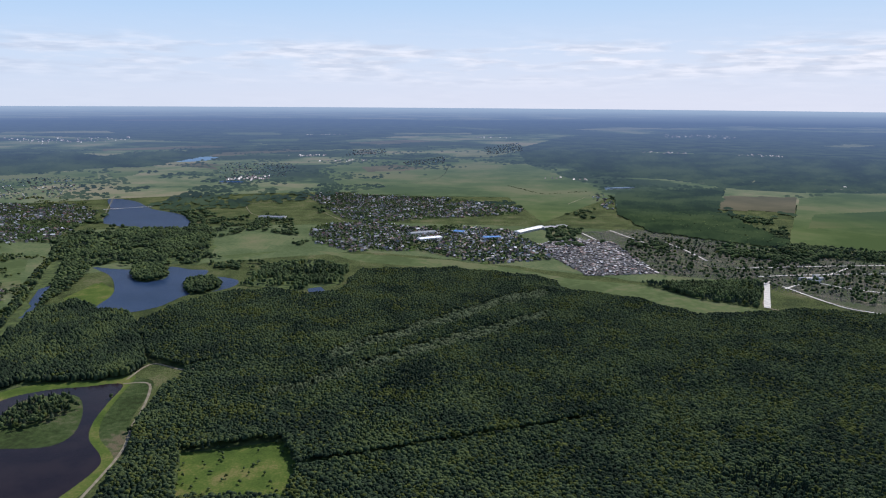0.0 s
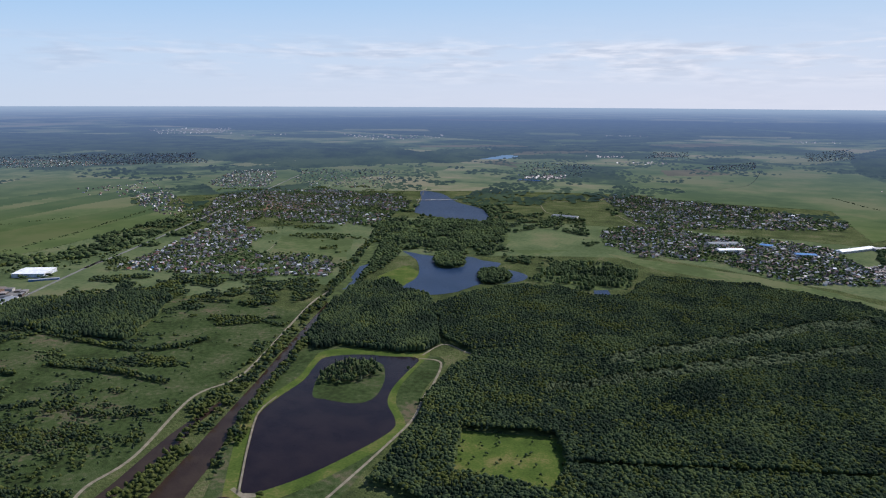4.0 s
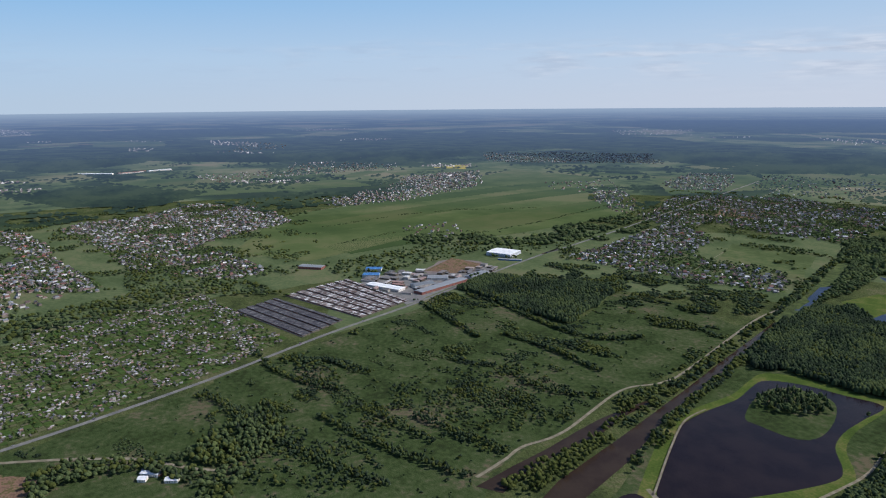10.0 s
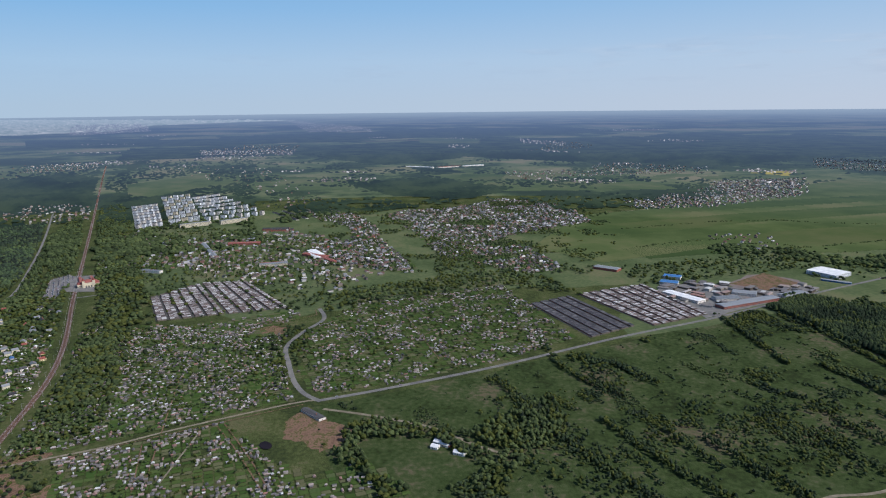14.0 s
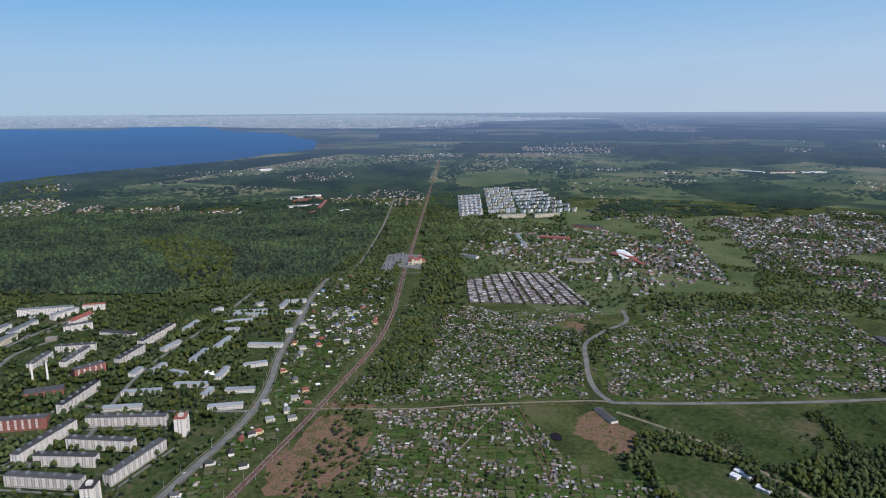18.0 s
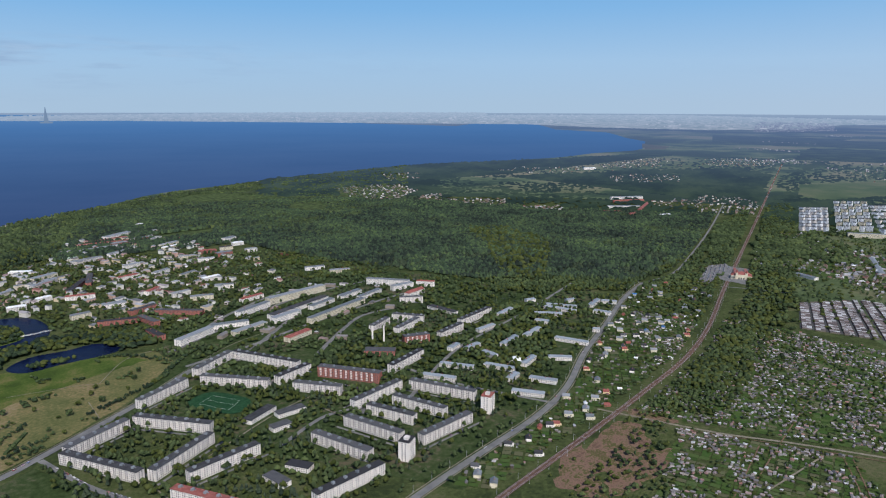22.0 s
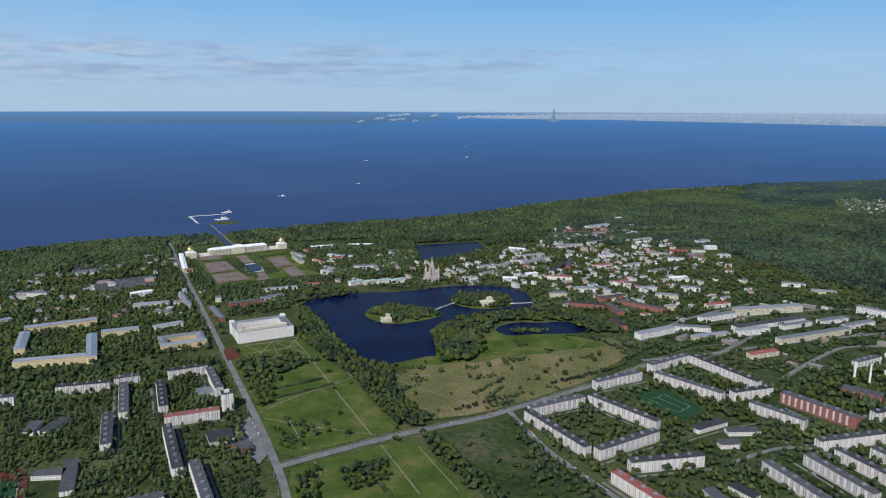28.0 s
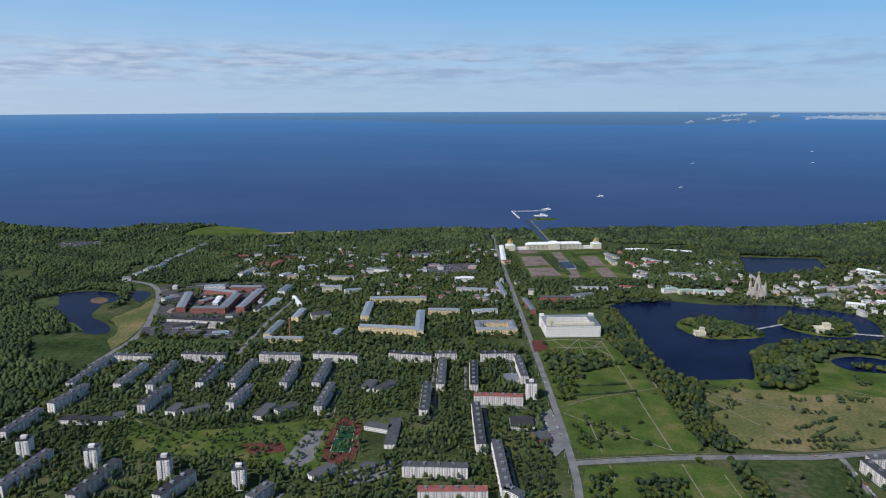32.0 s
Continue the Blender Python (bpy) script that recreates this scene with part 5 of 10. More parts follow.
wood("forest", [(1183, -2258), (1026, -2415), (754, -2567), (524, -2622), (151, -2696), (-69, -2734), (-314, -2908), (-888, -3221), (-1438, -3556), (-1812, -3684), (-2607, -3887), (-3468, -4055), (-2121, -2448), (-1188, -2184), (-969, -2667), (-451, -2342), (133, -2336), (354, -2304), (620, -2277), (672, -1997), (880, -1945), (911, -1714)], 9, 13, 10.5, 0.45, 19, "park woods along the shore", fresh=0.03, avoid=(*CLEARINGS, *HAMLETS))
wood("forest", [(2803, -1849), (2113, -1968), (1952, -2147), (1465, -2120), (1132, -2189), (1056, -2314), (782, -2489), (665, -2464), (603, -2101), (1013, -1956), (1318, -1670), (1502, -1525), (1824, -1336), (1732, -1116)], 9, 13, 10, 0.25, 20, "park woods along the shore", fill=0.8, avoid=(FACTORY_YARD, POND_LAWN, SHORE_MEADOW, *CAR_PARKS))
wood("forest", [(2125, -1228), (1564, -1295), (1301, -1073), (1152, -1004), (1240, -936), (1079, -862), (974, -816), (914, -638), (994, -538)], 9, 13, 9, 0.1, 21, fill=0.85, avoid=(FACTORY_YARD, POND_LAWN))
wood("lake_trees", [(192, -1535), (159, -1519), (77, -1292), (28, -1170), (-17, -1153), (-33, -1020), (-70, -937), (-51, -902), (-20, -923), (51, -1112), (157, -1318)], 8, 12, 10, 0, 26, "row of dense trees along the lake", floor=False, fresh=0.5, mat="birch")
wood("rail_scrub", [(-611, -432), (-914, -487), (-1344, -575), (-1483, -493), (-1096, -457), (-884, -452), (-642, -322)], 9, 7, 7, 0, 27, "scrub beside the railway", floor=False, fill=0.5, fresh=0.4)

for pg in CLEARINGS:
    sheet("meadow", ragged(pg, 20, 4, 9), "lawn", label="mown clearing in the park woods", category="meadow")
sheet("running_track", [(-1075, -1883), (-1097, -1880), (-1100, -1841), (-1066, -1822)], "redtrack", label="reddish bare sports ground by the wood", category="sports ground")
sheet("meadow", ragged([(1652, -2026), (1635, -2169), (1494, -2178), (1422, -2087), (1506, -1991)], 25, 6, 9), "lawn", label="green shore meadow beside the bay", category="meadow")

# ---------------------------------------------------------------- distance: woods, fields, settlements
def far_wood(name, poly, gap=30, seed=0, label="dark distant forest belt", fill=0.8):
    # wood colour glows, with daylight and haze painted in
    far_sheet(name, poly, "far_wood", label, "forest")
    p = np.asarray(poly, float)
    k = min(1.0, 6500 / np.hypot(*p.T).max())
    near = p[np.hypot(*p.T) < 6500]
    if len(near) > 2:
        px, py = scatter(p, gap, seed + 200, fill=fill, avoid=(*CLEARINGS, *HAMLETS))
        d = np.hypot(px, py)
        px, py = px[d < 6500], py[d < 6500]
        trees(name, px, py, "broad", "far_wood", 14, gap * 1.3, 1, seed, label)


for i, pg in enumerate(([(764, 6942), (1615, 9292), (4806, 11607), (7013, 11143), (9400, 11527), (2948, 3546), (2294, 3577), (1834, 3552), (1561, 3700), (1340, 4149), (936, 4313), (893, 5088), (624, 5255)],
           [(-11212, 9972), (-11531, 13310), (-7223, 18702), (213, 16385), (9718, 23579), (19687, 24251), (11201, 13754), (5733, 13866), (1367, 10237), (-602, 8970), (-1531, 7217), (-2973, 7647), (-5544, 8815), (-7200, 8276)],
           [(-10628, 3629), (-9423, 6122), (-6177, 6771), (-4402, 5312), (-4947, 4349), (-5915, 4673), (-5664, 3663), (-5310, 2504), (-5399, 1815)],
           [(-4754, 4310), (-5013, 6051), (-3726, 6340), (-2656, 5472), (-2446, 5950), (-2095, 6749), (-1280, 7738), (-446, 7370), (-411, 6840), (-1869, 6032), (-1990, 4647), (-2291, 4542), (-2692, 3840), (-3472, 4053)],
           [(-9646, 405), (-8807, 2361), (-8719, 5538), (-5750, 6464), (-4009, 5685), (-5361, 4390), (-5316, 3493), (-4841, 2552), (-5271, 1728), (-5839, 1052), (-6767, 268)],
           [(-6375, -2308), (-6565, -1611), (-7178, -612), (-7507, 1005), (-8302, 3697), (-9111, 3397), (-9550, 1281), (-8231, -820), (-8393, -2853)],
           [(-10910, -5184), (-11097, -3755), (-10978, -1885), (-14088, 1215), (-13345, 3803), (-11284, 4004), (-10407, 2788), (-10097, 866), (-8999, -1552), (-8543, -3245), (-8685, -4141)],
           [(-4786, -1724), (-6875, -2090), (-7765, -1242), (-5981, -308), (-5450, 47), (-5996, 703), (-8205, 943), (-7740, -569), (-8116, -1801), (-7387, -2374)],
           [(-3432, -2949), (-4385, -2602), (-5123, -2203), (-4735, -1836), (-3185, -1292), (-3262, -1497), (-3354, -2219)],
           [(-2143, -3873), (-2727, -3919), (-3741, -4010), (-4855, -3665), (-6184, -3666), (-6167, -3265), (-4675, -3195), (-3604, -3095), (-3025, -3206), (-2329, -2624), (-1702, -3098)],
           [(-8767, -2973), (-11177, -2939), (-12479, -938), (-12155, 659), (-13347, 1258), (-10430, 993), (-9412, -699), (-8607, -1911)],
           [(-4117, -176), (-4357, 295), (-3701, 737), (-3376, 446), (-3530, 66)])):
    far_wood("forest", pg, seed=i)
# far fields are unlit: emission carries their daylight and haze
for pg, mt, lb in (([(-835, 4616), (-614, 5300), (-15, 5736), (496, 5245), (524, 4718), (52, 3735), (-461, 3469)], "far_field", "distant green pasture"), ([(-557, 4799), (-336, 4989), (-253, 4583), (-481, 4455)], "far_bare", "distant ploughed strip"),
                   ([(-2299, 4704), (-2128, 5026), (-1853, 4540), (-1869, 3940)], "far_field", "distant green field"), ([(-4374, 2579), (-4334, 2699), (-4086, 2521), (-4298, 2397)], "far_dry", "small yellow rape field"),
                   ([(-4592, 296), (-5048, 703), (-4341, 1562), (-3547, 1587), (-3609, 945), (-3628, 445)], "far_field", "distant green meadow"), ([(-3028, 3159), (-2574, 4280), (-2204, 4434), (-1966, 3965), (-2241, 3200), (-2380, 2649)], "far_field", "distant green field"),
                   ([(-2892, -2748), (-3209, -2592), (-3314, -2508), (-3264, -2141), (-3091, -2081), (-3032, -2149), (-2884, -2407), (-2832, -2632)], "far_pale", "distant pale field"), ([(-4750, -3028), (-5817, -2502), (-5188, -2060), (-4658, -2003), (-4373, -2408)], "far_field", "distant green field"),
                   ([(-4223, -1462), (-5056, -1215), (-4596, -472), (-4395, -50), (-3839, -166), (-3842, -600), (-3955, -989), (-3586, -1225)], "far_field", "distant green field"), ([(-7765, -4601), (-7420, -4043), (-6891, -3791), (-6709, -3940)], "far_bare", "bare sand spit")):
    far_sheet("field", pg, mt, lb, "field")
for pg in ([(-2089, 748), (-2322, 1453), (-2446, 2380), (-2210, 2156), (-2046, 1366), (-1938, 785)], [(-2496, 713), (-2707, 1449), (-2854, 2246), (-2837, 2750), (-2673, 2595), (-2634, 2076), (-2484, 1356), (-2271, 751)], [(-2938, 1264), (-3112, 2123), (-3199, 2853), (-3060, 2961), (-2979, 2341), (-2841, 1602), (-2771, 1219)], [(1540, 2849), (2110, 2998), (1819, 2570), (1345, 2516)]):
    far_sheet("field", pg, "far_strip", "darker strip of the flat green field", "field")


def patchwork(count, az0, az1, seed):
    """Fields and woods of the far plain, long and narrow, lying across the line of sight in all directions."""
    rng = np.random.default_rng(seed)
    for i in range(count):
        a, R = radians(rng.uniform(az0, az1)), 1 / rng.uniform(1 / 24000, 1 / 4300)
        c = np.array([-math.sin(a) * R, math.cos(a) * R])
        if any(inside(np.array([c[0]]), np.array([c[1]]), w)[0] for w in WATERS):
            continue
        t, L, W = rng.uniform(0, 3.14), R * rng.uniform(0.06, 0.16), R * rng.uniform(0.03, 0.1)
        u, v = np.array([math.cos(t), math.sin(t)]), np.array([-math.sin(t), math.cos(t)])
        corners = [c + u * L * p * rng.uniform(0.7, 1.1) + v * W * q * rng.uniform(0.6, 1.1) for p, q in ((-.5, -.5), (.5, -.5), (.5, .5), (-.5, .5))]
        # all of these are glowing colours that contain the haze
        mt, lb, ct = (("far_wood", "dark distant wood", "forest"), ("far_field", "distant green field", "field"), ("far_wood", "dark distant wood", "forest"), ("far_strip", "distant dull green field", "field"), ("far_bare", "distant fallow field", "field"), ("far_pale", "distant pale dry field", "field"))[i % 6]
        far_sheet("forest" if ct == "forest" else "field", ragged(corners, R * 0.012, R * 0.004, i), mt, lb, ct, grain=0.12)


patchwork(70, -36, 112, 17)


def clumps(name, az0, az1, r0, r1, seed, share, height=11, spread=16, label="scattered trees and hedges on the far plain", avoid=()):
    """Trees of the far plain, thinner with distance, in clumps and hedges."""
    rng = np.random.default_rng(seed)
    n = int((az1 - az0) * 260)
    a = np.radians(rng.uniform(az0, az1, n))
    R = 1 / rng.uniform(1 / r1, 1 / r0, n)
    px, py = -np.sin(a) * R, np.cos(a) * R
    v = np.array([noise.fractal(Vector((x / 420, y / 420, seed)), 0.7, 2.0, 4) for x, y in zip(px, py)])
    k = v > np.quantile(v, 1 - share)
    px, py = px[k], py[k]
    k = np.ones(len(px), bool)
    for w in list(WATERS) + list(avoid):
        k &= ~inside(px, py, w)
    for line, w in ROADS:
        k &= ~near_line(px, py, line, w + 8)
    px, py = px[k], py[k]
    far = np.hypot(px, py) > 3000
    trees(name, px[~far], py[~far], "broad", "leaf", height, spread, 1, seed, label)
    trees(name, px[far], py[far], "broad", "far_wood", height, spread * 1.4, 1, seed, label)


FIELDS = [[(-2162, 486), (-2637, 742), (-3350, 1830), (-3842, 2752), (-3250, 2890), (-2471, 2199), (-2055, 2150), (-1937, 1361), (-2085, 1089), (-1907, 636)], [(-739, 2977), (-251, 3717), (64, 4684), (613, 5158), (823, 3781), (809, 3327), (380, 2597), (316, 3301), (-502, 3359)],
          [(1725, 3336), (1991, 3495), (2452, 3586), (1462, 2047), (1134, 2230)], [(1398, 3420), (1732, 3376), (1479, 2891), (1189, 2971)], [(-4331, -1520), (-5030, -1189), (-4203, -973), (-3714, -1122), (-3648, -1263)]]
FIELDS += [*CLEARINGS, *HAMLETS, PALE_FIELD, [(-1425, 1100), (-1639, 1468), (-1754, 1849), (-2543, 2778), (-2816, 3752), (-1576, 3044), (-1181, 2119), (-969, 1500), (-928, 1325)], [(-479, 2389), (-487, 3259), (-231, 3416), (46, 3287), (400, 2662), (297, 1791), (29, 1949), (-242, 2046)], [(-2850, -348), (-3009, 6), (-3355, 668), (-2473, 895), (-1854, 505), (-1692, 132), (-1823, -164)]]
clumps("plain_trees", -38, 116, 2200, 7000, 51, 0.42, avoid=FIELDS)
clumps("plain_trees", 100, 150, 2300, 6500, 52, 0.7, avoid=FIELDS)

# ---------------------------------------------------------------- house kit
def boxes(items):
    """Vertices and quads of boxes (cx, cy, z0, sx, sy, sz, turn)."""
    b = np.asarray(items, float)
    u = np.array([[-.5, -.5, 0], [.5, -.5, 0], [.5, .5, 0], [-.5, .5, 0], [-.5, -.5, 1], [.5, -.5, 1], [.5, .5, 1], [-.5, .5, 1]])
    q = np.array([[0, 3, 2, 1], [4, 5, 6, 7], [0, 1, 5, 4], [1, 2, 6, 5], [2, 3, 7, 6], [3, 0, 4, 7]])
    p = u[None] * b[:, None, 3:6]
    t = b[:, 6] if b.shape[1] > 6 else np.zeros(len(b))
    c, s = np.cos(t)[:, None], np.sin(t)[:, None]
    v = np.stack([p[..., 0] * c - p[..., 1] * s + b[:, 0, None], p[..., 0] * s + p[..., 1] * c + b[:, 1, None], p[..., 2] + b[:, 2, None]], 2)
    return v.reshape(-1, 3), (q[None] + 8 * np.arange(len(b))[:, None, None]).reshape(-1, 4)


def panes(items, backs):
    """Boxes let into a wall: without the face inside it and the underside."""
    v, f = boxes(items)
    f = f.reshape(-1, 6, 4)
    keep = np.ones(f.shape[:2], bool)
    keep[:, 0] = keep[np.arange(len(f)), backs] = False
    return v, f[keep]


def gables(items, over=0.5):
    """Closed gable roofs (cx, cy, z0, length, width, rise, turn, hip), the ridge along x; hip pulls the ridge's ends in."""
    b = np.asarray(items, float)
    L, W, h, hip = b[:, 3] / 2 + over, b[:, 4] / 2 + over, b[:, 5], b[:, 7]
    z = np.zeros(len(b))
    p = np.stack([np.stack(c, 1) for c in ((-L, -W, z), (L, -W, z), (L, W, z), (-L, W, z), (-L + hip, z, h), (L - hip, z, h))], 1)
    q = np.array([[0, 1, 5, 4], [2, 3, 4, 5], [1, 2, 5, 5], [3, 0, 4, 4], [0, 3, 2, 1]])
    c, s = np.cos(b[:, 6])[:, None], np.sin(b[:, 6])[:, None]
    v = np.stack([p[..., 0] * c - p[..., 1] * s + b[:, 0, None], p[..., 0] * s + p[..., 1] * c + b[:, 1, None], p[..., 2] + b[:, 2, None]], 2)
    f = (q[None] + 6 * np.arange(len(b))[:, None, None]).reshape(-1, 4)
    return v.reshape(-1, 3), f


def tri_split(f):
    """Quads to triangles, dropping the empty ones."""
    t = np.concatenate([f[:, [0, 1, 2]], f[:, [0, 2, 3]]])
    return t[(t[:, 0] != t[:, 1]) & (t[:, 1] != t[:, 2]) & (t[:, 0] != t[:, 2])]


def put(name, data, mat, parent, label="", at=None):
    ob = new(name, data if isinstance(data, bpy.types.Mesh) else mesh_from(name, data[0], tri_split(np.asarray(data[1])), [mat]))
    ob.parent = parent
    if at is not None:
        ob.location = at
    if label:
        ob["label"] = label
    return ob


CACHE = {}


def cached(key, mat, make):
    key = (key, mat)
    if key not in CACHE:
        v, f = make()
        CACHE[key] = mesh_from(str(key[0][0]), v, tri_split(np.asarray(f)), [mat])
    return CACHE[key]


def base_at(name, x, y, turn, label, category, group):
    e = tagged(new(name), label, category, group)
    X, Y, Z, k = squeeze(x, y, 0.05)
    e.matrix_world = Matrix.LocRotScale((float(X), float(Y), float(Z)), Euler((0, 0, turn)), (float(k),) * 3)
    return e


STOREY = 2.9
YARDS = []


def stuff(ob):
    ob["kind"] = "stuff"
    return ob


def window_rows(e, L, W, storeys, floor_h, size=(1.5, 1.55), pitch=3.1, base=1.1, ends=True):
    """All the small windows of a house as one part."""
    n, m = max(1, int((L - 1.5) / pitch)), max(1, int((W - 3) / 4.5))
    xs, ys = (np.arange(n) - (n - 1) / 2) * pitch, (np.arange(m) - (m - 1) / 2) * 4.5
    key = ("window_grid", n, round(L, 1), round(W, 1), storeys, size, pitch, floor_h)
    def make():
        out = [(x, side * W / 2, base + s * floor_h, size[0], 0.16, size[1]) for side in (-1, 1) for s in range(storeys) for x in xs]
        out += [(side * L / 2, y, base + s * floor_h, 0.16, size[0], size[1]) for side in (-1, 1) for s in range(storeys) for y in ys]
        return panes(out, [4 if side < 0 else 2 for side in (-1, 1) for s in range(storeys) for x in xs] + [3 if side < 0 else 5 for side in (-1, 1) for s in range(storeys) for y in ys])
    stuff(put("window_grid", cached(key, "glass", make), "glass", e, "rows of small dark windows"))


def slab(x1, y1, x2, y2, storeys=5, W=12.5, wall="panel", roof="bitumen", label="", balconies=True, group="apartment blocks"):
    """A flat-roofed apartment block with its long axis from one end to the other."""
    L = max(12, round(math.hypot(x2 - x1, y2 - y1) / 3) * 3)
    turn = math.atan2(y2 - y1, x2 - x1)
    cx, cy = (x1 + x2) / 2, (y1 + y2) / 2
    h = storeys * STOREY + 0.6
    e = base_at("apartment_block", cx, cy, turn, label or "pale panel apartment block with a grey flat roof", "apartment block", group)
    put("wall", cached(("wall", L, W, h), wall, lambda: boxes([(0, 0, 0, L, W, h)])), wall, e)
    seams = [(x, 0, h + 0.45, 0.5, W + 0.4, 0.35) for x in np.arange(-L / 2 + 0.25, L / 2 + 0.1, max(12, L / max(1, round(L / 18))) - 0.01)]
    put("roof", cached(("roof", L, W, h), roof, lambda: boxes([(0, 0, h, L + 0.6, W + 0.6, 0.45)] + seams)), roof, e)
    for x in np.arange(-L / 2 + 9, L / 2 - 5, 18) if balconies else ():
        put("roof_hatch", cached(("roof_hatch", 3), "tinroof", lambda: boxes([(0, 0, 0, 3.2, 4.2, 2.0), (0, 0, 2.0, 3.6, 4.6, 0.2), (3.2, 1.0, 0, 0.9, 0.9, 1.4)])), "tinroof", e, at=(x, 0.8, h + 0.42))
    window_rows(e, L, W, storeys, STOREY)
    if balconies:
        xs = np.arange(-L / 2 + 6, L / 2 - 4, 9.3)
        key = ("balcony_front", L, storeys, W)
        stuff(put("balcony_front", cached(key, "white", lambda: boxes([(x, side * (W / 2 + 0.55), 0.9 + s * STOREY, 3.0, 1.1, 1.15) for x in xs for side in (-1, 1) for s in range(1, storeys)])), "white", e, "white balcony fronts"))
    BUILT.append((cx, cy, turn, L + 5, W + 5))
    if group == "apartment blocks":
        n = np.array([-math.sin(turn), math.cos(turn)]) * (W / 2 + 8) * (1 if (int(cx) + int(cy)) % 2 else -1)
        u = np.array([math.cos(turn), math.sin(turn)]) * (L / 2 + 6)
        YARDS.append((np.array([cx, cy]) + n, u))
        road("yard_road", [np.array([cx, cy]) + n - u, np.array([cx, cy]) + n, np.array([cx, cy]) + n + u], 4.2, "asphalt", "narrow asphalt drive beside the block", "drive", keep=1.0)
    return e


def tower(x, y, turn, storeys=9, L=20, W=15, wall="white", roof="bitumen", label="white nine-storey tower block with rows of balconies"):
    h = storeys * STOREY + 0.8
    e = base_at("tower_block", x, y, radians(turn), label, "tower block", "tower blocks")
    put("wall", boxes([(0, 0, 0, L, W, h)]), wall, e)
    put("roof", boxes([(0, 0, h, L + 0.5, W + 0.5, 0.4), (0, W / 2, h + 0.4, L + 0.5, 0.4, 0.7), (0, -W / 2, h + 0.4, L + 0.5, 0.4, 0.7), (L / 2, 0, h + 0.4, 0.4, W, 0.7), (-L / 2, 0, h + 0.4, 0.4, W, 0.7)]), roof, e)
    put("lift_house", boxes([(0, 0, 0, 7, 6, 3), (0, 0, 3, 7.4, 6.4, 0.3)]), "panel", e, "pale lift house on the roof", (0, 0, h + 0.4))
    window_rows(e, L, W, storeys, STOREY, (1.6, 1.5), 3.3)
    stuff(put("balcony_front", boxes([(x0, side * (W / 2 + 0.6), 0.9 + s * STOREY, 3.4, 1.2, 1.1) for x0 in (-L / 2 + 3.4, L / 2 - 3.4) for side in (-1, 1) for s in range(1, storeys)]), "white", e, "white balcony fronts"))
    BUILT.append((x, y, radians(turn), L + 5, W + 5))
    return e


def pitched(x1, y1, x2, y2, storeys=3, W=13, wall="cream", roof="tinroof", label="", rise=3.0, hip=4.0, name="town_house", category="house", group="town houses", chimneys=2):
    """A house with a hipped or gabled roof, chimneys and rows of windows."""
    L = max(W, round(math.hypot(x2 - x1, y2 - y1) / 2) * 2)
    turn = math.atan2(y2 - y1, x2 - x1)
    cx, cy = (x1 + x2) / 2, (y1 + y2) / 2
    h = storeys * 3.2 + 0.6
    e = base_at(name, cx, cy, turn, label or "pale rendered town house with a grey metal roof", category, group)
    put("wall", cached(("wall", L, W, h), wall, lambda: boxes([(0, 0, 0, L, W, h), (0, 0, h - 0.35, L + 0.5, W + 0.5, 0.35)])), wall, e)
    put("roof", cached(("hip", L, W, h, rise, hip), roof, lambda: gables([(0, 0, h, L, W, rise, 0, min(hip, L / 2 - 0.2))])), roof, e)
    rng = np.random.default_rng(int(abs(cx * 7 + cy)))
    for k in range(chimneys):
        put("chimney", cached(("chimney", 1), "brick", lambda: boxes([(0, 0, 0, 0.9, 0.9, 2.6), (0, 0, 2.6, 1.1, 1.1, 0.25)])), "brick", e, at=(rng.uniform(-L / 3, L / 3), rng.uniform(-1, 1) * W / 6, h + rise * 0.45))
    window_rows(e, L, W, storeys, 3.2, (1.2, 1.8), 3.0, 0.9)
    BUILT.append((cx, cy, turn, L + 5, W + 5))
    return e


def court(x, y, turn, L, W, depth=13, storeys=4, wall="yellow", roof="tinroof", label="", name="public_building", rise=3.0, flat=False, pane=(1.5, 2.1)):
    """Four wings round a court."""
    turn = radians(turn)
    h = storeys * 3.6 + 0.8
    e = base_at(name, x, y, turn, label, "public building", "")
    for cx, cy, l, q in ((0, W / 2 - depth / 2, L, 0), (0, -W / 2 + depth / 2, L, 0), (-L / 2 + depth / 2, 0, W - 2 * depth, 1.5708), (L / 2 - depth / 2, 0, W - 2 * depth, 1.5708)):
        wing = put("wing", boxes([(0, 0, 0, l, depth, h), (0, 0, h - 0.4, l + (0.5 if q == 0 else 0), depth + 0.5, 0.4)]), wall, e, at=(cx, cy, 0))
        wing.rotation_euler = (0, 0, q)
        if flat:
            put("roof", boxes([(0, 0, h, l, depth + 0.6, 0.5), (0, 0, h + 0.5, l * 0.5, 3, 1.6)]), roof, wing)
        else:
            put("roof", gables([(0, 0, h, l + (0 if q == 0 else depth), depth, rise, 0, 4)]), roof, wing)
        n = max(1, int(l / 3.6))
        stuff(put("window_grid", boxes([((i - (n - 1) / 2) * 3.6, side * depth / 2, 1.0 + s * 3.6, pane[0], 0.16, pane[1]) for i in range(n) for side in (-1, 1) for s in range(storeys)]), "glass", wing, "rows of tall windows"))
    BUILT.append((x, y, turn, L + 6, W + 6))
    return e


def clear_of_built(px, py, pad=0.0):
    k = np.ones(len(px), bool)
    for cx, cy, t, L, W in BUILT:
        dx, dy = px - cx, py - cy
        u, v = dx * math.cos(t) + dy * math.sin(t), -dx * math.sin(t) + dy * math.cos(t)
        k &= ~((abs(u) < L / 2 + pad) & (abs(v) < W / 2 + pad))
    return k


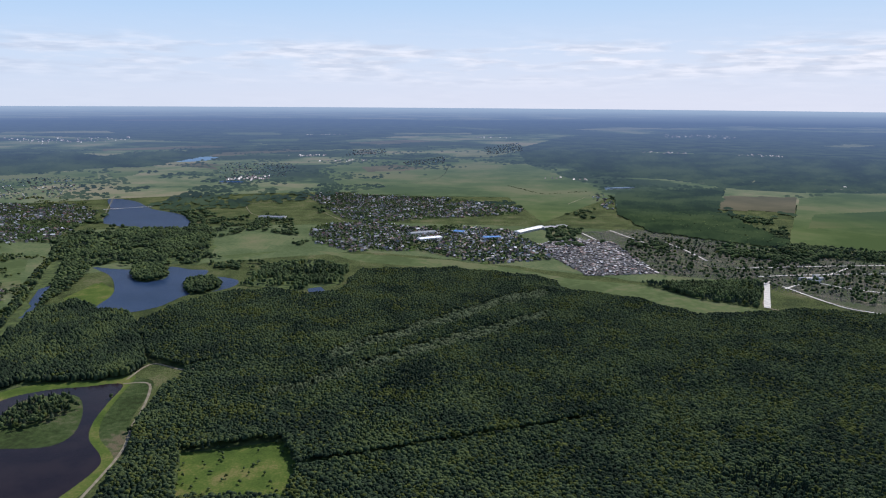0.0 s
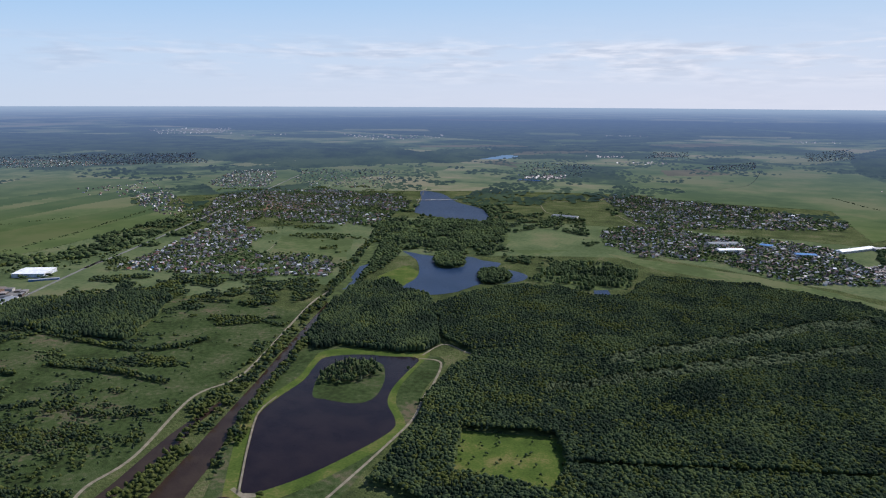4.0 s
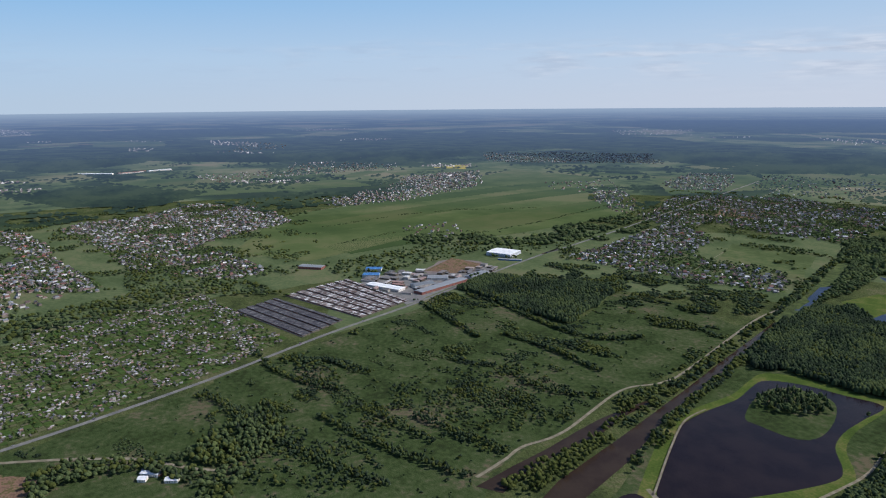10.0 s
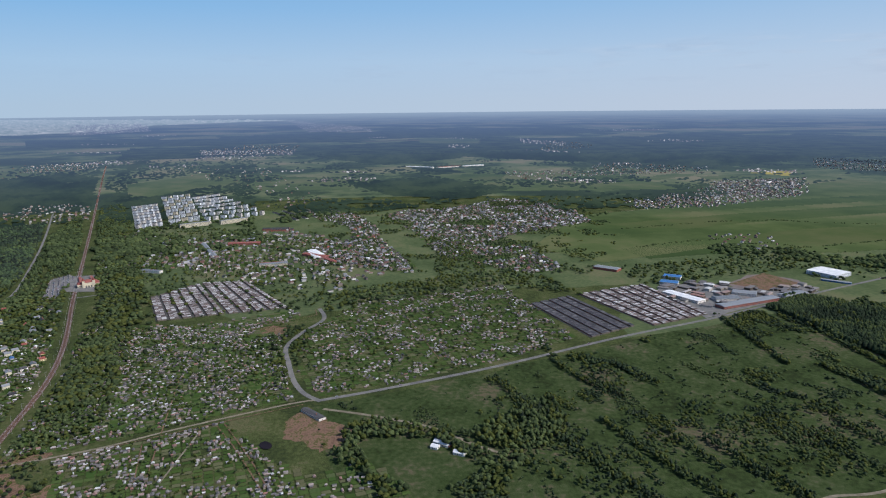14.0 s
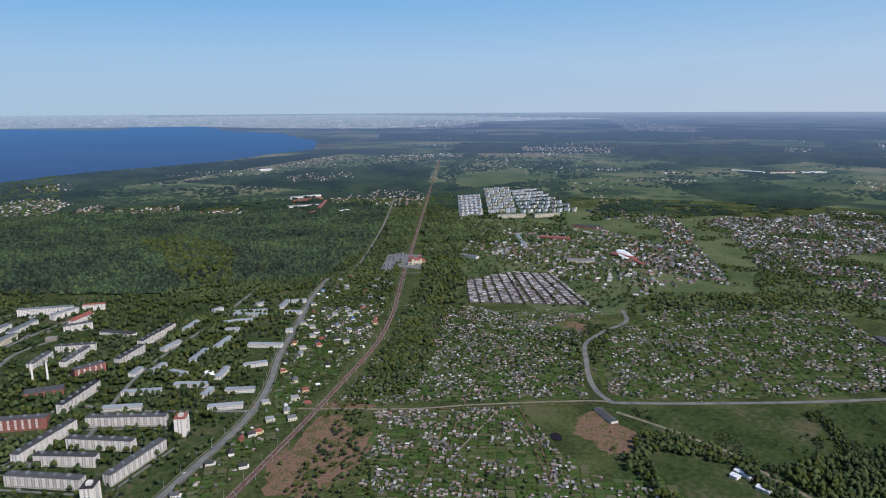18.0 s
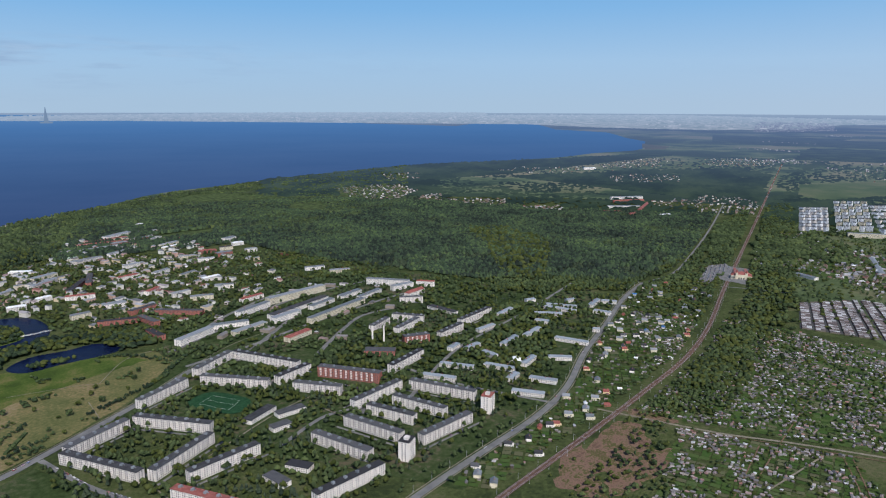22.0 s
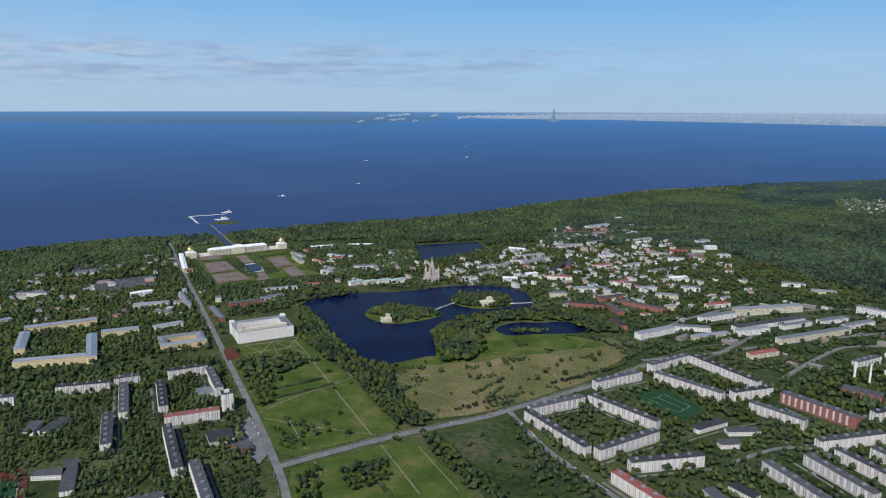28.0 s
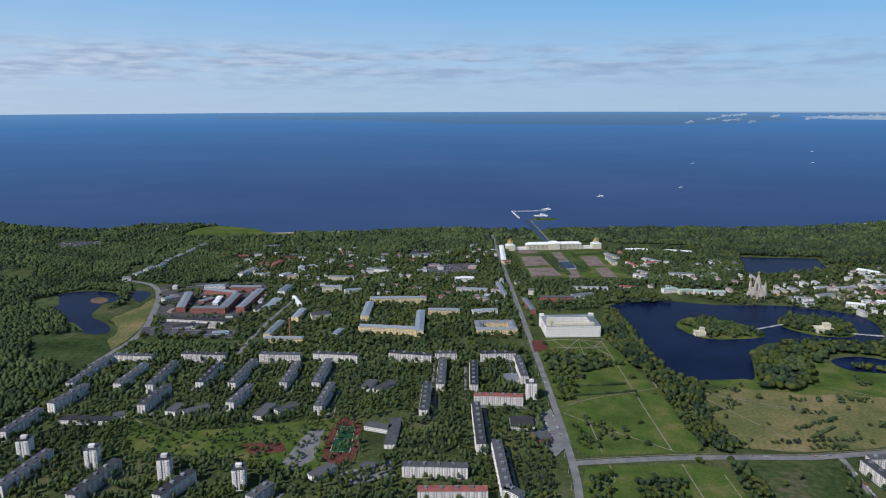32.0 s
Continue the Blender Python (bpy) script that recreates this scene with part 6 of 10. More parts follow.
def turned_grid(poly, du, dv, turn):
    """A grid turned with the lanes: distances along and across them, and the places."""
    p = np.asarray(poly, float)
    t = radians(turn)
    u, v = np.array([math.cos(t), math.sin(t)]), np.array([-math.sin(t), math.cos(t)])
    c = p.mean(0)
    a, b = (p - c) @ u, (p - c) @ v
    g, h = np.meshgrid(np.arange(a.min(), a.max(), du), np.arange(b.min(), b.max(), dv))
    q = c + g.reshape(-1, 1) * u + h.reshape(-1, 1) * v
    return q, u, v


def lanes(poly, gap, turn):
    """Narrow lanes of a village, one mesh."""
    q, u, v = turned_grid(poly, 16.0, gap, turn)
    q = q[inside(q[:, 0], q[:, 1], poly)]
    q = q[np.hypot(q[:, 0], q[:, 1]) < 2950]
    q = q[[noise.noise(Vector((a / 90, b / 90, 4.4))) > -0.05 for a, b in q]] if len(q) else q
    if not len(q):
        return
    w = np.concatenate([q - u * 8.2 - v * 1.3, q + u * 8.2 - v * 1.3, q + u * 8.2 + v * 1.3, q - u * 8.2 + v * 1.3])
    n = len(q)
    LIFT[0] += 0.004
    x, y, z, _ = squeeze(w[:, 0], w[:, 1], LIFT[0] + 0.12)
    i = np.arange(n)
    tagged(new("village_lane", mesh_from("village_lane", np.stack([x, y, z], 1), np.stack([i, i + n, i + 2 * n, i + 3 * n], 1), ["gravel"])), "pale unpaved village lanes", "lane", "", "structure")


def row_places(poly, gap, rows, turn, seed, fill):
    """House places on both sides of the lanes."""
    rng = np.random.default_rng(seed + 1)
    q, u, v = turned_grid(poly, gap, rows, turn)
    q = np.concatenate([q + v * rows * 0.27, q - v * rows * 0.27]) + rng.normal(0, 3.2, (2 * len(q), 2))
    q = q[inside(q[:, 0], q[:, 1], poly) & (rng.random(len(q)) < fill)]
    k = np.array([noise.noise(Vector((a / 160, b / 160, seed))) > -0.28 for a, b in q], bool) if len(q) else np.zeros(0, bool)
    for line, w in ROADS:
        k &= ~near_line(q[:, 0], q[:, 1], line, w + 2)
    for w in WATERS:
        k &= ~inside(q[:, 0], q[:, 1], w)
    return q[k, 0], q[k, 1]


def garden_plots(poly, size, turn, seed):
    """Garden plots of changing green and brown, one mesh."""
    rng = np.random.default_rng(seed + 2)
    q, u, v = turned_grid(poly, size, size * 1.4, turn)
    q = q[inside(q[:, 0], q[:, 1], poly) & (rng.random(len(q)) < 0.85)]
    q = q[np.hypot(q[:, 0], q[:, 1]) < 2950]
    k = np.ones(len(q), bool)
    for line, w in ROADS:
        k &= ~near_line(q[:, 0], q[:, 1], line, w + size * 0.4)
    q = q[k]
    n = len(q)
    if not n:
        return
    a, b = (size * rng.uniform(0.34, 0.5, (n, 1)) for _ in range(2))
    w = np.concatenate([q - u * a - v * b * 1.4, q + u * a - v * b * 1.4, q + u * a + v * b * 1.4, q - u * a + v * b * 1.4])
    LIFT[0] += 0.004
    x, y, z, _ = squeeze(w[:, 0], w[:, 1], LIFT[0] + 0.06)
    i = np.arange(n)
    tagged(new("garden_plots", mesh_from("garden_plots", np.stack([x, y, z], 1), np.stack([i, i + n, i + 2 * n, i + 3 * n], 1), ["plots"])), "garden plots of grass and dug earth", "gardens", "", "stuff")


def settlement(name, poly, gap, seed, size=(8, 7, 3.8, 2.6), turn=0.0, roof="house_roof", wall="house_wall", label="", category="houses", fill=0.8, spin=0.12, rows=0.0, plots=0.0, clump=0.0):
    """Many small houses or sheds with gable roofs as one object of the kind stuff. rows: distance of the lanes along which they stand; plots: size of their garden plots."""
    if rows:
        lanes(poly, rows, turn)
    px, py = scatter(poly, gap, seed, fill=fill, patch=clump, patch_size=40)
    if rows:
        px, py = row_places(poly, gap, rows, turn, seed, fill)
    if plots:
        garden_plots(poly, plots, turn, seed)
    k = clear_of_built(px, py)
    px, py = px[k], py[k]
    if not len(px):
        return
    rng = np.random.default_rng(seed)
    n = len(px)
    L, W, h, rise = (s * np.clip(rng.normal(1, 0.28, n), 0.55, 1.8) for s in size)
    t = radians(turn) + rng.choice([0, 1.5708], n) + rng.normal(0, spin, n)
    z = np.zeros(n)
    v1, f1 = boxes(np.stack([px, py, z, L, W, h, t], 1))
    hip = np.where(rng.random(n) < 0.3, 0.35 * L, 0.0)
    v2, f2 = gables(np.stack([px, py, h, L, W, rise, t, hip], 1), 0.35)
    v = np.concatenate([v1, v2])
    x, y, zz, _ = squeeze(v[:, 0], v[:, 1], v[:, 2])
    f1, f2 = tri_split(f1), tri_split(f2) + len(v1)
    me = mesh_from(name, np.stack([x, y, zz], 1), np.concatenate([f1, f2]), [wall, roof], np.r_[np.zeros(len(f1)), np.ones(len(f2))])
    # share of painted haze on the walls and roofs in far colours
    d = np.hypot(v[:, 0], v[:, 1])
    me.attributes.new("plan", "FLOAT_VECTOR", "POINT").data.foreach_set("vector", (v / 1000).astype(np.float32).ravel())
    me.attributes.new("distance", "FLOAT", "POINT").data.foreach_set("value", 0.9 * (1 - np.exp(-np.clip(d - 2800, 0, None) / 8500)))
    return tagged(new(name, me), label, category, "", "stuff")


def garage_rows(quad, n, width=6.0, roof="garage_roof", wall="shed_wall", label="", height=2.7, cells=0):
    """Long rows of lock-up garages filling a four-cornered yard; the rows run from its first edge to the opposite one."""
    a, b, c, d = (np.array(q, float) for q in quad)
    sheet("garage_yard", [a, b, c, d], "dark_asphalt", label="grey lanes between the garages", category="yard")
    width = 0.66 * float(np.hypot(*(b - a)) + np.hypot(*(c - d))) / 2 / n
    for i in range(n):
        s = (i + 0.5 + (0.14 if i % 2 == 0 else -0.14)) / n
        p, q = a + (b - a) * s, d + (c - d) * s
        L, turn = float(np.hypot(*(q - p))), math.atan2(*(q - p)[::-1])
        m = (p + q) / 2
        e = base_at("garage_row", m[0], m[1], turn, label, "garages", "rows of lock-up garages")
        put("wall", boxes([(0, 0, 0, L, width, height)]), wall, e)
        k = max(2, int(L / 4))
        rng = np.random.default_rng(i + int(abs(m[0])))
        stuff(put("roof", boxes([((j + 0.5) / k * L - L / 2, 0, height + rng.uniform(0, .5), L / k - 0.15, width + rng.uniform(-0.6, 0.9), 0.22) for j in rng.permutation(k)]), roof, e))
        stuff(put("door_front", boxes([((j + 0.5) / k * L - L / 2, -width / 2, 0.1, 2.6, 0.12, 2.1) for j in range(k)]), "redroof", e))
        BUILT.append((m[0], m[1], turn, L, width))

# ---------------------------------------------------------------- apartment blocks east of the lake
for q in ((-218, -938, -308, -972), (-213, -929, -267, -813), (-321, -977, -389, -878), (-278, -806, -375, -851), (-344, -1026, -432, -1062), (-461, -1090, -546, -1132), (-553, -1128, -608, -1001),
          (-458, -1057, -528, -964), (-544, -967, -615, -981), (-554, -929, -599, -862), (-579, -804, -682, -818), (-697, -807, -739, -702), (-639, -779, -663, -689), (-590, -779, -614, -703),
          (-542, -769, -565, -674), (-480, -758, -503, -663), (-579, -651, -679, -655), (-393, -625, -495, -629), (-308, -772, -408, -781)):
    slab(*q)
slab(-282, -750, -331, -647, roof="redroof", label="pale panel apartment block with a faded red roof")
slab(-619, -954, -675, -858, 6, 15, "brick", "bitumen", "red-brick apartment block with a grey flat roof")
tower(-541, -635, 25)
tower(-722, -660, 25, roof="redroof")
# industrial and older blocks behind
for x1, y1, x2, y2, s, w, wl, rf in ((-674, -1351, -764, -1382, 4, 15, "white", "tinroof"), (-772, -1394, -935, -1412, 5, 18, "cream", "tinroof"), (-720, -1292, -894, -1343, 3, 20, "white", "bitumen"),
                                     (-762, -1207, -941, -1258, 4, 14, "cream", "tinroof"), (-707, -1262, -780, -1276, 4, 16, "white", "tinroof"), (-503, -1259, -587, -1294, 4, 16, "white", "tinroof"),
                                     (-597, -1312, -667, -1291, 3, 16, "white", "tinroof"), (-608, -1241, -688, -1259, 3, 16, "cream", "tinroof"), (-1057, -1391, -1119, -1301, 5, 16, "white", "tinroof"),
                                     (-820, -1292, -895, -1315, 3, 14, "white", "tinroof"), (-918, -1317, -989, -1336, 3, 16, "white", "tinroof"), (-948, -1282, -1029, -1307, 3, 14, "white", "tinroof"),
                                     (-1060, -1295, -1121, -1292, 4, 16, "white", "tinroof"), (-1140, -1294, -1168, -1258, 4, 14, "white", "redroof")):
    pitched(x1, y1, x2, y2, s, w, wl, rf, "long pale industrial building with a low metal roof" if rf == "tinroof" else "long industrial building with a low roof", 2.0, 3, "works_building", "works", "works buildings", 1)
for q in ((-822, -1072, -884, -1097), (-909, -1111, -946, -1052), (-849, -1027, -929, -1053), (-712, -878, -806, -903), (-894, -949, -971, -964), (-984, -982, -1096, -1002), (-1003, -1200, -1048, -1168)):
    slab(*q, label="pale apartment block with a flat roof")
slab(-829, -979, -875, -960, 5, 16, "brick", label="red-brick block with a flat roof")
pitched(-667, -1138, -726, -1154, 3, 16, "cream", "redroof", "cream house with a pink roof")
pitched(-1028, -1122, -1035, -1045, 2, 16, "panel", "bitumen", "low pale shopping hall", 1, 2)
pitched(-1047, -1226, -1109, -1237, 3, 14, "white", "redroof", "white house with a bright red roof", 5, 5)
# small grey-roofed blocks by the street
for q in ((-742, -828, -769, -776), (-799, -845, -828, -792), (-854, -789, -875, -737), (-800, -679, -826, -634), (-863, -695, -883, -653), (-1226, -959, -1266, -889), (-1158, -925, -1198, -879),
          (-1060, -792, -1080, -729), (-981, -927, -1031, -930), (-953, -836, -1009, -850), (-1025, -840, -1083, -852), (-884, -866, -924, -871), (-900, -834, -898, -803), (-902, -741, -946, -754), (-1349, -879, -1367, -850), (-1217, -942, -1237, -871), (-1120, -891, -1132, -864), (-1158, -772, -1165, -760),
          (-964, -734, -991, -703), (-864, -888, -892, -896), (-1092, -971, -1149, -984), (-1298, -875, -1352, -891), (-1270, -846, -1281, -810), (-832, -713, -861, -722), (-1292, -938, -1315, -931), (-1224, -1003, -1246, -996)):
    pitched(*q, 2, 12, "panel", "paletin", "pale two-storey house with a light grey roof", 2.4, 3)

# ---------------------------------------------------------------- blocks west of the avenue
for q in ((751, -511, 771, -598), (654, -525, 668, -609), (561, -559, 561, -620), (459, -593, 455, -630), (875, -612, 894, -687), (892, -704, 904, -780), (932, -772, 970, -893), (761, -746, 781, -825),
          (806, -811, 841, -910), (858, -797, 884, -886), (737, -846, 763, -933), (687, -862, 717, -967), (642, -798, 656, -870), (610, -892, 638, -981), (561, -910, 594, -1012), (512, -834, 537, -919),
          (970, -899, 898, -919), (856, -947, 779, -969), (725, -994, 652, -1015), (634, -1030, 556, -1047), (508, -1079, 432, -1092), (430, -1104, 394, -1118), (370, -972, 408, -1085), (359, -874, 393, -974),
          (319, -989, 353, -1090), (354, -1132, 295, -1154), (288, -1141, 252, -1051), (296, -926, 249, -804), (234, -823, 187, -708), (325, -721, 248, -745), (192, -716, 169, -705)):
    slab(*q)
slab(307, -953, 236, -974, roof="redroof", label="pale panel apartment block with a red roof")
slab(285, -675, 210, -703, roof="redroof", label="pale panel apartment block with a red roof")
for q in ((806, -592), (703, -604), (599, -616), (498, -628)):
    tower(*q, 30, L=15, W=18)
tower(230, -1003, 18, L=17, W=15, wall="panel", label="pale tower block with orange side panels")
# schools and halls
for q in ((851, -686, 777, -709), (788, -719, 777, -731), (426, -822, 389, -822), (393, -853, 368, -776), (718, -757, 723, -787), (697, -763, 678, -797), (586, -789, 593, -834), (570, -815, 557, -848),
          (486, -936, 489, -972), (466, -936, 454, -980), (381, -716, 363, -720), (425, -671, 413, -704), (-437, -868, -491, -889), (-481, -859, -525, -857), (-452, -824, -481, -824), (-385, -716, -389, -681), (-417, -723, -433, -693)):
    slab(*q, 2, 16, "white", "bitumen", "low pale school building with a flat grey roof", False, "school buildings")
slab(236, -899, 204, -911, 2, 34, "panel", "bitumen", "dark-roofed shopping hall with a square skylight", False, "halls")
slab(193, -867, 174, -878, 2, 22, "brick", "bitumen", "low brick hall beside the avenue", False, "halls")
slab(288, -1058, 264, -1067, 2, 26, "panel", "tinroof", "low hall with a grey roof", False, "halls")

# ---------------------------------------------------------------- palaces and public buildings
hotel = court(234, -1352, 22, 108, 76, 15, 6, "white", "tinroof", "large white hotel round a court with a flat roof", flat=True, pane=(1.1, 1.3))
put("penthouse", boxes([(0, 31, 0, 84, 9, 4.5), (0, 31, 4.5, 85, 10, 0.4)]), "cream", hotel, "cream top storey", (0, 0, 22.4))
put("tower", boxes([(0, 0, 0, 9, 9, 13), (0, 0, 13, 6, 6, 4)]), "cream", hotel, "cream corner tower", (48, 31, 22.4))
for sx in (-1, 1):
    put("corner_block", boxes([(sx * 51, -35, 0, 9, 9, 25.4), (sx * 51, -35, 25.4, 9.6, 9.6, 0.5)]), "white", hotel)
put("arcade", boxes([(x, -39.5, 0, 1.2, 1.4, 4.2) for x in np.arange(-50, 51, 5)] + [(0, -39.5, 4.2, 106, 1.6, 0.8)]), "cream", hotel, "arcade along the ground floor")
court(376, -1306, 22, 82, 62, 15, 3, "yellow", "tinroof", "ochre public building round a court with grey roofs")
for q in ((633, -1205, 518, -1228), (705, -1397, 584, -1446), (690, -1368, 653, -1266), (543, -1358, 479, -1378), (556, -1345, 507, -1214)):
    pitched(*q, 4, 18, "yellow", "paletin", "old barracks with ochre walls and grey roofs", 3, 5, "barracks", "public building", "old barracks", 3)
for q in ((777, -1081, 705, -1107), (783, -1100, 806, -1186)):
    pitched(*q, 3, 15, "yellow", "tinroof", "ochre house with a pale metal roof", 3, 5)
for q in ((1066, -1184, 1136, -1295), (1042, -1193, 971, -1219), (1118, -1335, 1027, -1334), (977, -1216, 1021, -1326), (941, -1229, 992, -1380), (1073, -1374, 1001, -1400)):
    pitched(*q, 4, 19, "brick", "tinroof", "red-brick watch factory wing with a pale metal roof", 2.5, 3, "factory", "factory", "factory wings", 1)
for q in ((1050, -1131, 923, -1155), (910, -1248, 921, -1307), (1018, -1378, 1002, -1389)):
    pitched(*q, 2, 20, "panel", "bitumen", "low factory shed with a dark roof", 1.2, 2, "factory_shed", "shed", "factory sheds", 1)
garage_rows([(1072, -1072), (865, -1116), (850, -1077), (1044, -1028)], 9, 9, "garage_roof", label="low grey garage row by the factory")
for q in ((1410, -1364, 1393, -1376), (1409, -1404, 1411, -1431), (1419, -1456, 1432, -1495), (1417, -1501, 1435, -1547), (1448, -1567, 1457, -1604), (1459, -1620, 1468, -1660), (1475, -1684, 1492, -1743), (1502, -1768, 1507, -1815),
          (802, -1877, 760, -1909), (854, -1679, 786, -1681),
          (688, -2072, 668, -2098)):
    pitched(*q, 3, 14, "white", "tinroof", "pale house with a grey roof among trees", 2.5, 4)

# the lakeside town
for i, (x1, y1, x2, y2) in enumerate(((75, -1720, 44, -1741), (38, -1723, 10, -1738), (4, -1732, -28, -1747), (-34, -1735, -66, -1750), (-219, -1744, -256, -1747), (-269, -1783, -307, -1812), (-273, -1862, -307, -1880), (-321, -1735, -358, -1732),
                                      (140, -2003, 108, -2024), (252, -2059, 219, -1980), (154, -1862, 122, -1834), (-410, -1909, -480, -1964), (-408, -2119, -456, -2089),
                                      (-725, -2423, -828, -2439), (-635, -2286, -761, -2308), (-568, -2140, -658, -2161), (-682, -2178, -762, -2220), (-839, -2166, -893, -2181),
                                      (-600, -1665, -639, -1692), (-637, -1607, -683, -1614), (-748, -1614, -790, -1594), (-658, -1552, -706, -1533), (-389, -1773, -422, -1783), (-600, -1856, -653, -1866),
                                      (-688, -1849, -738, -1874), (-733, -1778, -782, -1800), (-659, -1987, -706, -2000), (-756, -1700, -806, -1708), (-735, -1450, -795, -1463), (-331, -1878, -368, -1904), (273, -1589, 229, -1625),
                                      (469, -1645, 424, -1546), (588, -1655, 543, -1677))):
    pitched(x1, y1, x2, y2, 3, 13, ("white", "cream", "white", "panel")[i % 4], "greenroof" if i < 4 else ("tinroof", "tinroof", "whiteroof", "redroof", "tinroof")[i % 5], "pale lakeside town house with a pale green roof" if i < 4 else "pale lakeside town house with a metal roof", 2.6, 4)
for q in ((-435, -1496, -505, -1468), (-516, -1480, -525, -1413), (-556, -1501, -632, -1426), (-511, -1528, -573, -1548), (-493, -1374, -497, -1316), (-465, -1800, -533, -1906), (-525, -1850, -563, -1957)):
    pitched(*q, 3, 14, "brick", "bitumen", "red-brick town house with a dark roof", 2.0, 4)
# houses round the palace garden and in the old town
for q, s, w, wl, rf, lb in (((371, -1527, 330, -1441), 3, 13, "brick", "tinroof", "red-brick house with a grey roof beside the avenue"), ((340, -1551, 266, -1577), 3, 14, "brick", "bitumen", "long brown house with a dark roof"),
                            ((216, -2196, 126, -2218), 2, 14, "white", "whiteroof", "long white palace outbuilding"), ((101, -2222, 20, -2223), 2, 14, "white", "whiteroof", "long white palace outbuilding"), ((264, -2121, 222, -2067), 2, 14, "cream", "tinroof", "cream house beside the palace garden"),
                            ((229, -2158, 213, -2116), 2, 10, "white", "redroof", "small white house with a crimson roof"), ((190, -2019, 159, -1968), 2, 11, "white", "redroof", "white house with a crimson roof"), ((151, -1918, 120, -1887), 2, 11, "white", "tinroof", "white house beside the palace garden"),
                            ((150, -2068, 100, -2034), 3, 16, "white", "tinroof", "white house with a grey roof"), ((71, -1899, 5, -1908), 3, 15, "white", "tinroof", "long white house with a grey roof"), ((182, -1724, 136, -1730), 2, 16, "white", "redroof", "white house with a wide crimson roof"),
                            ((288, -1678, 203, -1702), 2, 10, "white", "tinroof", "low white gatehouse with an arcade"), ((-407, -1578, -446, -1579), 3, 15, "cream", "tinroof", "pale pink town house"), ((-484, -1621, -534, -1614), 3, 22, "white", "tinroof", "wide white town hall"),
                            ((-443, -1749, -504, -1730), 3, 14, "white", "redroof", "long white house with a red roof"), ((-652, -2385, -812, -2368), 3, 18, "cream", "redroof", "long pink palace with a red roof"), ((-573, -2212, -630, -2211), 2, 16, "white", "greenroof", "house with a green roof"),
                            ((-431, -1996, -497, -2027), 3, 18, "cream", "tinroof", "large cream town house"), ((1365, -1673, 1319, -1686), 2, 14, "cream", "redroof", "house with a red roof among trees"), ((1298, -1702, 1273, -1720), 2, 12, "brick", "redroof", "house with a rusty roof among trees"),
                            ((1143, -1503, 1153, -1580), 3, 14, "white", "tinroof", "white block with a pale roof"), ((907, -1562, 839, -1577), 3, 14, "cream", "tinroof", "long cream house among trees"), 
                            ((1314, -1854, 1270, -1884), 2, 16, "brick", "tinroof", "long low house among trees"),
                            ((1185, -1739, 1131, -1767), 2, 14, "brick", "bitumen", "long brown house among trees")):
    pitched(*q, s, w, wl, rf, lb, 2.4, 4)
for q, s, w, wl, rf, lb in (((-1156, -2586, -1206, -2565), 2, 14, "white", "whiteroof", "long white house in the park woods"),
                            ((-939, -2647, -961, -2655), 4, 12, "white", "whiteroof", "white chapel in the park woods"),
                            ((-994, -2255, -1032, -2254), 2, 14, "white", "whiteroof", "low white house in the park woods"),
                            ((-1039, -2146, -1082, -2165), 5, 22, "white", "tinroof", "white five-storey sanatorium block"),
                            ((-1040, -2090, -1075, -2090), 3, 18, "white", "whiteroof", "white wing of the sanatorium"),
                            ((-1022, -1970, -1057, -1965), 3, 14, "white", "tinroof", "white house with a grey roof beside the wood"),
                            ((-976, -2050, -1015, -2042), 3, 16, "cream", "bitumen", "cream house beside the wood"),
                            ((-901, -2042, -953, -2028), 3, 16, "brick", "redroof", "brick school with a red roof"),
                            ((-920, -1961, -970, -1959), 4, 18, "brick", "tinroof", "long red-brick block beside the wood"),
                            ((-822, -1999, -871, -1996), 3, 14, "cream", "tinroof", "cream house among trees"),
                            ((-850, -1933, -896, -1922), 3, 14, "white", "tinroof", "white house among trees"),
                            ((-849, -2200, -913, -2228), 4, 16, "cream", "tinroof", "large cream house among trees"),
                            ((-757, -2440, -853, -2495), 5, 24, "white", "tinroof", "large white works hall"),
                            ((-742, -2327, -791, -2332), 4, 18, "brick", "tinroof", "pink factory block beside the white hall"),
                            ((-860, -2385, -882, -2388), 3, 14, "brick", "tinroof", "brick house among trees"),
                            ((-1021, -1628, -1071, -1609), 3, 14, "white", "tinroof", "white house with a grey roof"),
                            ((-1051, -1554, -1103, -1531), 3, 14, "cream", "tinroof", "cream house at the edge of the wood"),
                            ((-2681, -1745, -2792, -1644), 3, 15, "white", "tinroof", "long white school wing"),
                            ((-2859, -1828, -3011, -1756), 3, 15, "brick", "redroof", "pink school wing with a metal roof"),
                            ((-2963, -1910, -3107, -1819), 3, 15, "white", "tinroof", "white school wing with a grey roof"),
                            ((-2695, -1588, -2928, -1683), 3, 15, "brick", "redroof", "pink end wing of the school"),
                            ((-2542, -1670, -2588, -1611), 3, 16, "brick", "redroof", "brick house beside the school"),
                            ((-2561, -1552, -2600, -1547), 3, 16, "brick", "redroof", "brick house beside the school"),
                            ((-4217, -2958, -4291, -2908), 4, 40, "white", "whiteroof", "wide white hall near the shore"),
                            ((-2628, -1449, -2674, -1431), 3, 18, "white", "whiteroof", "white house beyond the wood")):
    pitched(*q, s, w, wl, rf, lb, 2.4, 4)
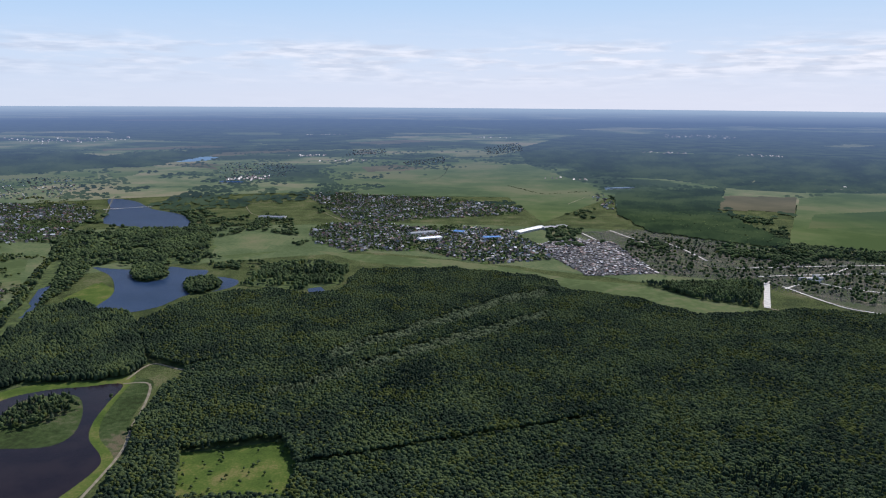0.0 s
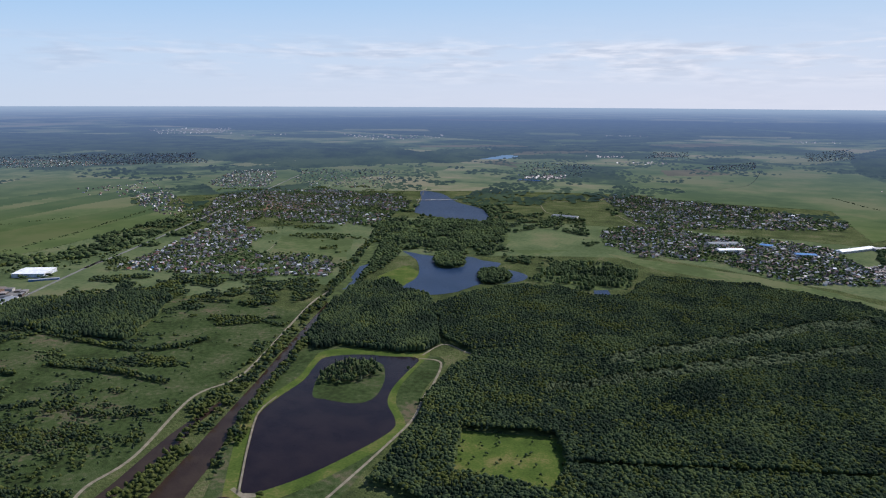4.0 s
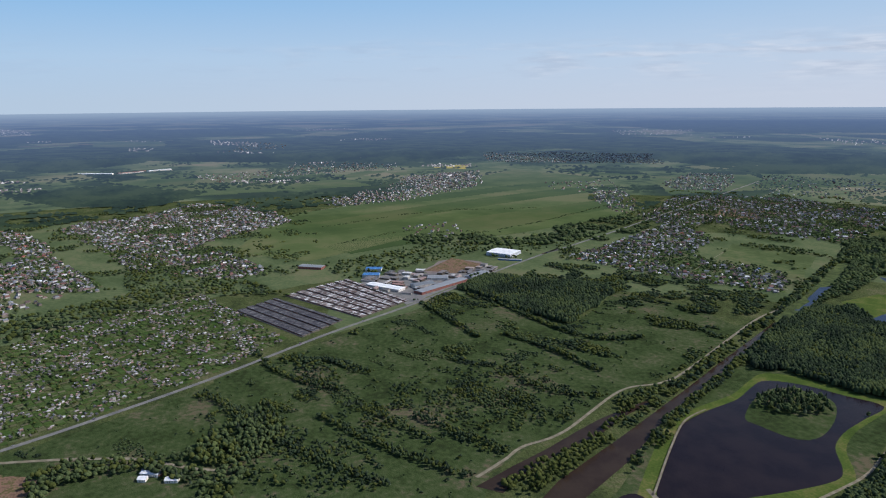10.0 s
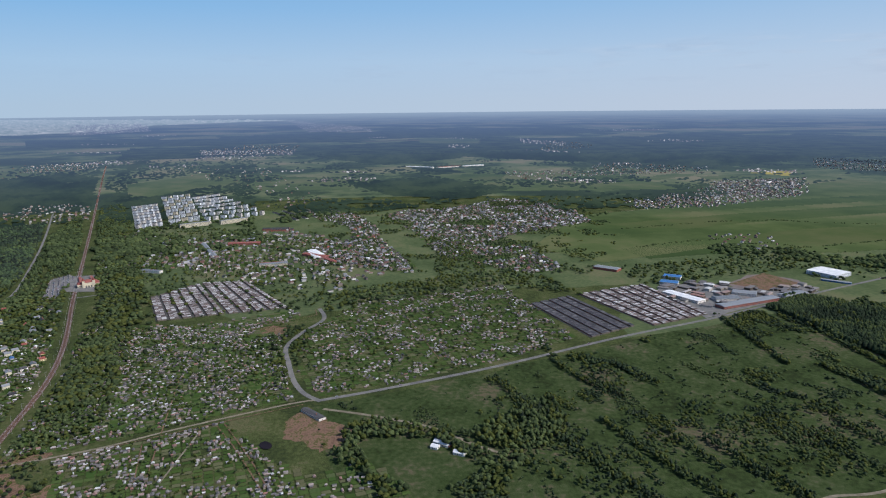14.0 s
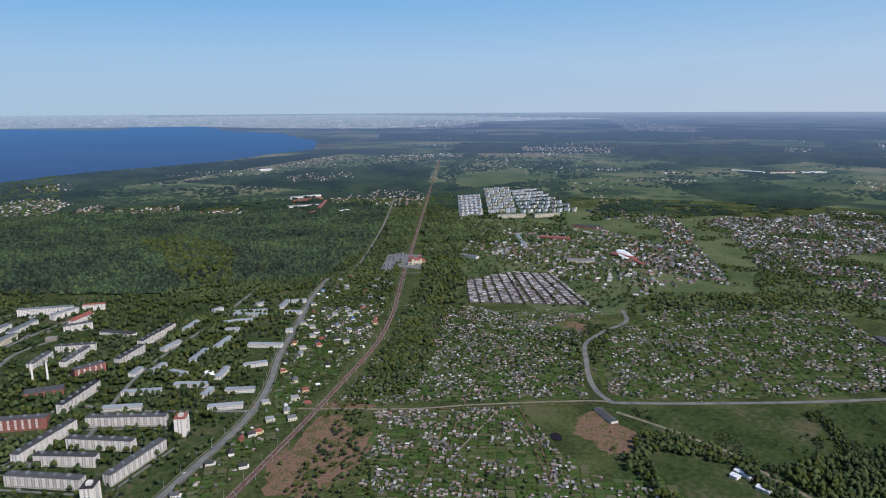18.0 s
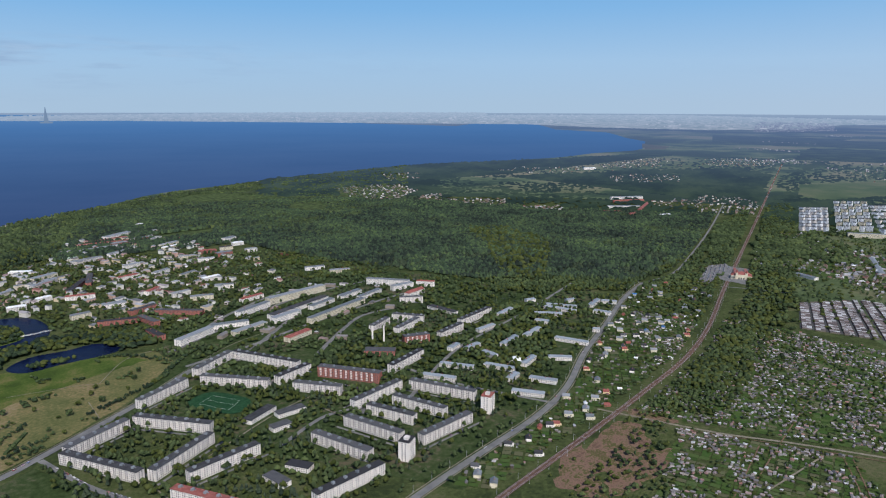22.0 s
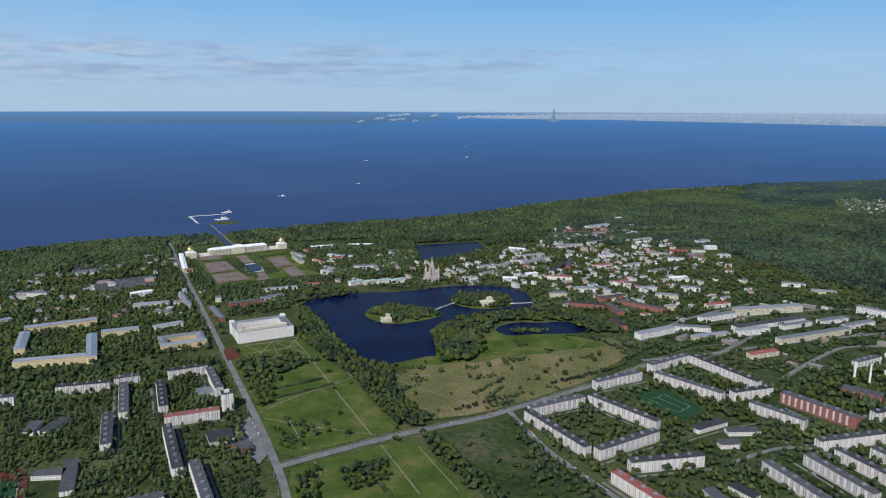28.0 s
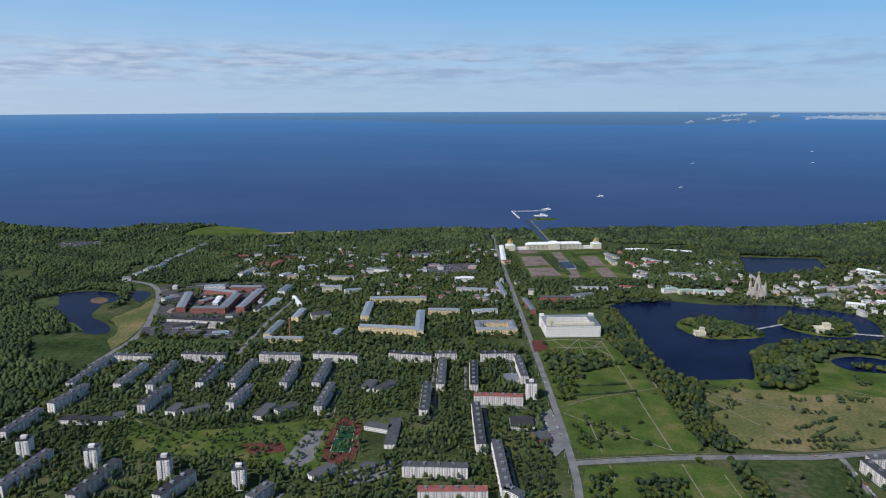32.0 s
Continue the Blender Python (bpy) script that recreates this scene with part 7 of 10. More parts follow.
for q, s, w, wl, rf, lb in (((811, -1279, 793, -1216), 3, 15, "yellow", "paletin", "ochre house with a pale blue roof"),
                            ((948, -1437, 933, -1377), 4, 18, "white", "tinroof", "white office block with a grey roof"),
                            ((899, -1261, 917, -1341), 2, 22, "white", "paletin", "low white hall with a pale roof"),
                            ((772, -1247, 740, -1274), 3, 24, "cream", "bitumen", "wide hall with a dark pitched roof"),
                            ((863, -1452, 819, -1471), 4, 18, "cream", "paletin", "pale house with a light blue roof"),
                            ((800, -1449, 768, -1476), 3, 16, "white", "paletin", "white house with a light blue roof"),
                            ((550, -1559, 475, -1576), 3, 16, "cream", "paletin", "long pale house with a light blue roof"),
                            ((455, -1392, 406, -1421), 3, 15, "white", "paletin", "pale house with a light roof among trees"),
                            ((1123, -1627, 1133, -1683), 3, 14, "brick", "redroof", "red-brick house among trees"),
                            ((1034, -1531, 1026, -1560), 3, 16, "white", "paletin", "white house with a pale roof among trees"),
                            ((1180, -1624, 1156, -1653), 2, 10, "yellow", "redroof", "long low orange house among trees"),
                            ((841, -1315, 892, -1369), 2, 9, "white", "whiteroof", "small white pavilion row"),
                            ((664, -1156, 668, -1191), 2, 12, "cream", "paletin", "small house with a light roof among trees"),
                            ((970, -1551, 967, -1565), 2, 10, "white", "paletin", "small white house among trees")):
    pitched(*q, s, w, wl, rf, lb, 2.4, 4, chimneys=1)
for q, s, w, wl, rf, lb in (((1162, -1237, 1147, -1271), 3, 20, "cream", "tinroof", "pale factory office with a grey roof"),
                            ((1150, -1370, 1105, -1390), 3, 14, "white", "paletin", "long white factory hall with a pale roof"),
                            ((1002, -1085, 972, -1110), 2, 20, "panel", "bitumen", "low dark-roofed factory store"),
                            ((1072, -1259, 1067, -1295), 2, 16, "brick", "tinroof", "low brick factory hall in the yard"),
                            ((1031, -1257, 1057, -1308), 2, 12, "white", "whiteroof", "white shed in the factory yard"),
                            ((872, -1099, 898, -1081), 2, 14, "cool_white", "paletin", "white store beside the garages")):
    pitched(*q, s, w, wl, rf, lb, 2.0, 3, "factory", "factory", "factory wings", 1)
# estate of new blocks beside the railway
def estate(quad, nu, nv, length, storeys, walls, label):
    q = [np.array(p, float) for p in quad]
    for i in range(nv):
        for j in range(nu):
            u, w = (j + 0.5) / nu, (i + 0.5) / nv
            p = (q[0] * (1 - u) + q[1] * u) * (1 - w) + (q[3] * (1 - u) + q[2] * u) * w
            g = (q[1] - q[0]) * (1 - w) + (q[2] - q[3]) * w
            g = g / np.hypot(*g) * length / 2
            c, n = math.cos(0.7 if (i + j) % 2 else -0.85), math.sin(0.7 if (i + j) % 2 else -0.85)
            g = np.array([g[0] * c - g[1] * n, g[0] * n + g[1] * c])
            slab(*(p - g), *(p + g), storeys, 13, walls[(i + j) % len(walls)], "bitumen", label, False, "estate blocks")


estate([(-3238, -1122), (-3328, -1033), (-2703, -827), (-2648, -908)], 5, 8, 19, 7, ("cool_white", "panel", "cool_white"), "new white seven-storey block of an estate")
estate([(-3582, -1094), (-3691, -980), (-2851, -722), (-2741, -814)], 5, 9, 21, 7, ("cool_white", "cream", "cool_white"), "new pale seven-storey block of an estate")
estate([(-3573, -939), (-3698, -845), (-2943, -459), (-2798, -694)], 8, 7, 22, 6, ("cool_white", "panel", "cool_white"), "new white six-storey block of an estate")
for q in ((-2701, -765, -2765, -663), (-2767, -627, -2841, -537)):
    slab(*q, 5, 15, "cream", "tinroof", "long cream five-storey block of an estate", False, "estate blocks")
# works on the plain
for q, wl, rf in (((-2337, -508, -2338, -405), "brick", "redroof"), ((-1999, -352, -2015, -274), "cream", "tinroof"), ((-2610, -438, -2608, -340), "brick", "bitumen"), ((-2137, -236, -2079, -166), "brick", "redroof"), ((-2183, -221, -2099, -184), "white", "whiteroof"),
                  ((-1661, 706, -1639, 743), "panel", "blueroof"), ((-1719, 738, -1695, 776), "panel", "blueroof"), ((-1428, 747, -1482, 908), "brick", "tinroof"), ((-1490, 764, -1491, 824), "panel", "tinroof"),
                  ((-1544, 836, -1516, 882), "white", "tinroof"), ((-1565, 681, -1473, 727), "white", "whiteroof"), ((-1488, 927, -1516, 998), "panel", "tinroof"), ((-1847, 595, -1798, 645), "brick", "tinroof"), ((-5089, 429, -5180, 605), "white", "redroof"),
                  ((-5173, 625, -5224, 782), "white", "whiteroof"), ((-5222, 179, -5100, 397), "panel", "whiteroof"), ((260, 2375, 365, 2491), "panel", "whiteroof"), ((362, 2467, 452, 2518), "panel", "tinroof"), ((-111, 2339, -24, 2385), "panel", "tinroof"),
                  ((137, 2278, 195, 2290), "panel", "blueroof"), ((41, 2388, 78, 2378), "panel", "blueroof"), ((-78, 2241, -4, 2282), "white", "whiteroof"), ((853, 3642, 1017, 3701), "white", "whiteroof"), ((-1224, 3825, -1094, 3806), "panel", "blueroof"), ((-709, 2672, -608, 2663), "white", "tinroof")):
    pitched(*q, 2, 28, wl, rf, "wide works hall with a sheet roof", 2.0, 2, "works_hall", "works", "works halls", 0)
pitched(-1723, 1158, -1652, 1195, 3, 71, "cool_white", "whiteroof", "big white hall with a flat white roof", 1.5, 0, "works_hall", "works", "works halls", 0)
pitched(-1636, 1122, -1588, 1170, 1, 12, "blueroof", "tinroof", "low blue annex of the white hall", 1.0, 0, "works_hall", "works", "works halls", 0)
for i in range(6):
    slab(*(np.array([-3048, -461, -2821, -334]) + np.tile((np.array([-3161, -335]) - np.array([-3048, -461])) * i / 3.5, 2)), 1, 12, "panel", "bitumen", "long low store shed", False, "store sheds")

sheet("works_yard", ragged([(-1580, 654), (-1639, 711), (-1651, 834), (-1601, 842), (-1595, 1052), (-1543, 1058), (-1433, 829), (-1374, 716), (-1362, 683), (-1469, 692)], 20, 4, 7), "asphalt", label="grey paved yard of the works along the road", category="yard")
settlement("works_sheds", [(-1623, 644), (-1408, 709), (-1535, 1050), (-1619, 1059), (-1626, 880), (-1670, 805)], 25, 105, (24, 13, 5, 1.2), 38, "shed_roof", "shed_wall", "cluttered works sheds along the road", "sheds", 0.7)
settlement("works_sheds", [(-568, -1355), (-715, -1426), (-953, -1476), (-1158, -1428), (-1032, -1188), (-779, -1059), (-644, -1137), (-552, -1231)], 48, 106, (22, 12, 6, 1.5), 30, "shed_roof", "house_wall", "low sheds between the works", "sheds", 0.35)
# garage yards
garage_rows([(-1513, 336), (-1567, 442), (-1329, 514), (-1268, 404)], 9, 11, "garage_roof", label="long dark-roofed garage row")
garage_rows([(-1582, 467), (-1651, 655), (-1387, 699), (-1324, 553)], 13, 8, "garage_red", label="garage row with rusty and pale roofs")
garage_rows([(-1678, -560), (-1808, -476), (-1524, -352), (-1487, -488)], 11, 8, "garage_red", label="garage row with rusty and pale roofs")
garage_rows([(-1813, -471), (-1819, -358), (-1554, -215), (-1523, -346)], 9, 8, "garage_red", label="garage row with rusty and pale roofs")
sheet("yard", [(284, 2164), (434, 2300), (559, 2228), (581, 1811), (385, 1781)], "dark_asphalt", label="trodden lanes between garden sheds", category="yard")

# ---------------------------------------------------------------- villages and allotments
GARDENS = dict(size=(4.0, 3.0, 2.1, 1.0), roof="shed_roof", wall="shed_wall", category="garden sheds", label="allotment sheds and greenhouses with mixed roofs", spin=0.1)
settlement("allotment_sheds", [(-1336, -176), (-1438, -125), (-1570, -58), (-1690, 304), (-1275, 377), (-1166, 208), (-1082, 6), (-1048, -99), (-1112, -143)], 7.5, 61, turn=15, fill=0.85, clump=0.42, plots=9, **GARDENS)
settlement("allotment_sheds", [(-1387, -763), (-1461, -602), (-1459, -478), (-1361, -194), (-1252, -183), (-1035, -141), (-962, -311), (-920, -400), (-882, -510)], 7.5, 62, turn=15, fill=0.85, clump=0.42, plots=9, **GARDENS)
settlement("allotment_sheds", [(-877, -435), (-971, -232), (-864, -163), (-804, -126), (-717, -89), (-640, -350), (-772, -393)], 6.6, 63, turn=15, fill=0.95, clump=0.42, plots=9, **GARDENS)
settlement("allotment_sheds", [(-1416, -578), (-1448, -481), (-1449, -316), (-1358, -206), (-1046, -148), (-938, -362), (-967, -432)], 7.5, 64, turn=15, fill=0.85, clump=0.42, plots=9, **GARDENS)
settlement("allotment_sheds", [(-844, -148), (-801, -90), (-832, -30), (-779, 18), (-747, 30), (-707, -103)], 9, 65, turn=15, fill=0.7, clump=0.42, plots=9, **GARDENS)
settlement("allotment_sheds", [(-1400, -544), (-1464, -351), (-1538, -203), (-1470, -169), (-1431, -219), (-1395, -285), (-1284, -274), (-1232, -456)], 7.5, 66, turn=15, fill=0.8, clump=0.42, plots=9, **GARDENS)
HOUSES = dict(category="village houses", label="village houses with mixed dark and red roofs")
VILLAGES = ([(-1550, 1306), (-1595, 1435), (-1621, 1538), (-1716, 1769), (-1798, 1990), (-1577, 1953), (-1476, 1853), (-1439, 1726), (-1255, 1568), (-1207, 1683), (-1086, 1671), (-978, 1487), (-1168, 1391)],
            [(-1945, 1986), (-2108, 2293), (-2339, 2605), (-2211, 2801), (-1992, 2996), (-1605, 2981), (-1394, 2796), (-1325, 2578), (-1250, 2186), (-1510, 2117), (-1721, 2169), (-1756, 1969)],
            [(-622, 3237), (-596, 3467), (-331, 3344), (51, 3250), (355, 2944), (309, 2793), (128, 2729), (-52, 2664), (-269, 2561), (-390, 2676)],
            [(-473, 2427), (-434, 2552), (-229, 2575), (-85, 2485), (47, 2532), (240, 2432), (341, 2076), (312, 1966), (128, 1902), (-66, 2083), (-280, 2066), (-418, 2198)],
            [(-2872, 21), (-3012, 99), (-3019, 276), (-3334, 592), (-3065, 823), (-2608, 824), (-2513, 671), (-2351, 429), (-2074, 479), (-1852, 506), (-1802, 413), (-1930, 270), (-2068, 179), (-2448, 127)],
            [(-3047, -320), (-3065, -213), (-2900, -88), (-2635, -20), (-2309, 4), (-1959, 94), (-1849, 87), (-2032, -223), (-2251, -228), (-2359, -96), (-2627, -119), (-2853, -257)])
for i, (pg, gap, row, turn, ht) in enumerate(zip(VILLAGES, (15, 17, 17, 15, 14, 14), (42, 46, 44, 38, 34, 34), (40, 40, 15, 20, 12, 8), (6, 6, 6.5, 7, 6, 6.5))):
    settlement("village_houses", pg, gap, 710 + i, (9, 7.2, 3.8, 2.8), rows=row, plots=15, turn=turn, fill=0.76, **HOUSES)
    wood("village_trees", pg, 9, ht * 1.1, 6.6, 0.12, 720 + i, "garden trees between the village houses", floor=False, fill=0.5, fresh=0.12)
for pg, gap, sd, fl in FAR_VILLAGES:
    settlement("village_houses", pg, gap, sd, (9, 7, 3.8, 2.6), turn=25, fill=fl, **HOUSES)
    px, py = scatter(pg, 22, sd + 50, fill=0.3)
    far = np.hypot(px, py) > 2700
    trees("village_trees", px[~far], py[~far], "broad", "leaf", 7, 8, 1, sd, "garden trees of a distant village")
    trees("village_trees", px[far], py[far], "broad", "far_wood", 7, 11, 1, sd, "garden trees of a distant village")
sheet("field", [(-1961, 2498), (-1805, 2572), (-1690, 2352), (-1846, 2295)], "bare", label="dark ploughed plot inside the village", category="field")
sheet("field", [(-1427, 1881), (-1219, 1954), (-1038, 1659), (-1107, 1606), (-1261, 1581)], "field", label="bright green field beside the village", category="field")
settlement("village_houses", [(-3920, 1990), (-3713, 2387), (-3157, 1992), (-2913, 1139), (-3138, 1232)], 34, 75, rows=60, turn=20, **HOUSES)
settlement("village_houses", [(-3128, 2456), (-3006, 2892), (-2436, 2377), (-2903, 2312)], 34, 76, turn=20, fill=0.5, **HOUSES)
settlement("village_houses", [(-5423, 3505), (-4246, 4503), (-3579, 3916), (-4482, 2981)], 30, 77, fill=0.5, turn=20, **HOUSES)
settlement("village_houses", [(-3176, 1133), (-3254, 1643), (-3698, 2404), (-3217, 2097), (-2889, 1434), (-2929, 1099)], 26, 80, turn=30, **HOUSES)
settlement("village_houses", [(-4702, 781), (-4733, 2071), (-4412, 1932), (-4167, 902)], 32, 81, turn=30, fill=0.5, **HOUSES)
settlement("village_houses", [(-2288, 1118), (-2268, 1329), (-2013, 1263), (-1980, 1027)], 30, 82, turn=30, fill=0.6, **HOUSES)
settlement("village_houses", [(-850, 6450), (-553, 6636), (-438, 5816), (-793, 5664)], 34, 84, fill=0.5, turn=10, **HOUSES)
settlement("village_houses", [(-3497, -2647), (-5362, -3180), (-6438, -2648), (-5179, -2081), (-4419, -2527), (-3354, -2219)], 80, 88, turn=10, fill=0.3, **HOUSES)
settlement("village_houses", [(-194, -1942), (-633, -2277), (-1013, -2104), (-984, -1795), (-772, -1525), (-594, -1492), (-396, -1607), (-190, -1752)], 36, 89, turn=30, fill=0.35, **HOUSES)
settlement("village_houses", [(1403, -1725), (1150, -1907), (840, -1554), (815, -1342), (1034, -1485), (1185, -1496)], 34, 90, turn=20, fill=0.45, **HOUSES)
settlement("village_houses", [(-2502, -991), (-2699, -954), (-1996, -284), (-1841, -307), (-2014, -626), (-1993, -801)], 24, 91, rows=52, plots=22, turn=10, fill=0.5, **HOUSES)
settlement("village_houses", [(-5799, -1870), (-5472, -880), (-3652, -354), (-3718, -582)], 50, 92, turn=10, fill=0.35, **HOUSES)
for q, g, sd, fl in (([(-21222, -8805), (-21749, -6871), (-14547, -4514), (-12723, -5303)], 55, 93, 0.7), ([(-25344, -3203), (-14837, -112), (-12591, -98), (-12914, -1269)], 60, 94, 0.45), ([(-7647, -1869), (-7638, -877), (-6626, -814), (-6874, -1095), (-6944, -1701)], 45, 95, 0.5), ([(-9242, 1880), (-8149, 2244), (-7463, 1995), (-8225, 1697)], 45, 96, 0.35), ([(-8385, 7863), (-7651, 8945), (-6344, 7415), (-7111, 6875)], 60, 97, 0.3), ([(-5005, 7949), (-4231, 8057), (-3783, 8508), (-3381, 7595), (-4030, 6920)], 55, 98, 0.2), ([(3152, 10165), (3998, 9638), (3631, 8746), (2927, 9189)], 60, 99, 0.15)):
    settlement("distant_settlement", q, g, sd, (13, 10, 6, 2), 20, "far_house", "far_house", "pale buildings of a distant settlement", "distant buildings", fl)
# the far city along the bay
CITY_A = [(-11355, -31550), (-20281, -29424), (-26502, -25431), (-34762, -18385), (-28663, -8759), (-25039, -2790), (-19579, -5979), (-15013, -5364), (-13288, -6494), (-12957, -8530), (-13858, -11458), (-11619, -14784), (-7499, -20900)]
CITY_B = [(-3004, -28075), (-9131, -33717), (-25034, -40788), (-36598, -34067), (-20330, -18877), (-13116, -18613), (-5935, -21892), (-3665, -23541)]
# city sheets emit their hazed colour
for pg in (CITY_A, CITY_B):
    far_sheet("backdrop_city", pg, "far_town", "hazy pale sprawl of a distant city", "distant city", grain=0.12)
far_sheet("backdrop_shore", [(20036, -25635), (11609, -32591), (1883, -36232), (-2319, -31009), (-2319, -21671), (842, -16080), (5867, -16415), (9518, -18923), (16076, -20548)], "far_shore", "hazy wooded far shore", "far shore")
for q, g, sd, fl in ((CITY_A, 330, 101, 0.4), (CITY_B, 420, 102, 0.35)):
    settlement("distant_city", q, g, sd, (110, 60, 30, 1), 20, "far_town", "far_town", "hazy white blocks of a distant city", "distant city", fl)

for i, pg in enumerate(([(47, -23359), (-355, -27007), (-326, -24052), (21, -21818)],
                       [(-478, -29375), (-1723, -37421), (-1393, -30414), (-468, -26962)],
                       [(-354, -20960), (-990, -23775), (-888, -21422), (-354, -19695)],
                       [(-757, -19514), (-1321, -21234), (-1210, -19310), (-734, -18398)],
                       [(-1955, -27543), (-3032, -34917), (-2514, -28604), (-1828, -25346)],
                       [(489, -18956), (330, -21952), (286, -19407), (466, -17948)],
                       [(-2646, -24013), (-3905, -28077), (-3463, -24686), (-2483, -22288)])):
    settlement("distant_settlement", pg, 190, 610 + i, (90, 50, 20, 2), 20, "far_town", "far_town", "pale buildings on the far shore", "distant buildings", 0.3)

# the old town between its larger houses
TOWN = dict(roof="town_roof", wall="town_wall", category="town houses", label="small pale old town houses with grey and red metal roofs")
settlement("town_houses", [(-115, -1926), (-358, -2045), (-628, -2456), (-941, -2558), (-984, -2130), (-694, -1851), (-630, -1534), (-420, -1441), (-404, -1665), (-240, -1620)], 31, 401, (17, 11, 8, 2.4), 25, fill=0.38, **TOWN)
settlement("town_houses", [(1318, -1670), (1150, -1907), (569, -2113), (348, -1614), (448, -1474), (814, -1446), (1023, -1371)], 36, 402, (18, 12, 8, 2.4), 22, fill=0.35, **TOWN)
settlement("town_houses", [(209, -1960), (-90, -2176), (-176, -1929), (-130, -1739), (103, -1758)], 34, 403, (17, 11, 8, 2.4), 20, fill=0.45, **TOWN)
settlement("town_houses", [(-451, -1838), (-849, -2117), (-1019, -1862), (-906, -1565), (-648, -1400), (-549, -1408), (-451, -1602)], 33, 404, (17, 11, 8, 2.4), 20, fill=0.35, **TOWN)
settlement("garden_sheds", [(284, 2164), (434, 2300), (559, 2228), (581, 1811), (385, 1781)], 9.5, 405, (6.5, 5, 3, 1.2), 18, "shed_roof", "shed_wall", "tightly packed sheds with dark and white roofs", "sheds", 0.8)

def hamlets(count, az0, az1, seed):
    """Scattered small settlements of the far plain."""
    rng = np.random.default_rng(seed)
    for i in range(count):
        a, R = radians(rng.uniform(az0, az1)), 1 / rng.uniform(1 / 13000, 1 / 4200)
        c = np.array([-math.sin(a) * R, math.cos(a) * R])
        if any(inside(np.array([c[0]]), np.array([c[1]]), w)[0] for w in WATERS):
            continue
        t, L, W = a + rng.normal(0, 0.4), R * rng.uniform(0.03, 0.11), R * rng.uniform(0.015, 0.06)
        u, v = np.array([math.cos(t), math.sin(t)]), np.array([-math.sin(t), math.cos(t)])
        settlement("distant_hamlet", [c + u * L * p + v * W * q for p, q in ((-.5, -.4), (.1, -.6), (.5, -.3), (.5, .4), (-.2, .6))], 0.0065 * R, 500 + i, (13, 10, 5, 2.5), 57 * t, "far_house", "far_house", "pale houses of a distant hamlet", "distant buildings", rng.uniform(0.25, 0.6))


hamlets(34, -34, 116, 23)

# houses and yards south of the station
settlement("village_houses", [(-2451, -675), (-2589, -322), (-2291, -65), (-1888, 22), (-1666, -106), (-1815, -379), (-2047, -618)], 22, 406, (10, 8, 4.2, 2.8), 20, fill=0.5, **HOUSES)
for q, wl, rf, lb in (((-2391, -480, -2414, -421), "brick", "tinroof", "low brick works building"), ((-2005, -354, -2017, -280), "cream", "redroof", "long pale store with a faded roof"), ((-2138, -227, -2066, -186), "white", "whiteroof", "white works hall with a pale roof"),
                      ((-2090, -183, -2005, -137), "brick", "redroof", "red-brick works hall with a rusty roof"), ((-2373, -801, -2369, -778), "white", "tinroof", "small white house among trees"), ((-2382, -730, -2369, -706), "white", "tinroof", "small white house among trees"),
                      ((-1972, -670, -1950, -613), "white", "tinroof", "low pale shed beside the railway"), ((-2347, -592, -2136, -508), "panel", "tinroof", "long grey shed with a metal roof"), ((-2581, -403, -2581, -321), "brick", "bitumen", "long brick block with a dark roof")):
    pitched(*q, 2, 14, wl, rf, lb, 2.2, 3)

# ---------------------------------------------------------------- trees among the houses
sheet("yard", ragged(WORKS_YARD, 20, 5, 3), "meadow", label="grass between the works", category="lawn")
for ln in ([(-477, -1235), (-624, -1305), (-841, -1395), (-1056, -1415), (-1178, -1343)], [(-469, -1145), (-615, -1170), (-781, -1210), (-997, -1249), (-1102, -1257)], [(-548, -1109), (-647, -1185), (-768, -1277)], [(-667, -1037), (-773, -1115), (-876, -1177), (-972, -1176)], [(-527, -1275), (-660, -1378), (-862, -1481)]):
    road("works_drive", ln, 9, "asphalt", "grey drive between the works", "drive", keep=2)
wood("town_trees", WORKS_YARD, 9, 10, 7.5, 0.05, 177, "trees between the works", floor=False, fill=0.75, patch=0.55, patch_size=45, fresh=0.15)
settlement("works_sheds", FACTORY_YARD, 34, 181, (17, 10, 5, 1.5), 22, "shed_roof", "town_wall", "low factory sheds and stores", "sheds", 0.3)
sheet("yard", FACTORY_YARD, "dark_asphalt", label="grey paved yards of the factory", category="yard")
wood("yard_trees", FACTORY_YARD, 8, 8, 6.5, 0, 188, "trees at the edges of the factory yard", floor=False, patch=0.2, patch_size=40, fresh=0.3)
sheet("lawn", POND_LAWN, "meadow", label="green grass between pond and road", category="lawn")
sheet("lawn", ragged([(1068, -980), (1088, -1021), (1125, -1060), (1175, -1095), (1184, -1147), (1184, -1186), (1211, -1258), (1174, -1226), (1122, -1153), (1067, -1063), (1036, -996), (1021, -944)], 15, 4, 5), "dry", label="yellow-green grass beside the road", category="lawn")
road("road", POND_ROAD, 13, label="curved two-lane asphalt road past the pond")
road("road", [(1245, -1309), (1210, -1369), (1127, -1434)], 8, label="asphalt street before the factory")
for pg in PARK_LOTS:
    sheet("parking", pg, "dark_asphalt", label="asphalt car park among trees", category="parking")
sheet("works_yard", ragged(WORKS_BARE, 25, 4, 6), "pinkground", label="wide pinkish bare yard of the works", category="yard")
wood("park_trees", [(130, -2158), (156, -2276), (-618, -2487), (-562, -2246), (-357, -2200), (-338, -2287), (-108, -2237), (-98, -2113), (-73, -2126)], 8.5, 12, 9, 0.05, 189, "park trees behind the rectangular pond", floor=False, fill=0.85, mat="birch", fresh=0.2)
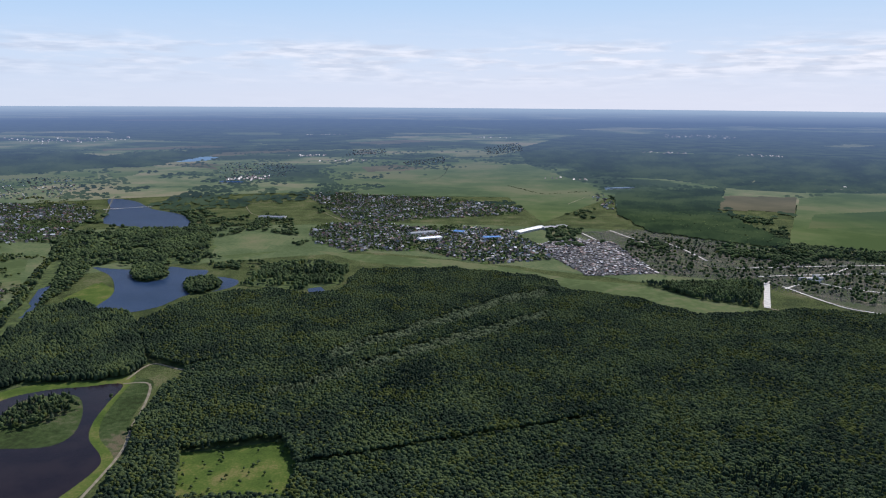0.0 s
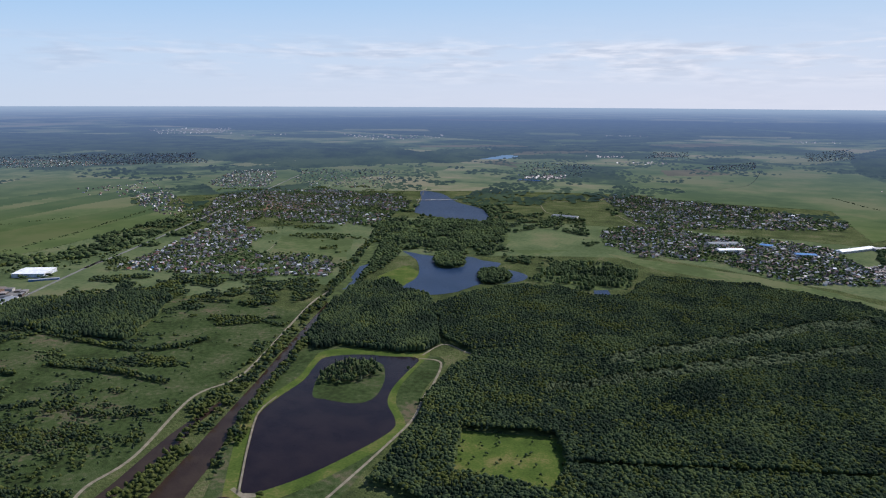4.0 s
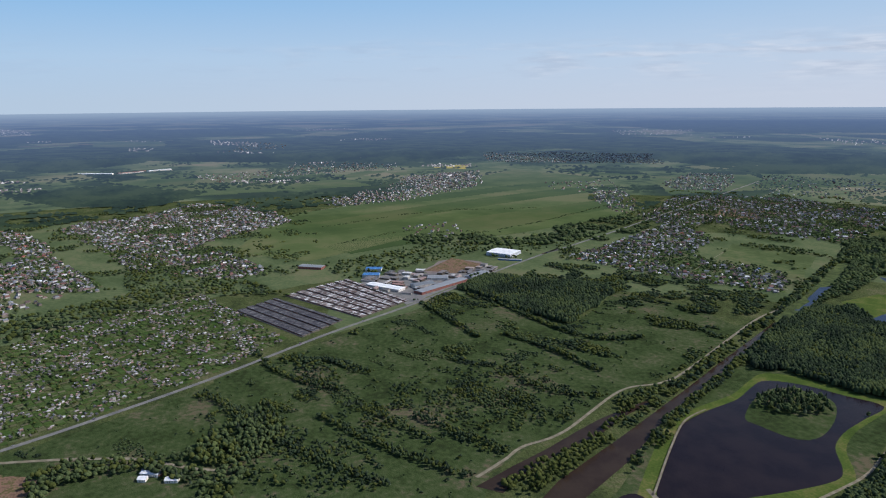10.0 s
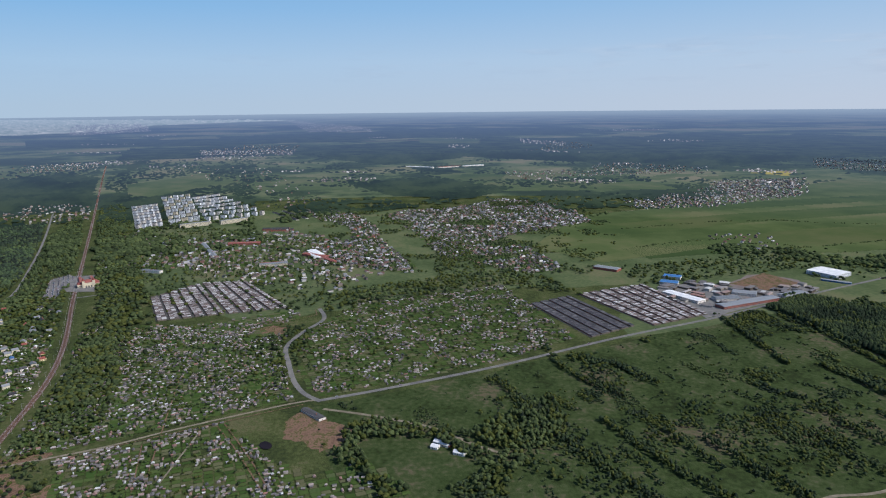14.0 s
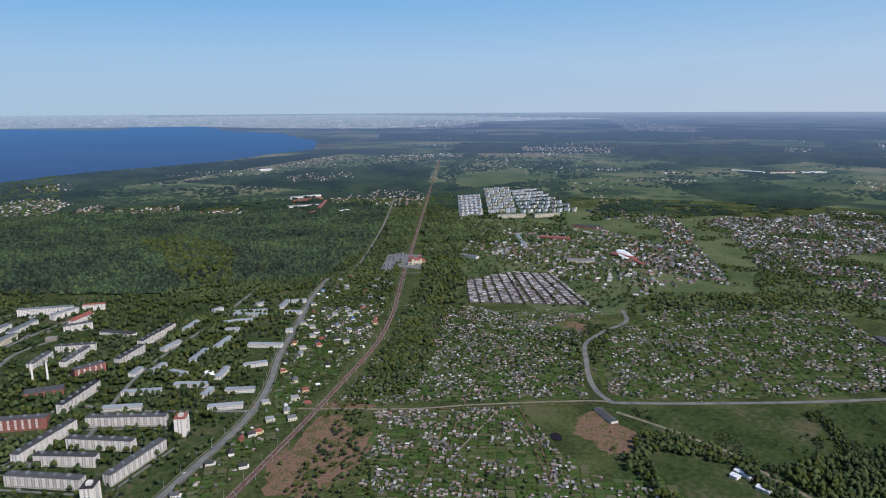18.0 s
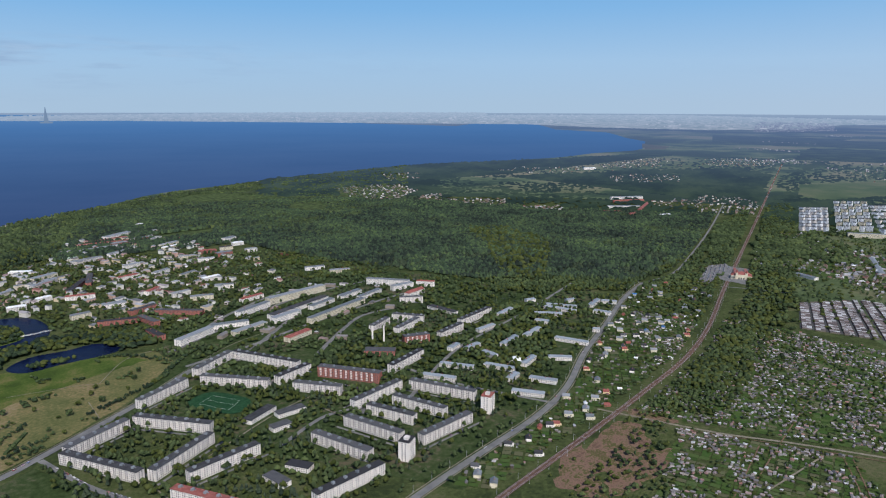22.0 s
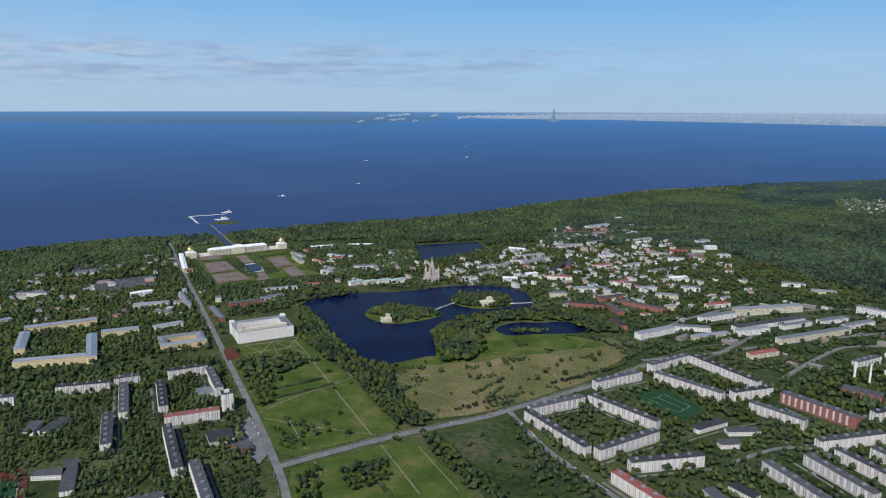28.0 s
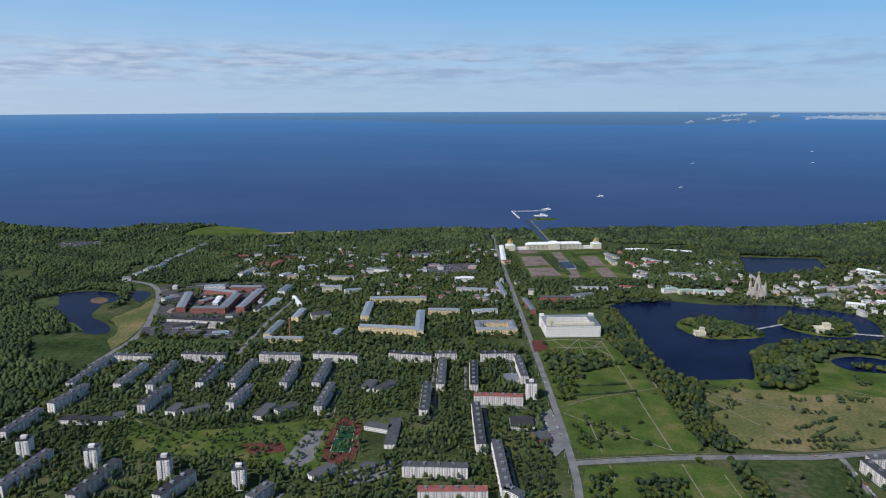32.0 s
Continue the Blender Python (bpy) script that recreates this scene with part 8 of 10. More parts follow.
wood("shore_trees", [(1892, -1491), (1575, -1230), (1513, -1238), (1487, -1279), (1407, -1303), (1357, -1341), (1438, -1387), (1508, -1497), (1660, -1873), (1803, -1732)], 8, 11, 8, 0.1, 183, "dense trees north of the pond", floor=False, fill=0.85)
wood("shore_trees", [(1396, -1364), (1248, -1374), (1138, -1448), (1250, -1648), (1436, -1843), (1605, -1889), (1576, -1801), (1428, -1454)], 8, 11, 8, 0.1, 184, "trees between the white houses and the factory", floor=False, fill=0.8)
wood("shore_trees", [(1551, -1210), (1479, -1304), (1357, -1341), (1315, -1298), (1241, -1205), (1232, -1141), (1274, -1219), (1332, -1272), (1434, -1262), (1464, -1196), (1484, -1155)], 7, 9, 8, 0, 185, "trees on the shore of the pond", floor=False, fill=0.8)
wood("shore_trees", [(1403, -1088), (1332, -1089), (1226, -1022), (1181, -1000), (1246, -959)], 7, 9, 8, 0, 186, "trees on the shore of the pond", floor=False, fill=0.7)
wood("shore_trees", [(985, -908), (1012, -984), (919, -1026), (829, -1040), (798, -1000), (927, -949), (971, -868)], 7, 10, 8, 0, 187, "trees between road and blocks", floor=False, fill=0.7)
sheet("meadow", SHORE_MEADOW, "lawn", label="green shore meadow behind the beach", category="meadow")
settlement("shore_houses", [(1807, -1859), (1905, -2094), (1839, -2158), (1785, -2109), (1782, -1984), (1739, -1839)], 26, 780, (11, 8, 4.5, 2.6), 30, label="small pale houses near the shore", category="houses", fill=0.7)
def car_park(poly, turn, seed):
    """Rows of parked cars as one object of the kind stuff."""
    rng = np.random.default_rng(seed)
    q, u, v = turned_grid(poly, 3.0, 11.0, turn)
    q = q[inside(q[:, 0], q[:, 1], poly) & (rng.random(len(q)) < 0.7)]
    n, t = len(q), radians(turn + 90)
    if not n:
        return
    one = np.ones(n)
    v1, f1 = boxes(np.stack([q[:, 0], q[:, 1], 0.9 * one, 4.3 * one, 1.8 * one, 0.75 * one, t * one], 1))
    v2, f2 = boxes(np.stack([q[:, 0], q[:, 1], 1.65 * one, 2.2 * one, 1.6 * one, 0.55 * one, t * one], 1))
    x, y, z, _ = squeeze(*np.concatenate([v1, v2]).T)
    me = mesh_from("parked_cars", np.stack([x, y, z], 1), np.concatenate([f1, f2 + len(v1)]), ["lot_cars", "glass"], np.r_[np.zeros(len(f1)), np.ones(len(f2))])
    tagged(new("parked_cars", me), "rows of parked cars on the asphalt", "parked cars", "", "stuff")


for i, pg in enumerate((*CAR_PARKS, *PARK_LOTS, STATION_YARD)):
    car_park(pg, 22, 60 + i)
for pg in CAR_PARKS:
    sheet("parking", pg, "dark_asphalt", label="wide asphalt car park near the shore", category="parking")
OPEN = ([(-392, -989), (-456, -1023), (-490, -937), (-434, -890)], [(-414, -850), (-494, -909), (-542, -868), (-471, -817)], [(-576, -942), (-637, -982), (-689, -870), (-652, -837)])
CENTRAL = [(759, -724), (679, -713), (611, -749), (484, -830), (442, -839), (397, -733), (420, -673), (474, -682), (544, -684), (691, -646)]
SCHOOL = [(442, -839), (396, -887), (358, -772), (374, -704), (400, -695), (400, -756)]
WEST = [(884, -503), (949, -664), (1008, -935), (609, -1165), (294, -1227), (165, -842), (128, -716), (741, -384)]
wood("town_trees", WEST, 7.5, 12, 7, 0.05, 22, "tall trees between the apartment blocks", floor=False, fill=0.62, avoid=(CENTRAL, SCHOOL, POND_LAWN), fresh=0.25)
wood("town_trees", CENTRAL, 8.8, 8, 5.7, 0, 122, "young trees on the grass", floor=False, fill=0.5, fresh=0.18)
wood("town_trees", [(1071, -997), (1485, -1887), (569, -2113), (337, -1263), (593, -1135)], 8.4, 11, 7.4, 0.05, 23, "trees between the town houses", floor=False, fill=0.46, fresh=0.38, avoid=(FACTORY_YARD, POND_LAWN, *PARK_LOTS))
wood("town_trees", [(-180, -916), (-432, -1086), (-542, -1236), (-974, -1119), (-1275, -945), (-897, -673), (-650, -622), (-403, -595), (-188, -749)], 7.5, 10.5, 8.4, 0.1, 24, "trees between the apartment blocks", floor=False, fill=0.5, avoid=(*OPEN, WORKS_YARD), fresh=0.42)
wood("town_trees", [(-873, -1535), (-1051, -1601), (-1277, -1263), (-1413, -861), (-1107, -715), (-1093, -1087), (-879, -1179)], 8.4, 11, 7.4, 0.1, 124, "trees between the works", floor=False, fill=0.36, avoid=(WORKS_YARD,), fresh=0.42)
wood("town_trees", [(209, -1960), (-90, -2176), (-620, -2228), (-1182, -1849), (-1237, -1537), (-906, -1104), (-495, -1263), (-360, -1512), (103, -1758)], 8.8, 10, 7.8, 0.05, 25, "trees between the town houses", floor=False, fill=0.42, avoid=(WORKS_YARD,), fresh=0.42)
wood("town_trees", [(1033, -1957), (672, -1997), (526, -1917), (688, -2330), (409, -1726), (286, -1265), (674, -1240)], 8.4, 11, 7.4, 0.05, 125, "trees between the town houses", floor=False, fill=0.46, fresh=0.38, avoid=(FACTORY_YARD, POND_LAWN, *PARK_LOTS))
wood("plain_trees", [(-2139, -855), (-2969, -1044), (-2411, -263), (-1818, -93), (-1570, -58), (-1527, -154), (-1533, -179), (-1480, -609)], 10, 8, 7.5, 0.1, 28, "trees between houses and gardens", floor=False, fill=0.26, fresh=0.5)
wood("plain_trees", [(-3042, -310), (-3171, -114), (-3267, 401), (-3292, 885), (-2509, 871), (-2045, 727), (-1760, 543), (-1849, 87), (-1998, -220)], 12, 8, 8, 0.1, 178, "trees and scrub round the villages", floor=False, patch=0.22, patch_size=110, fresh=0.5, avoid=VILLAGES)
wood("plain_trees", [(-1786, 1441), (-1984, 1947), (-2482, 2767), (-1765, 3280), (-1261, 2633), (-1102, 2037), (-973, 1519), (-1524, 1268)], 12, 8, 8, 0.1, 179, "trees and scrub round the villages", floor=False, patch=0.2, patch_size=110, fresh=0.5, avoid=VILLAGES)
wood("wood_edge", [(-1348, -1241), (-1672, -963), (-1843, -997), (-2302, -1079), (-1854, -890), (-1650, -858), (-1499, -874), (-1237, -1119)], 8, 10, 8, 0.1, 181, "trees between the town and the wood", floor=False, fill=0.75, fresh=0.15)
wood("wood_edge", [(-1757, -848), (-2141, -991), (-2693, -1207), (-3153, -1303), (-2470, -1028), (-1968, -846), (-1694, -761)], 8, 9, 8, 0.05, 182, "dense trees between street and railway", floor=False, fill=0.7, fresh=0.12)
wood("plain_trees", [(-1484, -151), (-1702, -88), (-1841, 332), (-1748, 438), (-1564, 476), (-1690, 304), (-1557, -58)], 9, 10, 9, 0.1, 128, "belt of trees beside the allotments", floor=False, fill=0.42, fresh=0.5)
wood("plain_trees", [(-2813, 49), (-2172, 283), (-1849, 302), (-1703, 133), (-2294, 185)], 10, 8, 8, 0, 129, "scrub between the villages", floor=False, fill=0.35, fresh=0.5)
wood("plain_trees", [(-1830, 657), (-1915, 939), (-1927, 1230), (-1767, 1203), (-1695, 916), (-1634, 648)], 10, 10, 9, 0.1, 130, "belt of trees behind the works", floor=False, fill=0.28, fresh=0.5)
wood("plain_trees", [(-1993, 976), (-2003, 1298), (-1653, 1356), (-1584, 1099), (-1852, 1184)], 11, 10, 9, 0.1, 131, "belt of trees behind the works", floor=False, fill=0.16, fresh=0.5)
wood("lakeside_trees", [(-1248, 2154), (-1127, 2342), (-891, 2438), (-751, 2275), (-704, 1877), (-962, 1851), (-1081, 1923)], 9, 11, 10, 0.1, 136, "trees between the lakes", floor=False, patch=0.42, patch_size=80, avoid=(PALE_FIELD,))
wood("lakeside_trees", [(-916, 2420), (-734, 2780), (-581, 2660), (-470, 2254), (-569, 1906), (-437, 1920), (-336, 1719), (-529, 1779), (-633, 1860)], 9, 11, 10, 0.1, 137, "trees round the pale field", floor=False, patch=0.38, patch_size=70, avoid=(PALE_FIELD,))
wood("lakeside_trees", [(-904, 1440), (-1059, 1832), (-1097, 2027), (-943, 1816), (-897, 1630), (-881, 1456)], 8, 10, 9, 0.1, 138, "trees along the canal", floor=False, fill=0.7)
wood("cemetery_trees", [(665, 2380), (925, 2195), (1267, 1930), (1339, 1865), (1054, 1447), (812, 1700), (579, 1780), (544, 2056)], 12, 13, 8, 0.5, 139, "pines and birches among the graves", floor=False, fill=0.45)
wood("cemetery_trees", [(1038, 2245), (1199, 2161), (1408, 2068), (1329, 1946), (1046, 2033)], 9, 13, 10, 0.5, 140, "belt of trees behind the cemetery", floor=False)
wood("allotment_trees", [(-1336, -176), (-1570, -58), (-1690, 304), (-1275, 377), (-1166, 208), (-1048, -99)], 10, 4.5, 5.5, 0, 141, "fruit trees and bushes of the allotments", floor=False, fill=0.34, fresh=0.4)
wood("allotment_trees", [(-1399, -814), (-1461, -602), (-1361, -194), (-1035, -141), (-920, -400), (-890, -544)], 9, 4.5, 5.5, 0, 142, "fruit trees and bushes of the allotments", floor=False, fill=0.34, fresh=0.4)
wood("allotment_trees", [(-877, -435), (-971, -232), (-864, -163), (-804, -126), (-717, -89), (-640, -350), (-772, -393)], 9, 4.5, 5.5, 0, 143, "fruit trees and bushes of the allotments", floor=False, fill=0.34, fresh=0.4)
wood("allotment_trees", [(-1416, -578), (-1448, -481), (-1449, -316), (-1358, -206), (-1046, -148), (-938, -362), (-901, -441), (-1206, -515)], 9, 5, 6, 0, 144, "fruit trees and bushes of the allotments", floor=False, fill=0.34, fresh=0.4)
wood("rail_scrub", [(-918, -479), (-1223, -560), (-1437, -586), (-1511, -545), (-1165, -451), (-979, -407), (-946, -423)], 8, 8, 8.5, 0, 145, "dense scrub beside the railway", floor=False, fill=0.66, fresh=0.4)
wood("rail_scrub", [(-1528, -879), (-1783, -890), (-1767, -757), (-1420, -622), (-1370, -670), (-1342, -780)], 9, 8, 9, 0, 146, "scrub beside the railway", floor=False, fill=0.8, fresh=0.4)
wood("rail_scrub", [(-3339, -1333), (-3396, -1211), (-2568, -886), (-1801, -609), (-1471, -516), (-1418, -572), (-1814, -742), (-2457, -965)], 10, 9, 10, 0.1, 147, "trees beside the railway", floor=False, fill=0.75, fresh=0.4)
wood("rail_scrub", [(-1430, -246), (-1406, -145), (-1048, -153), (-1097, -181)], 9, 8, 8, 0, 148, "scrub beside the road", floor=False, fill=0.6, fresh=0.4)
wood("field_trees", [(-931, -60), (-962, 3), (-893, 110), (-997, 258), (-913, 262), (-726, 127), (-749, 90), (-795, 122), (-881, 61), (-892, 1), (-877, -40), (-800, -22), (-757, 24), (-733, -3), (-837, -64)], 8, 10, 9, 0.05, 149, "dense young wood round the mown field", floor=False, fill=0.85, fresh=0.3)
wood("wood_edge", [(-1808, -1772), (-1948, -1740), (-1854, -1437), (-1586, -1212), (-1415, -1111), (-1390, -1232), (-1621, -1499)], 11, 15.5, 13, 0, 150, "fresh green birches in the dark wood", floor=False, fill=0.45, mat="fresh")
wood("rail_scrub", [(-582, -487), (-735, -532), (-917, -566), (-1161, -612), (-1513, -693), (-1512, -668), (-1093, -563), (-777, -500), (-619, -460)], 8, 5, 6, 0, 151, "low scrub along the railway", floor=False, fill=0.3, fresh=0.4)
wood("rail_scrub", [(-735, -532), (-913, -507), (-1235, -557), (-1563, -656), (-1613, -619), (-1300, -508), (-1097, -472), (-882, -463), (-824, -445), (-863, -477), (-808, -508)], 8, 7, 7.5, 0, 152, "dense scrub beside the railway", floor=False, fill=0.6, fresh=0.4)
wood("street_trees", [(-496, -570), (-619, -599), (-790, -648), (-788, -625), (-643, -581), (-508, -543)], 9, 8, 8, 0, 153, "trees along the street", floor=False, fill=0.4)
wood("town_trees", [(286, -2206), (-113, -2267), (-115, -1993), (-74, -1804), (161, -1762), (109, -1883)], 8.4, 11, 8.2, 0.05, 154, "park trees behind the palace garden", floor=False, fill=0.7, fresh=0.18)
wood("town_trees", [(409, -1726), (165, -1811), (100, -1701), (174, -1603), (192, -1535), (282, -1478), (331, -1482)], 7.9, 11, 7.4, 0.05, 155, "trees between the palace garden and the hotel", floor=False, fill=0.55, fresh=0.1)

for isle, seed in ((ISLES[3][1], 156), (ISLES[4][1], 157)):
    c = np.mean(isle, 0)
    edge = c + (np.asarray(isle) - c) * 0.95
    wood("island_trees", edge, 6.5, 9, 8, 0.05, seed, "garden trees on the island", floor=False, island=True, patch=0.42, patch_size=26, fresh=0.3, mat="birch")

p = rounded(STREET[:10], 6, False)
t = np.gradient(p, axis=0)
n = np.stack([-t[:, 1], t[:, 0]], 1) / np.linalg.norm(t, axis=1)[:, None]
for s, lo, hi, seed in ((1, 12, 26, 158), (-1, 12, 17, 159)):
    wood("street_trees", np.concatenate([p + n * s * lo, (p + n * s * hi)[::-1]]), 7, 9, 7, 0.05, seed, "trees along the street", floor=False, fill=0.2, fresh=0.3)

# ---------------------------------------------------------------- parks
LAWN_PATHS = (([(163, -1305), (128, -1213), (56, -1012), (15, -901)], 4), ([(180, -983), (136, -1034), (83, -1077), (47, -1110)], 4), ([(106, -1265), (47, -1110)], 4), ([(172, -965), (107, -934), (8, -897)], 4), ([(141, -976), (101, -865)], 3.5), ([(270, -1273), (219, -1297), (163, -1305)], 5),
              ([(247, -1277), (209, -1234), (176, -1217)], 3), ([(206, -1296), (182, -1217)], 3), ([(222, -1212), (191, -1251), (156, -1285)], 3), ([(1, -867), (-44, -741)], 3.5), ([(87, -832), (76, -799), (80, -786)], 3), ([(-49, -858), (-90, -745)], 3), ([(-19, -1114), (-101, -1102), (-188, -1089)], 4),
              ([(-27, -1089), (-94, -1025), (-134, -988)], 4), ([(-208, -1208), (-296, -1185), (-333, -1168)], 3), ([(-333, -1168), (-407, -1254), (-484, -1264)], 3), ([(-296, -1103), (-289, -1031)], 3),
              ([(769, -734), (707, -710), (660, -702), (611, -730), (556, -765), (486, -833)], 4), ([(696, -652), (660, -691), (635, -713)], 3), ([(617, -737), (605, -681)], 3), ([(611, -730), (562, -697)], 3), ([(660, -702), (565, -712)], 3), ([(486, -833), (501, -869)], 4), ([(484, -830), (455, -736), (437, -696)], 6),
              ([(844, 1747), (786, 1621), (731, 1498), (826, 1458)], 10), ([(448, 2382), (527, 2056), (572, 1780)], 5), ([(593, 2453), (673, 2143)], 5), ([(638, 2432), (717, 2062), (763, 1756)], 5), ([(762, 2283), (813, 1917)], 6), ([(813, 1917), (1081, 2034), (1188, 1928)], 5), ([(748, 1756), (974, 1822), (1232, 1895)], 5),
              ([(845, 1622), (964, 1445)], 6), ([(-873, 3020), (-638, 3212), (-364, 3636), (-75, 3998), (7, 4316), (48, 5020)], 7), ([(-495, 2831), (-339, 2531)], 6), ([(-847, 2972), (-770, 2775), (-689, 2681)], 6), ([(563, 3091), (730, 3405)], 6), ([(-2838, 1015), (-2949, 1368), (-3055, 1765)], 8), ([(-1251, 1502), (-1368, 1774)], 5), ([(-1525, 1605), (-1723, 2072), (-2118, 3021), (-2324, 3493)], 7),
              ([(-1274, 2567), (-1434, 2972), (-1552, 3278)], 6), ([(-362, -1011), (-403, -1015)], 5), ([(-354, -814), (-493, -872), (-575, -887), (-607, -869)], 5), ([(-546, -841), (-553, -791)], 5), ([(-272, -800), (-276, -741)], 4), ([(-800, -279), (-943, -263)], 5), ([(-962, -234), (-864, -184), (-776, -144)], 5), ([(-810, -297), (-923, -314), (-1135, -345)], 4),
              ([(-1244, -151), (-1267, 10), (-1347, 102)], 4), ([(-1456, 51), (-1186, 98)], 4), ([(-1382, -271), (-1437, -248), (-1484, -151), (-1556, -132), (-1656, 102), (-1704, 367)], 5), ([(-955, -243), (-870, -197), (-746, -139)], 5), ([(-910, -333), (-767, -302), (-673, -286)], 4), ([(-878, -429), (-915, -353), (-968, -238), (-1016, -127)], 6))
for i, (ln, w) in enumerate(LAWN_PATHS):
    garden = i >= len(LAWN_PATHS) - 8
    road("path", ln, 1.8 if garden else 0.5 * w, "bare" if garden else "gravel", "brown earth track between the gardens" if garden else "pale trodden gravel path", "path", keep=1.0)
for ln in ([(256, -1283), (184, -1212)], [(207, -1305), (227, -1196)], [(207, -1305), (137, -1233)], [(160, -1326), (184, -1212)], [(242, -1239), (147, -1278)], [(256, -1283), (160, -1326)], [(227, -1196), (135, -1234)]):
    road("path", ln, 2.2, "gravel", "pale diagonal path of the formal lawn", "path", smooth=False, keep=1.0)
sheet("square", [(292, -1265), (269, -1282), (250, -1226), (272, -1205)], "redtrack", label="pinkish paved square before the hotel", category="square")
sheet("lawn", CENTRAL, "lawn", label="open grass with paths between the blocks", category="lawn")
sheet("playground", [(562, -718), (515, -743), (493, -722), (534, -697)], "redtrack", label="reddish bare playground", category="playground")
# sports grounds
def pitch(quad, label, track="redtrack"):
    q = np.array(quad, float)
    c = q.mean(0)
    sheet("sports_ground", rounded(c + (q - c) * 1.0, 5), track, label=label, category="sports ground")
    sheet("sports_turf", c + (q - c) * 0.7, "turf", label="green sports turf with white lines", category="sports turf")
    for k in range(4):
        a, b = c + (q[k] - c) * 0.66, c + (q[(k + 1) % 4] - c) * 0.66
        road("pitch_line", [tuple(a), tuple((a + b) / 2), tuple(b)], 0.28, "white", "white pitch line", "pitch line", keep=0)
    a, b = (q[0] + q[1]) / 2, (q[2] + q[3]) / 2
    road("pitch_line", [tuple(c + (a - c) * 0.66), tuple(c), tuple(c + (b - c) * 0.66)], 0.28, "white", "white pitch line", "pitch line", keep=0)


pitch([(439, -722), (475, -826), (441, -834), (400, -732)], "red running track round a football pitch")
pitch([(-403, -987), (-449, -1010), (-482, -941), (-439, -911)], "dark green sports court", "turf")
sheet("parking", [(207, -925), (192, -972), (146, -866), (155, -830), (178, -854)], "asphalt", label="asphalt parking beside the shopping hall", category="parking")
sheet("parking", [(497, -781), (479, -797), (448, -715), (457, -681), (482, -694)], "asphalt", label="asphalt parking beside the sports ground", category="parking")
sheet("parking", [(400, -695), (355, -749), (331, -713), (374, -676)], "asphalt", label="asphalt school yard", category="parking")
sheet("parking", [(-1770, -800), (-1936, -849), (-1946, -789), (-1762, -720)], "asphalt", label="station forecourt", category="square")
sheet("parking", [(-1336, -792), (-1405, -762), (-1325, -712), (-1277, -750)], "asphalt", label="asphalt parking lot", category="parking")
sheet("yard", [(-1627, 873), (-1725, 1018), (-1609, 1049), (-1552, 934)], "bare", label="wide bare works yard", category="yard")

# formal garden before the palace
for pg in ([(500, -2002), (444, -2028), (394, -1923), (455, -1882)],
           [(446, -1862), (382, -1896), (336, -1806), (411, -1769)],
           [(536, -2097), (484, -2122), (460, -2066), (515, -2041)],
           [(426, -2094), (401, -2110), (345, -2016), (386, -1996)],
           [(332, -1868), (313, -1888), (276, -1778), (309, -1762)],
           [(332, -2061), (286, -2084), (245, -1968), (286, -1940)],
           [(268, -1924), (236, -1948), (195, -1842), (232, -1824)]):
    sheet("parterre", pg, "parterre", label="brown gravel parterre", category="parterre")
sheet("garden_pool_rim", [(385, -1981), (344, -2002), (313, -1894), (358, -1874)], "concrete", label="pale stone rim of the garden pool", category="pool rim")
sheet("garden_pool", [(380, -1974), (345, -1994), (317, -1901), (356, -1881)], "lake", label="square blue garden pool", category="pool")


def hedge(line, width=4.0, height=3.0, label="clipped dark green hedge"):
    p = rounded(line, 6, False)
    items = []
    for a, b in zip(p[:-1], p[1:]):
        d = b - a
        L = float(np.hypot(*d))
        m = (a + b) / 2
        items.append((m[0], m[1], 0.1, L + 0.5, width, height, math.atan2(d[1], d[0])))
    v, f = boxes(items)
    return tagged(new("hedge", mesh_from("hedge", v, f, ["leaf"])), label, "hedge", "hedges")


GARDEN_ROWS = ([(544, -2061), (418, -1755)], [(415, -1754), (327, -1776), (152, -1841)], [(285, -2162), (156, -1854)], [(455, -2069), (348, -1850)], [(433, -2075), (321, -1823)], [(389, -2087), (291, -1871)], [(368, -2110), (278, -1883)], [(516, -2036), (447, -2045)], [(347, -2092), (285, -2120)])
for ln in ([(177, -1071), (141, -1086), (97, -1109)], [(162, -1036), (104, -1069), (77, -1085)], [(-163, -1002), (-198, -1050)], [(19, -808), (-9, -741)], [(39, -782), (-3, -785)]):
    hedge(ln, 5, 3, "loose row of green bushes")

for i, ln in enumerate(([(-145, -1020), (-171, -1048), (-206, -1077)], [(-371, -1294), (-419, -1263), (-459, -1187)], [(-109, -965), (-162, -989), (-227, -1020)], [(-278, -1056), (-356, -1085), (-435, -1134)], [(-532, -1226), (-471, -1180), (-426, -1133)])):
    p = rounded(ln, 5, False)
    t = np.gradient(p, axis=0)
    n = np.stack([-t[:, 1], t[:, 0]], 1) / np.linalg.norm(t, axis=1)[:, None] * 4
    wood("park_row", np.concatenate([p + n, (p - n)[::-1]]), 4.6, 6, 5.4, 0, 380 + i, "row of bushy trees on the park meadow", floor=False, fill=0.8, mat="birch")
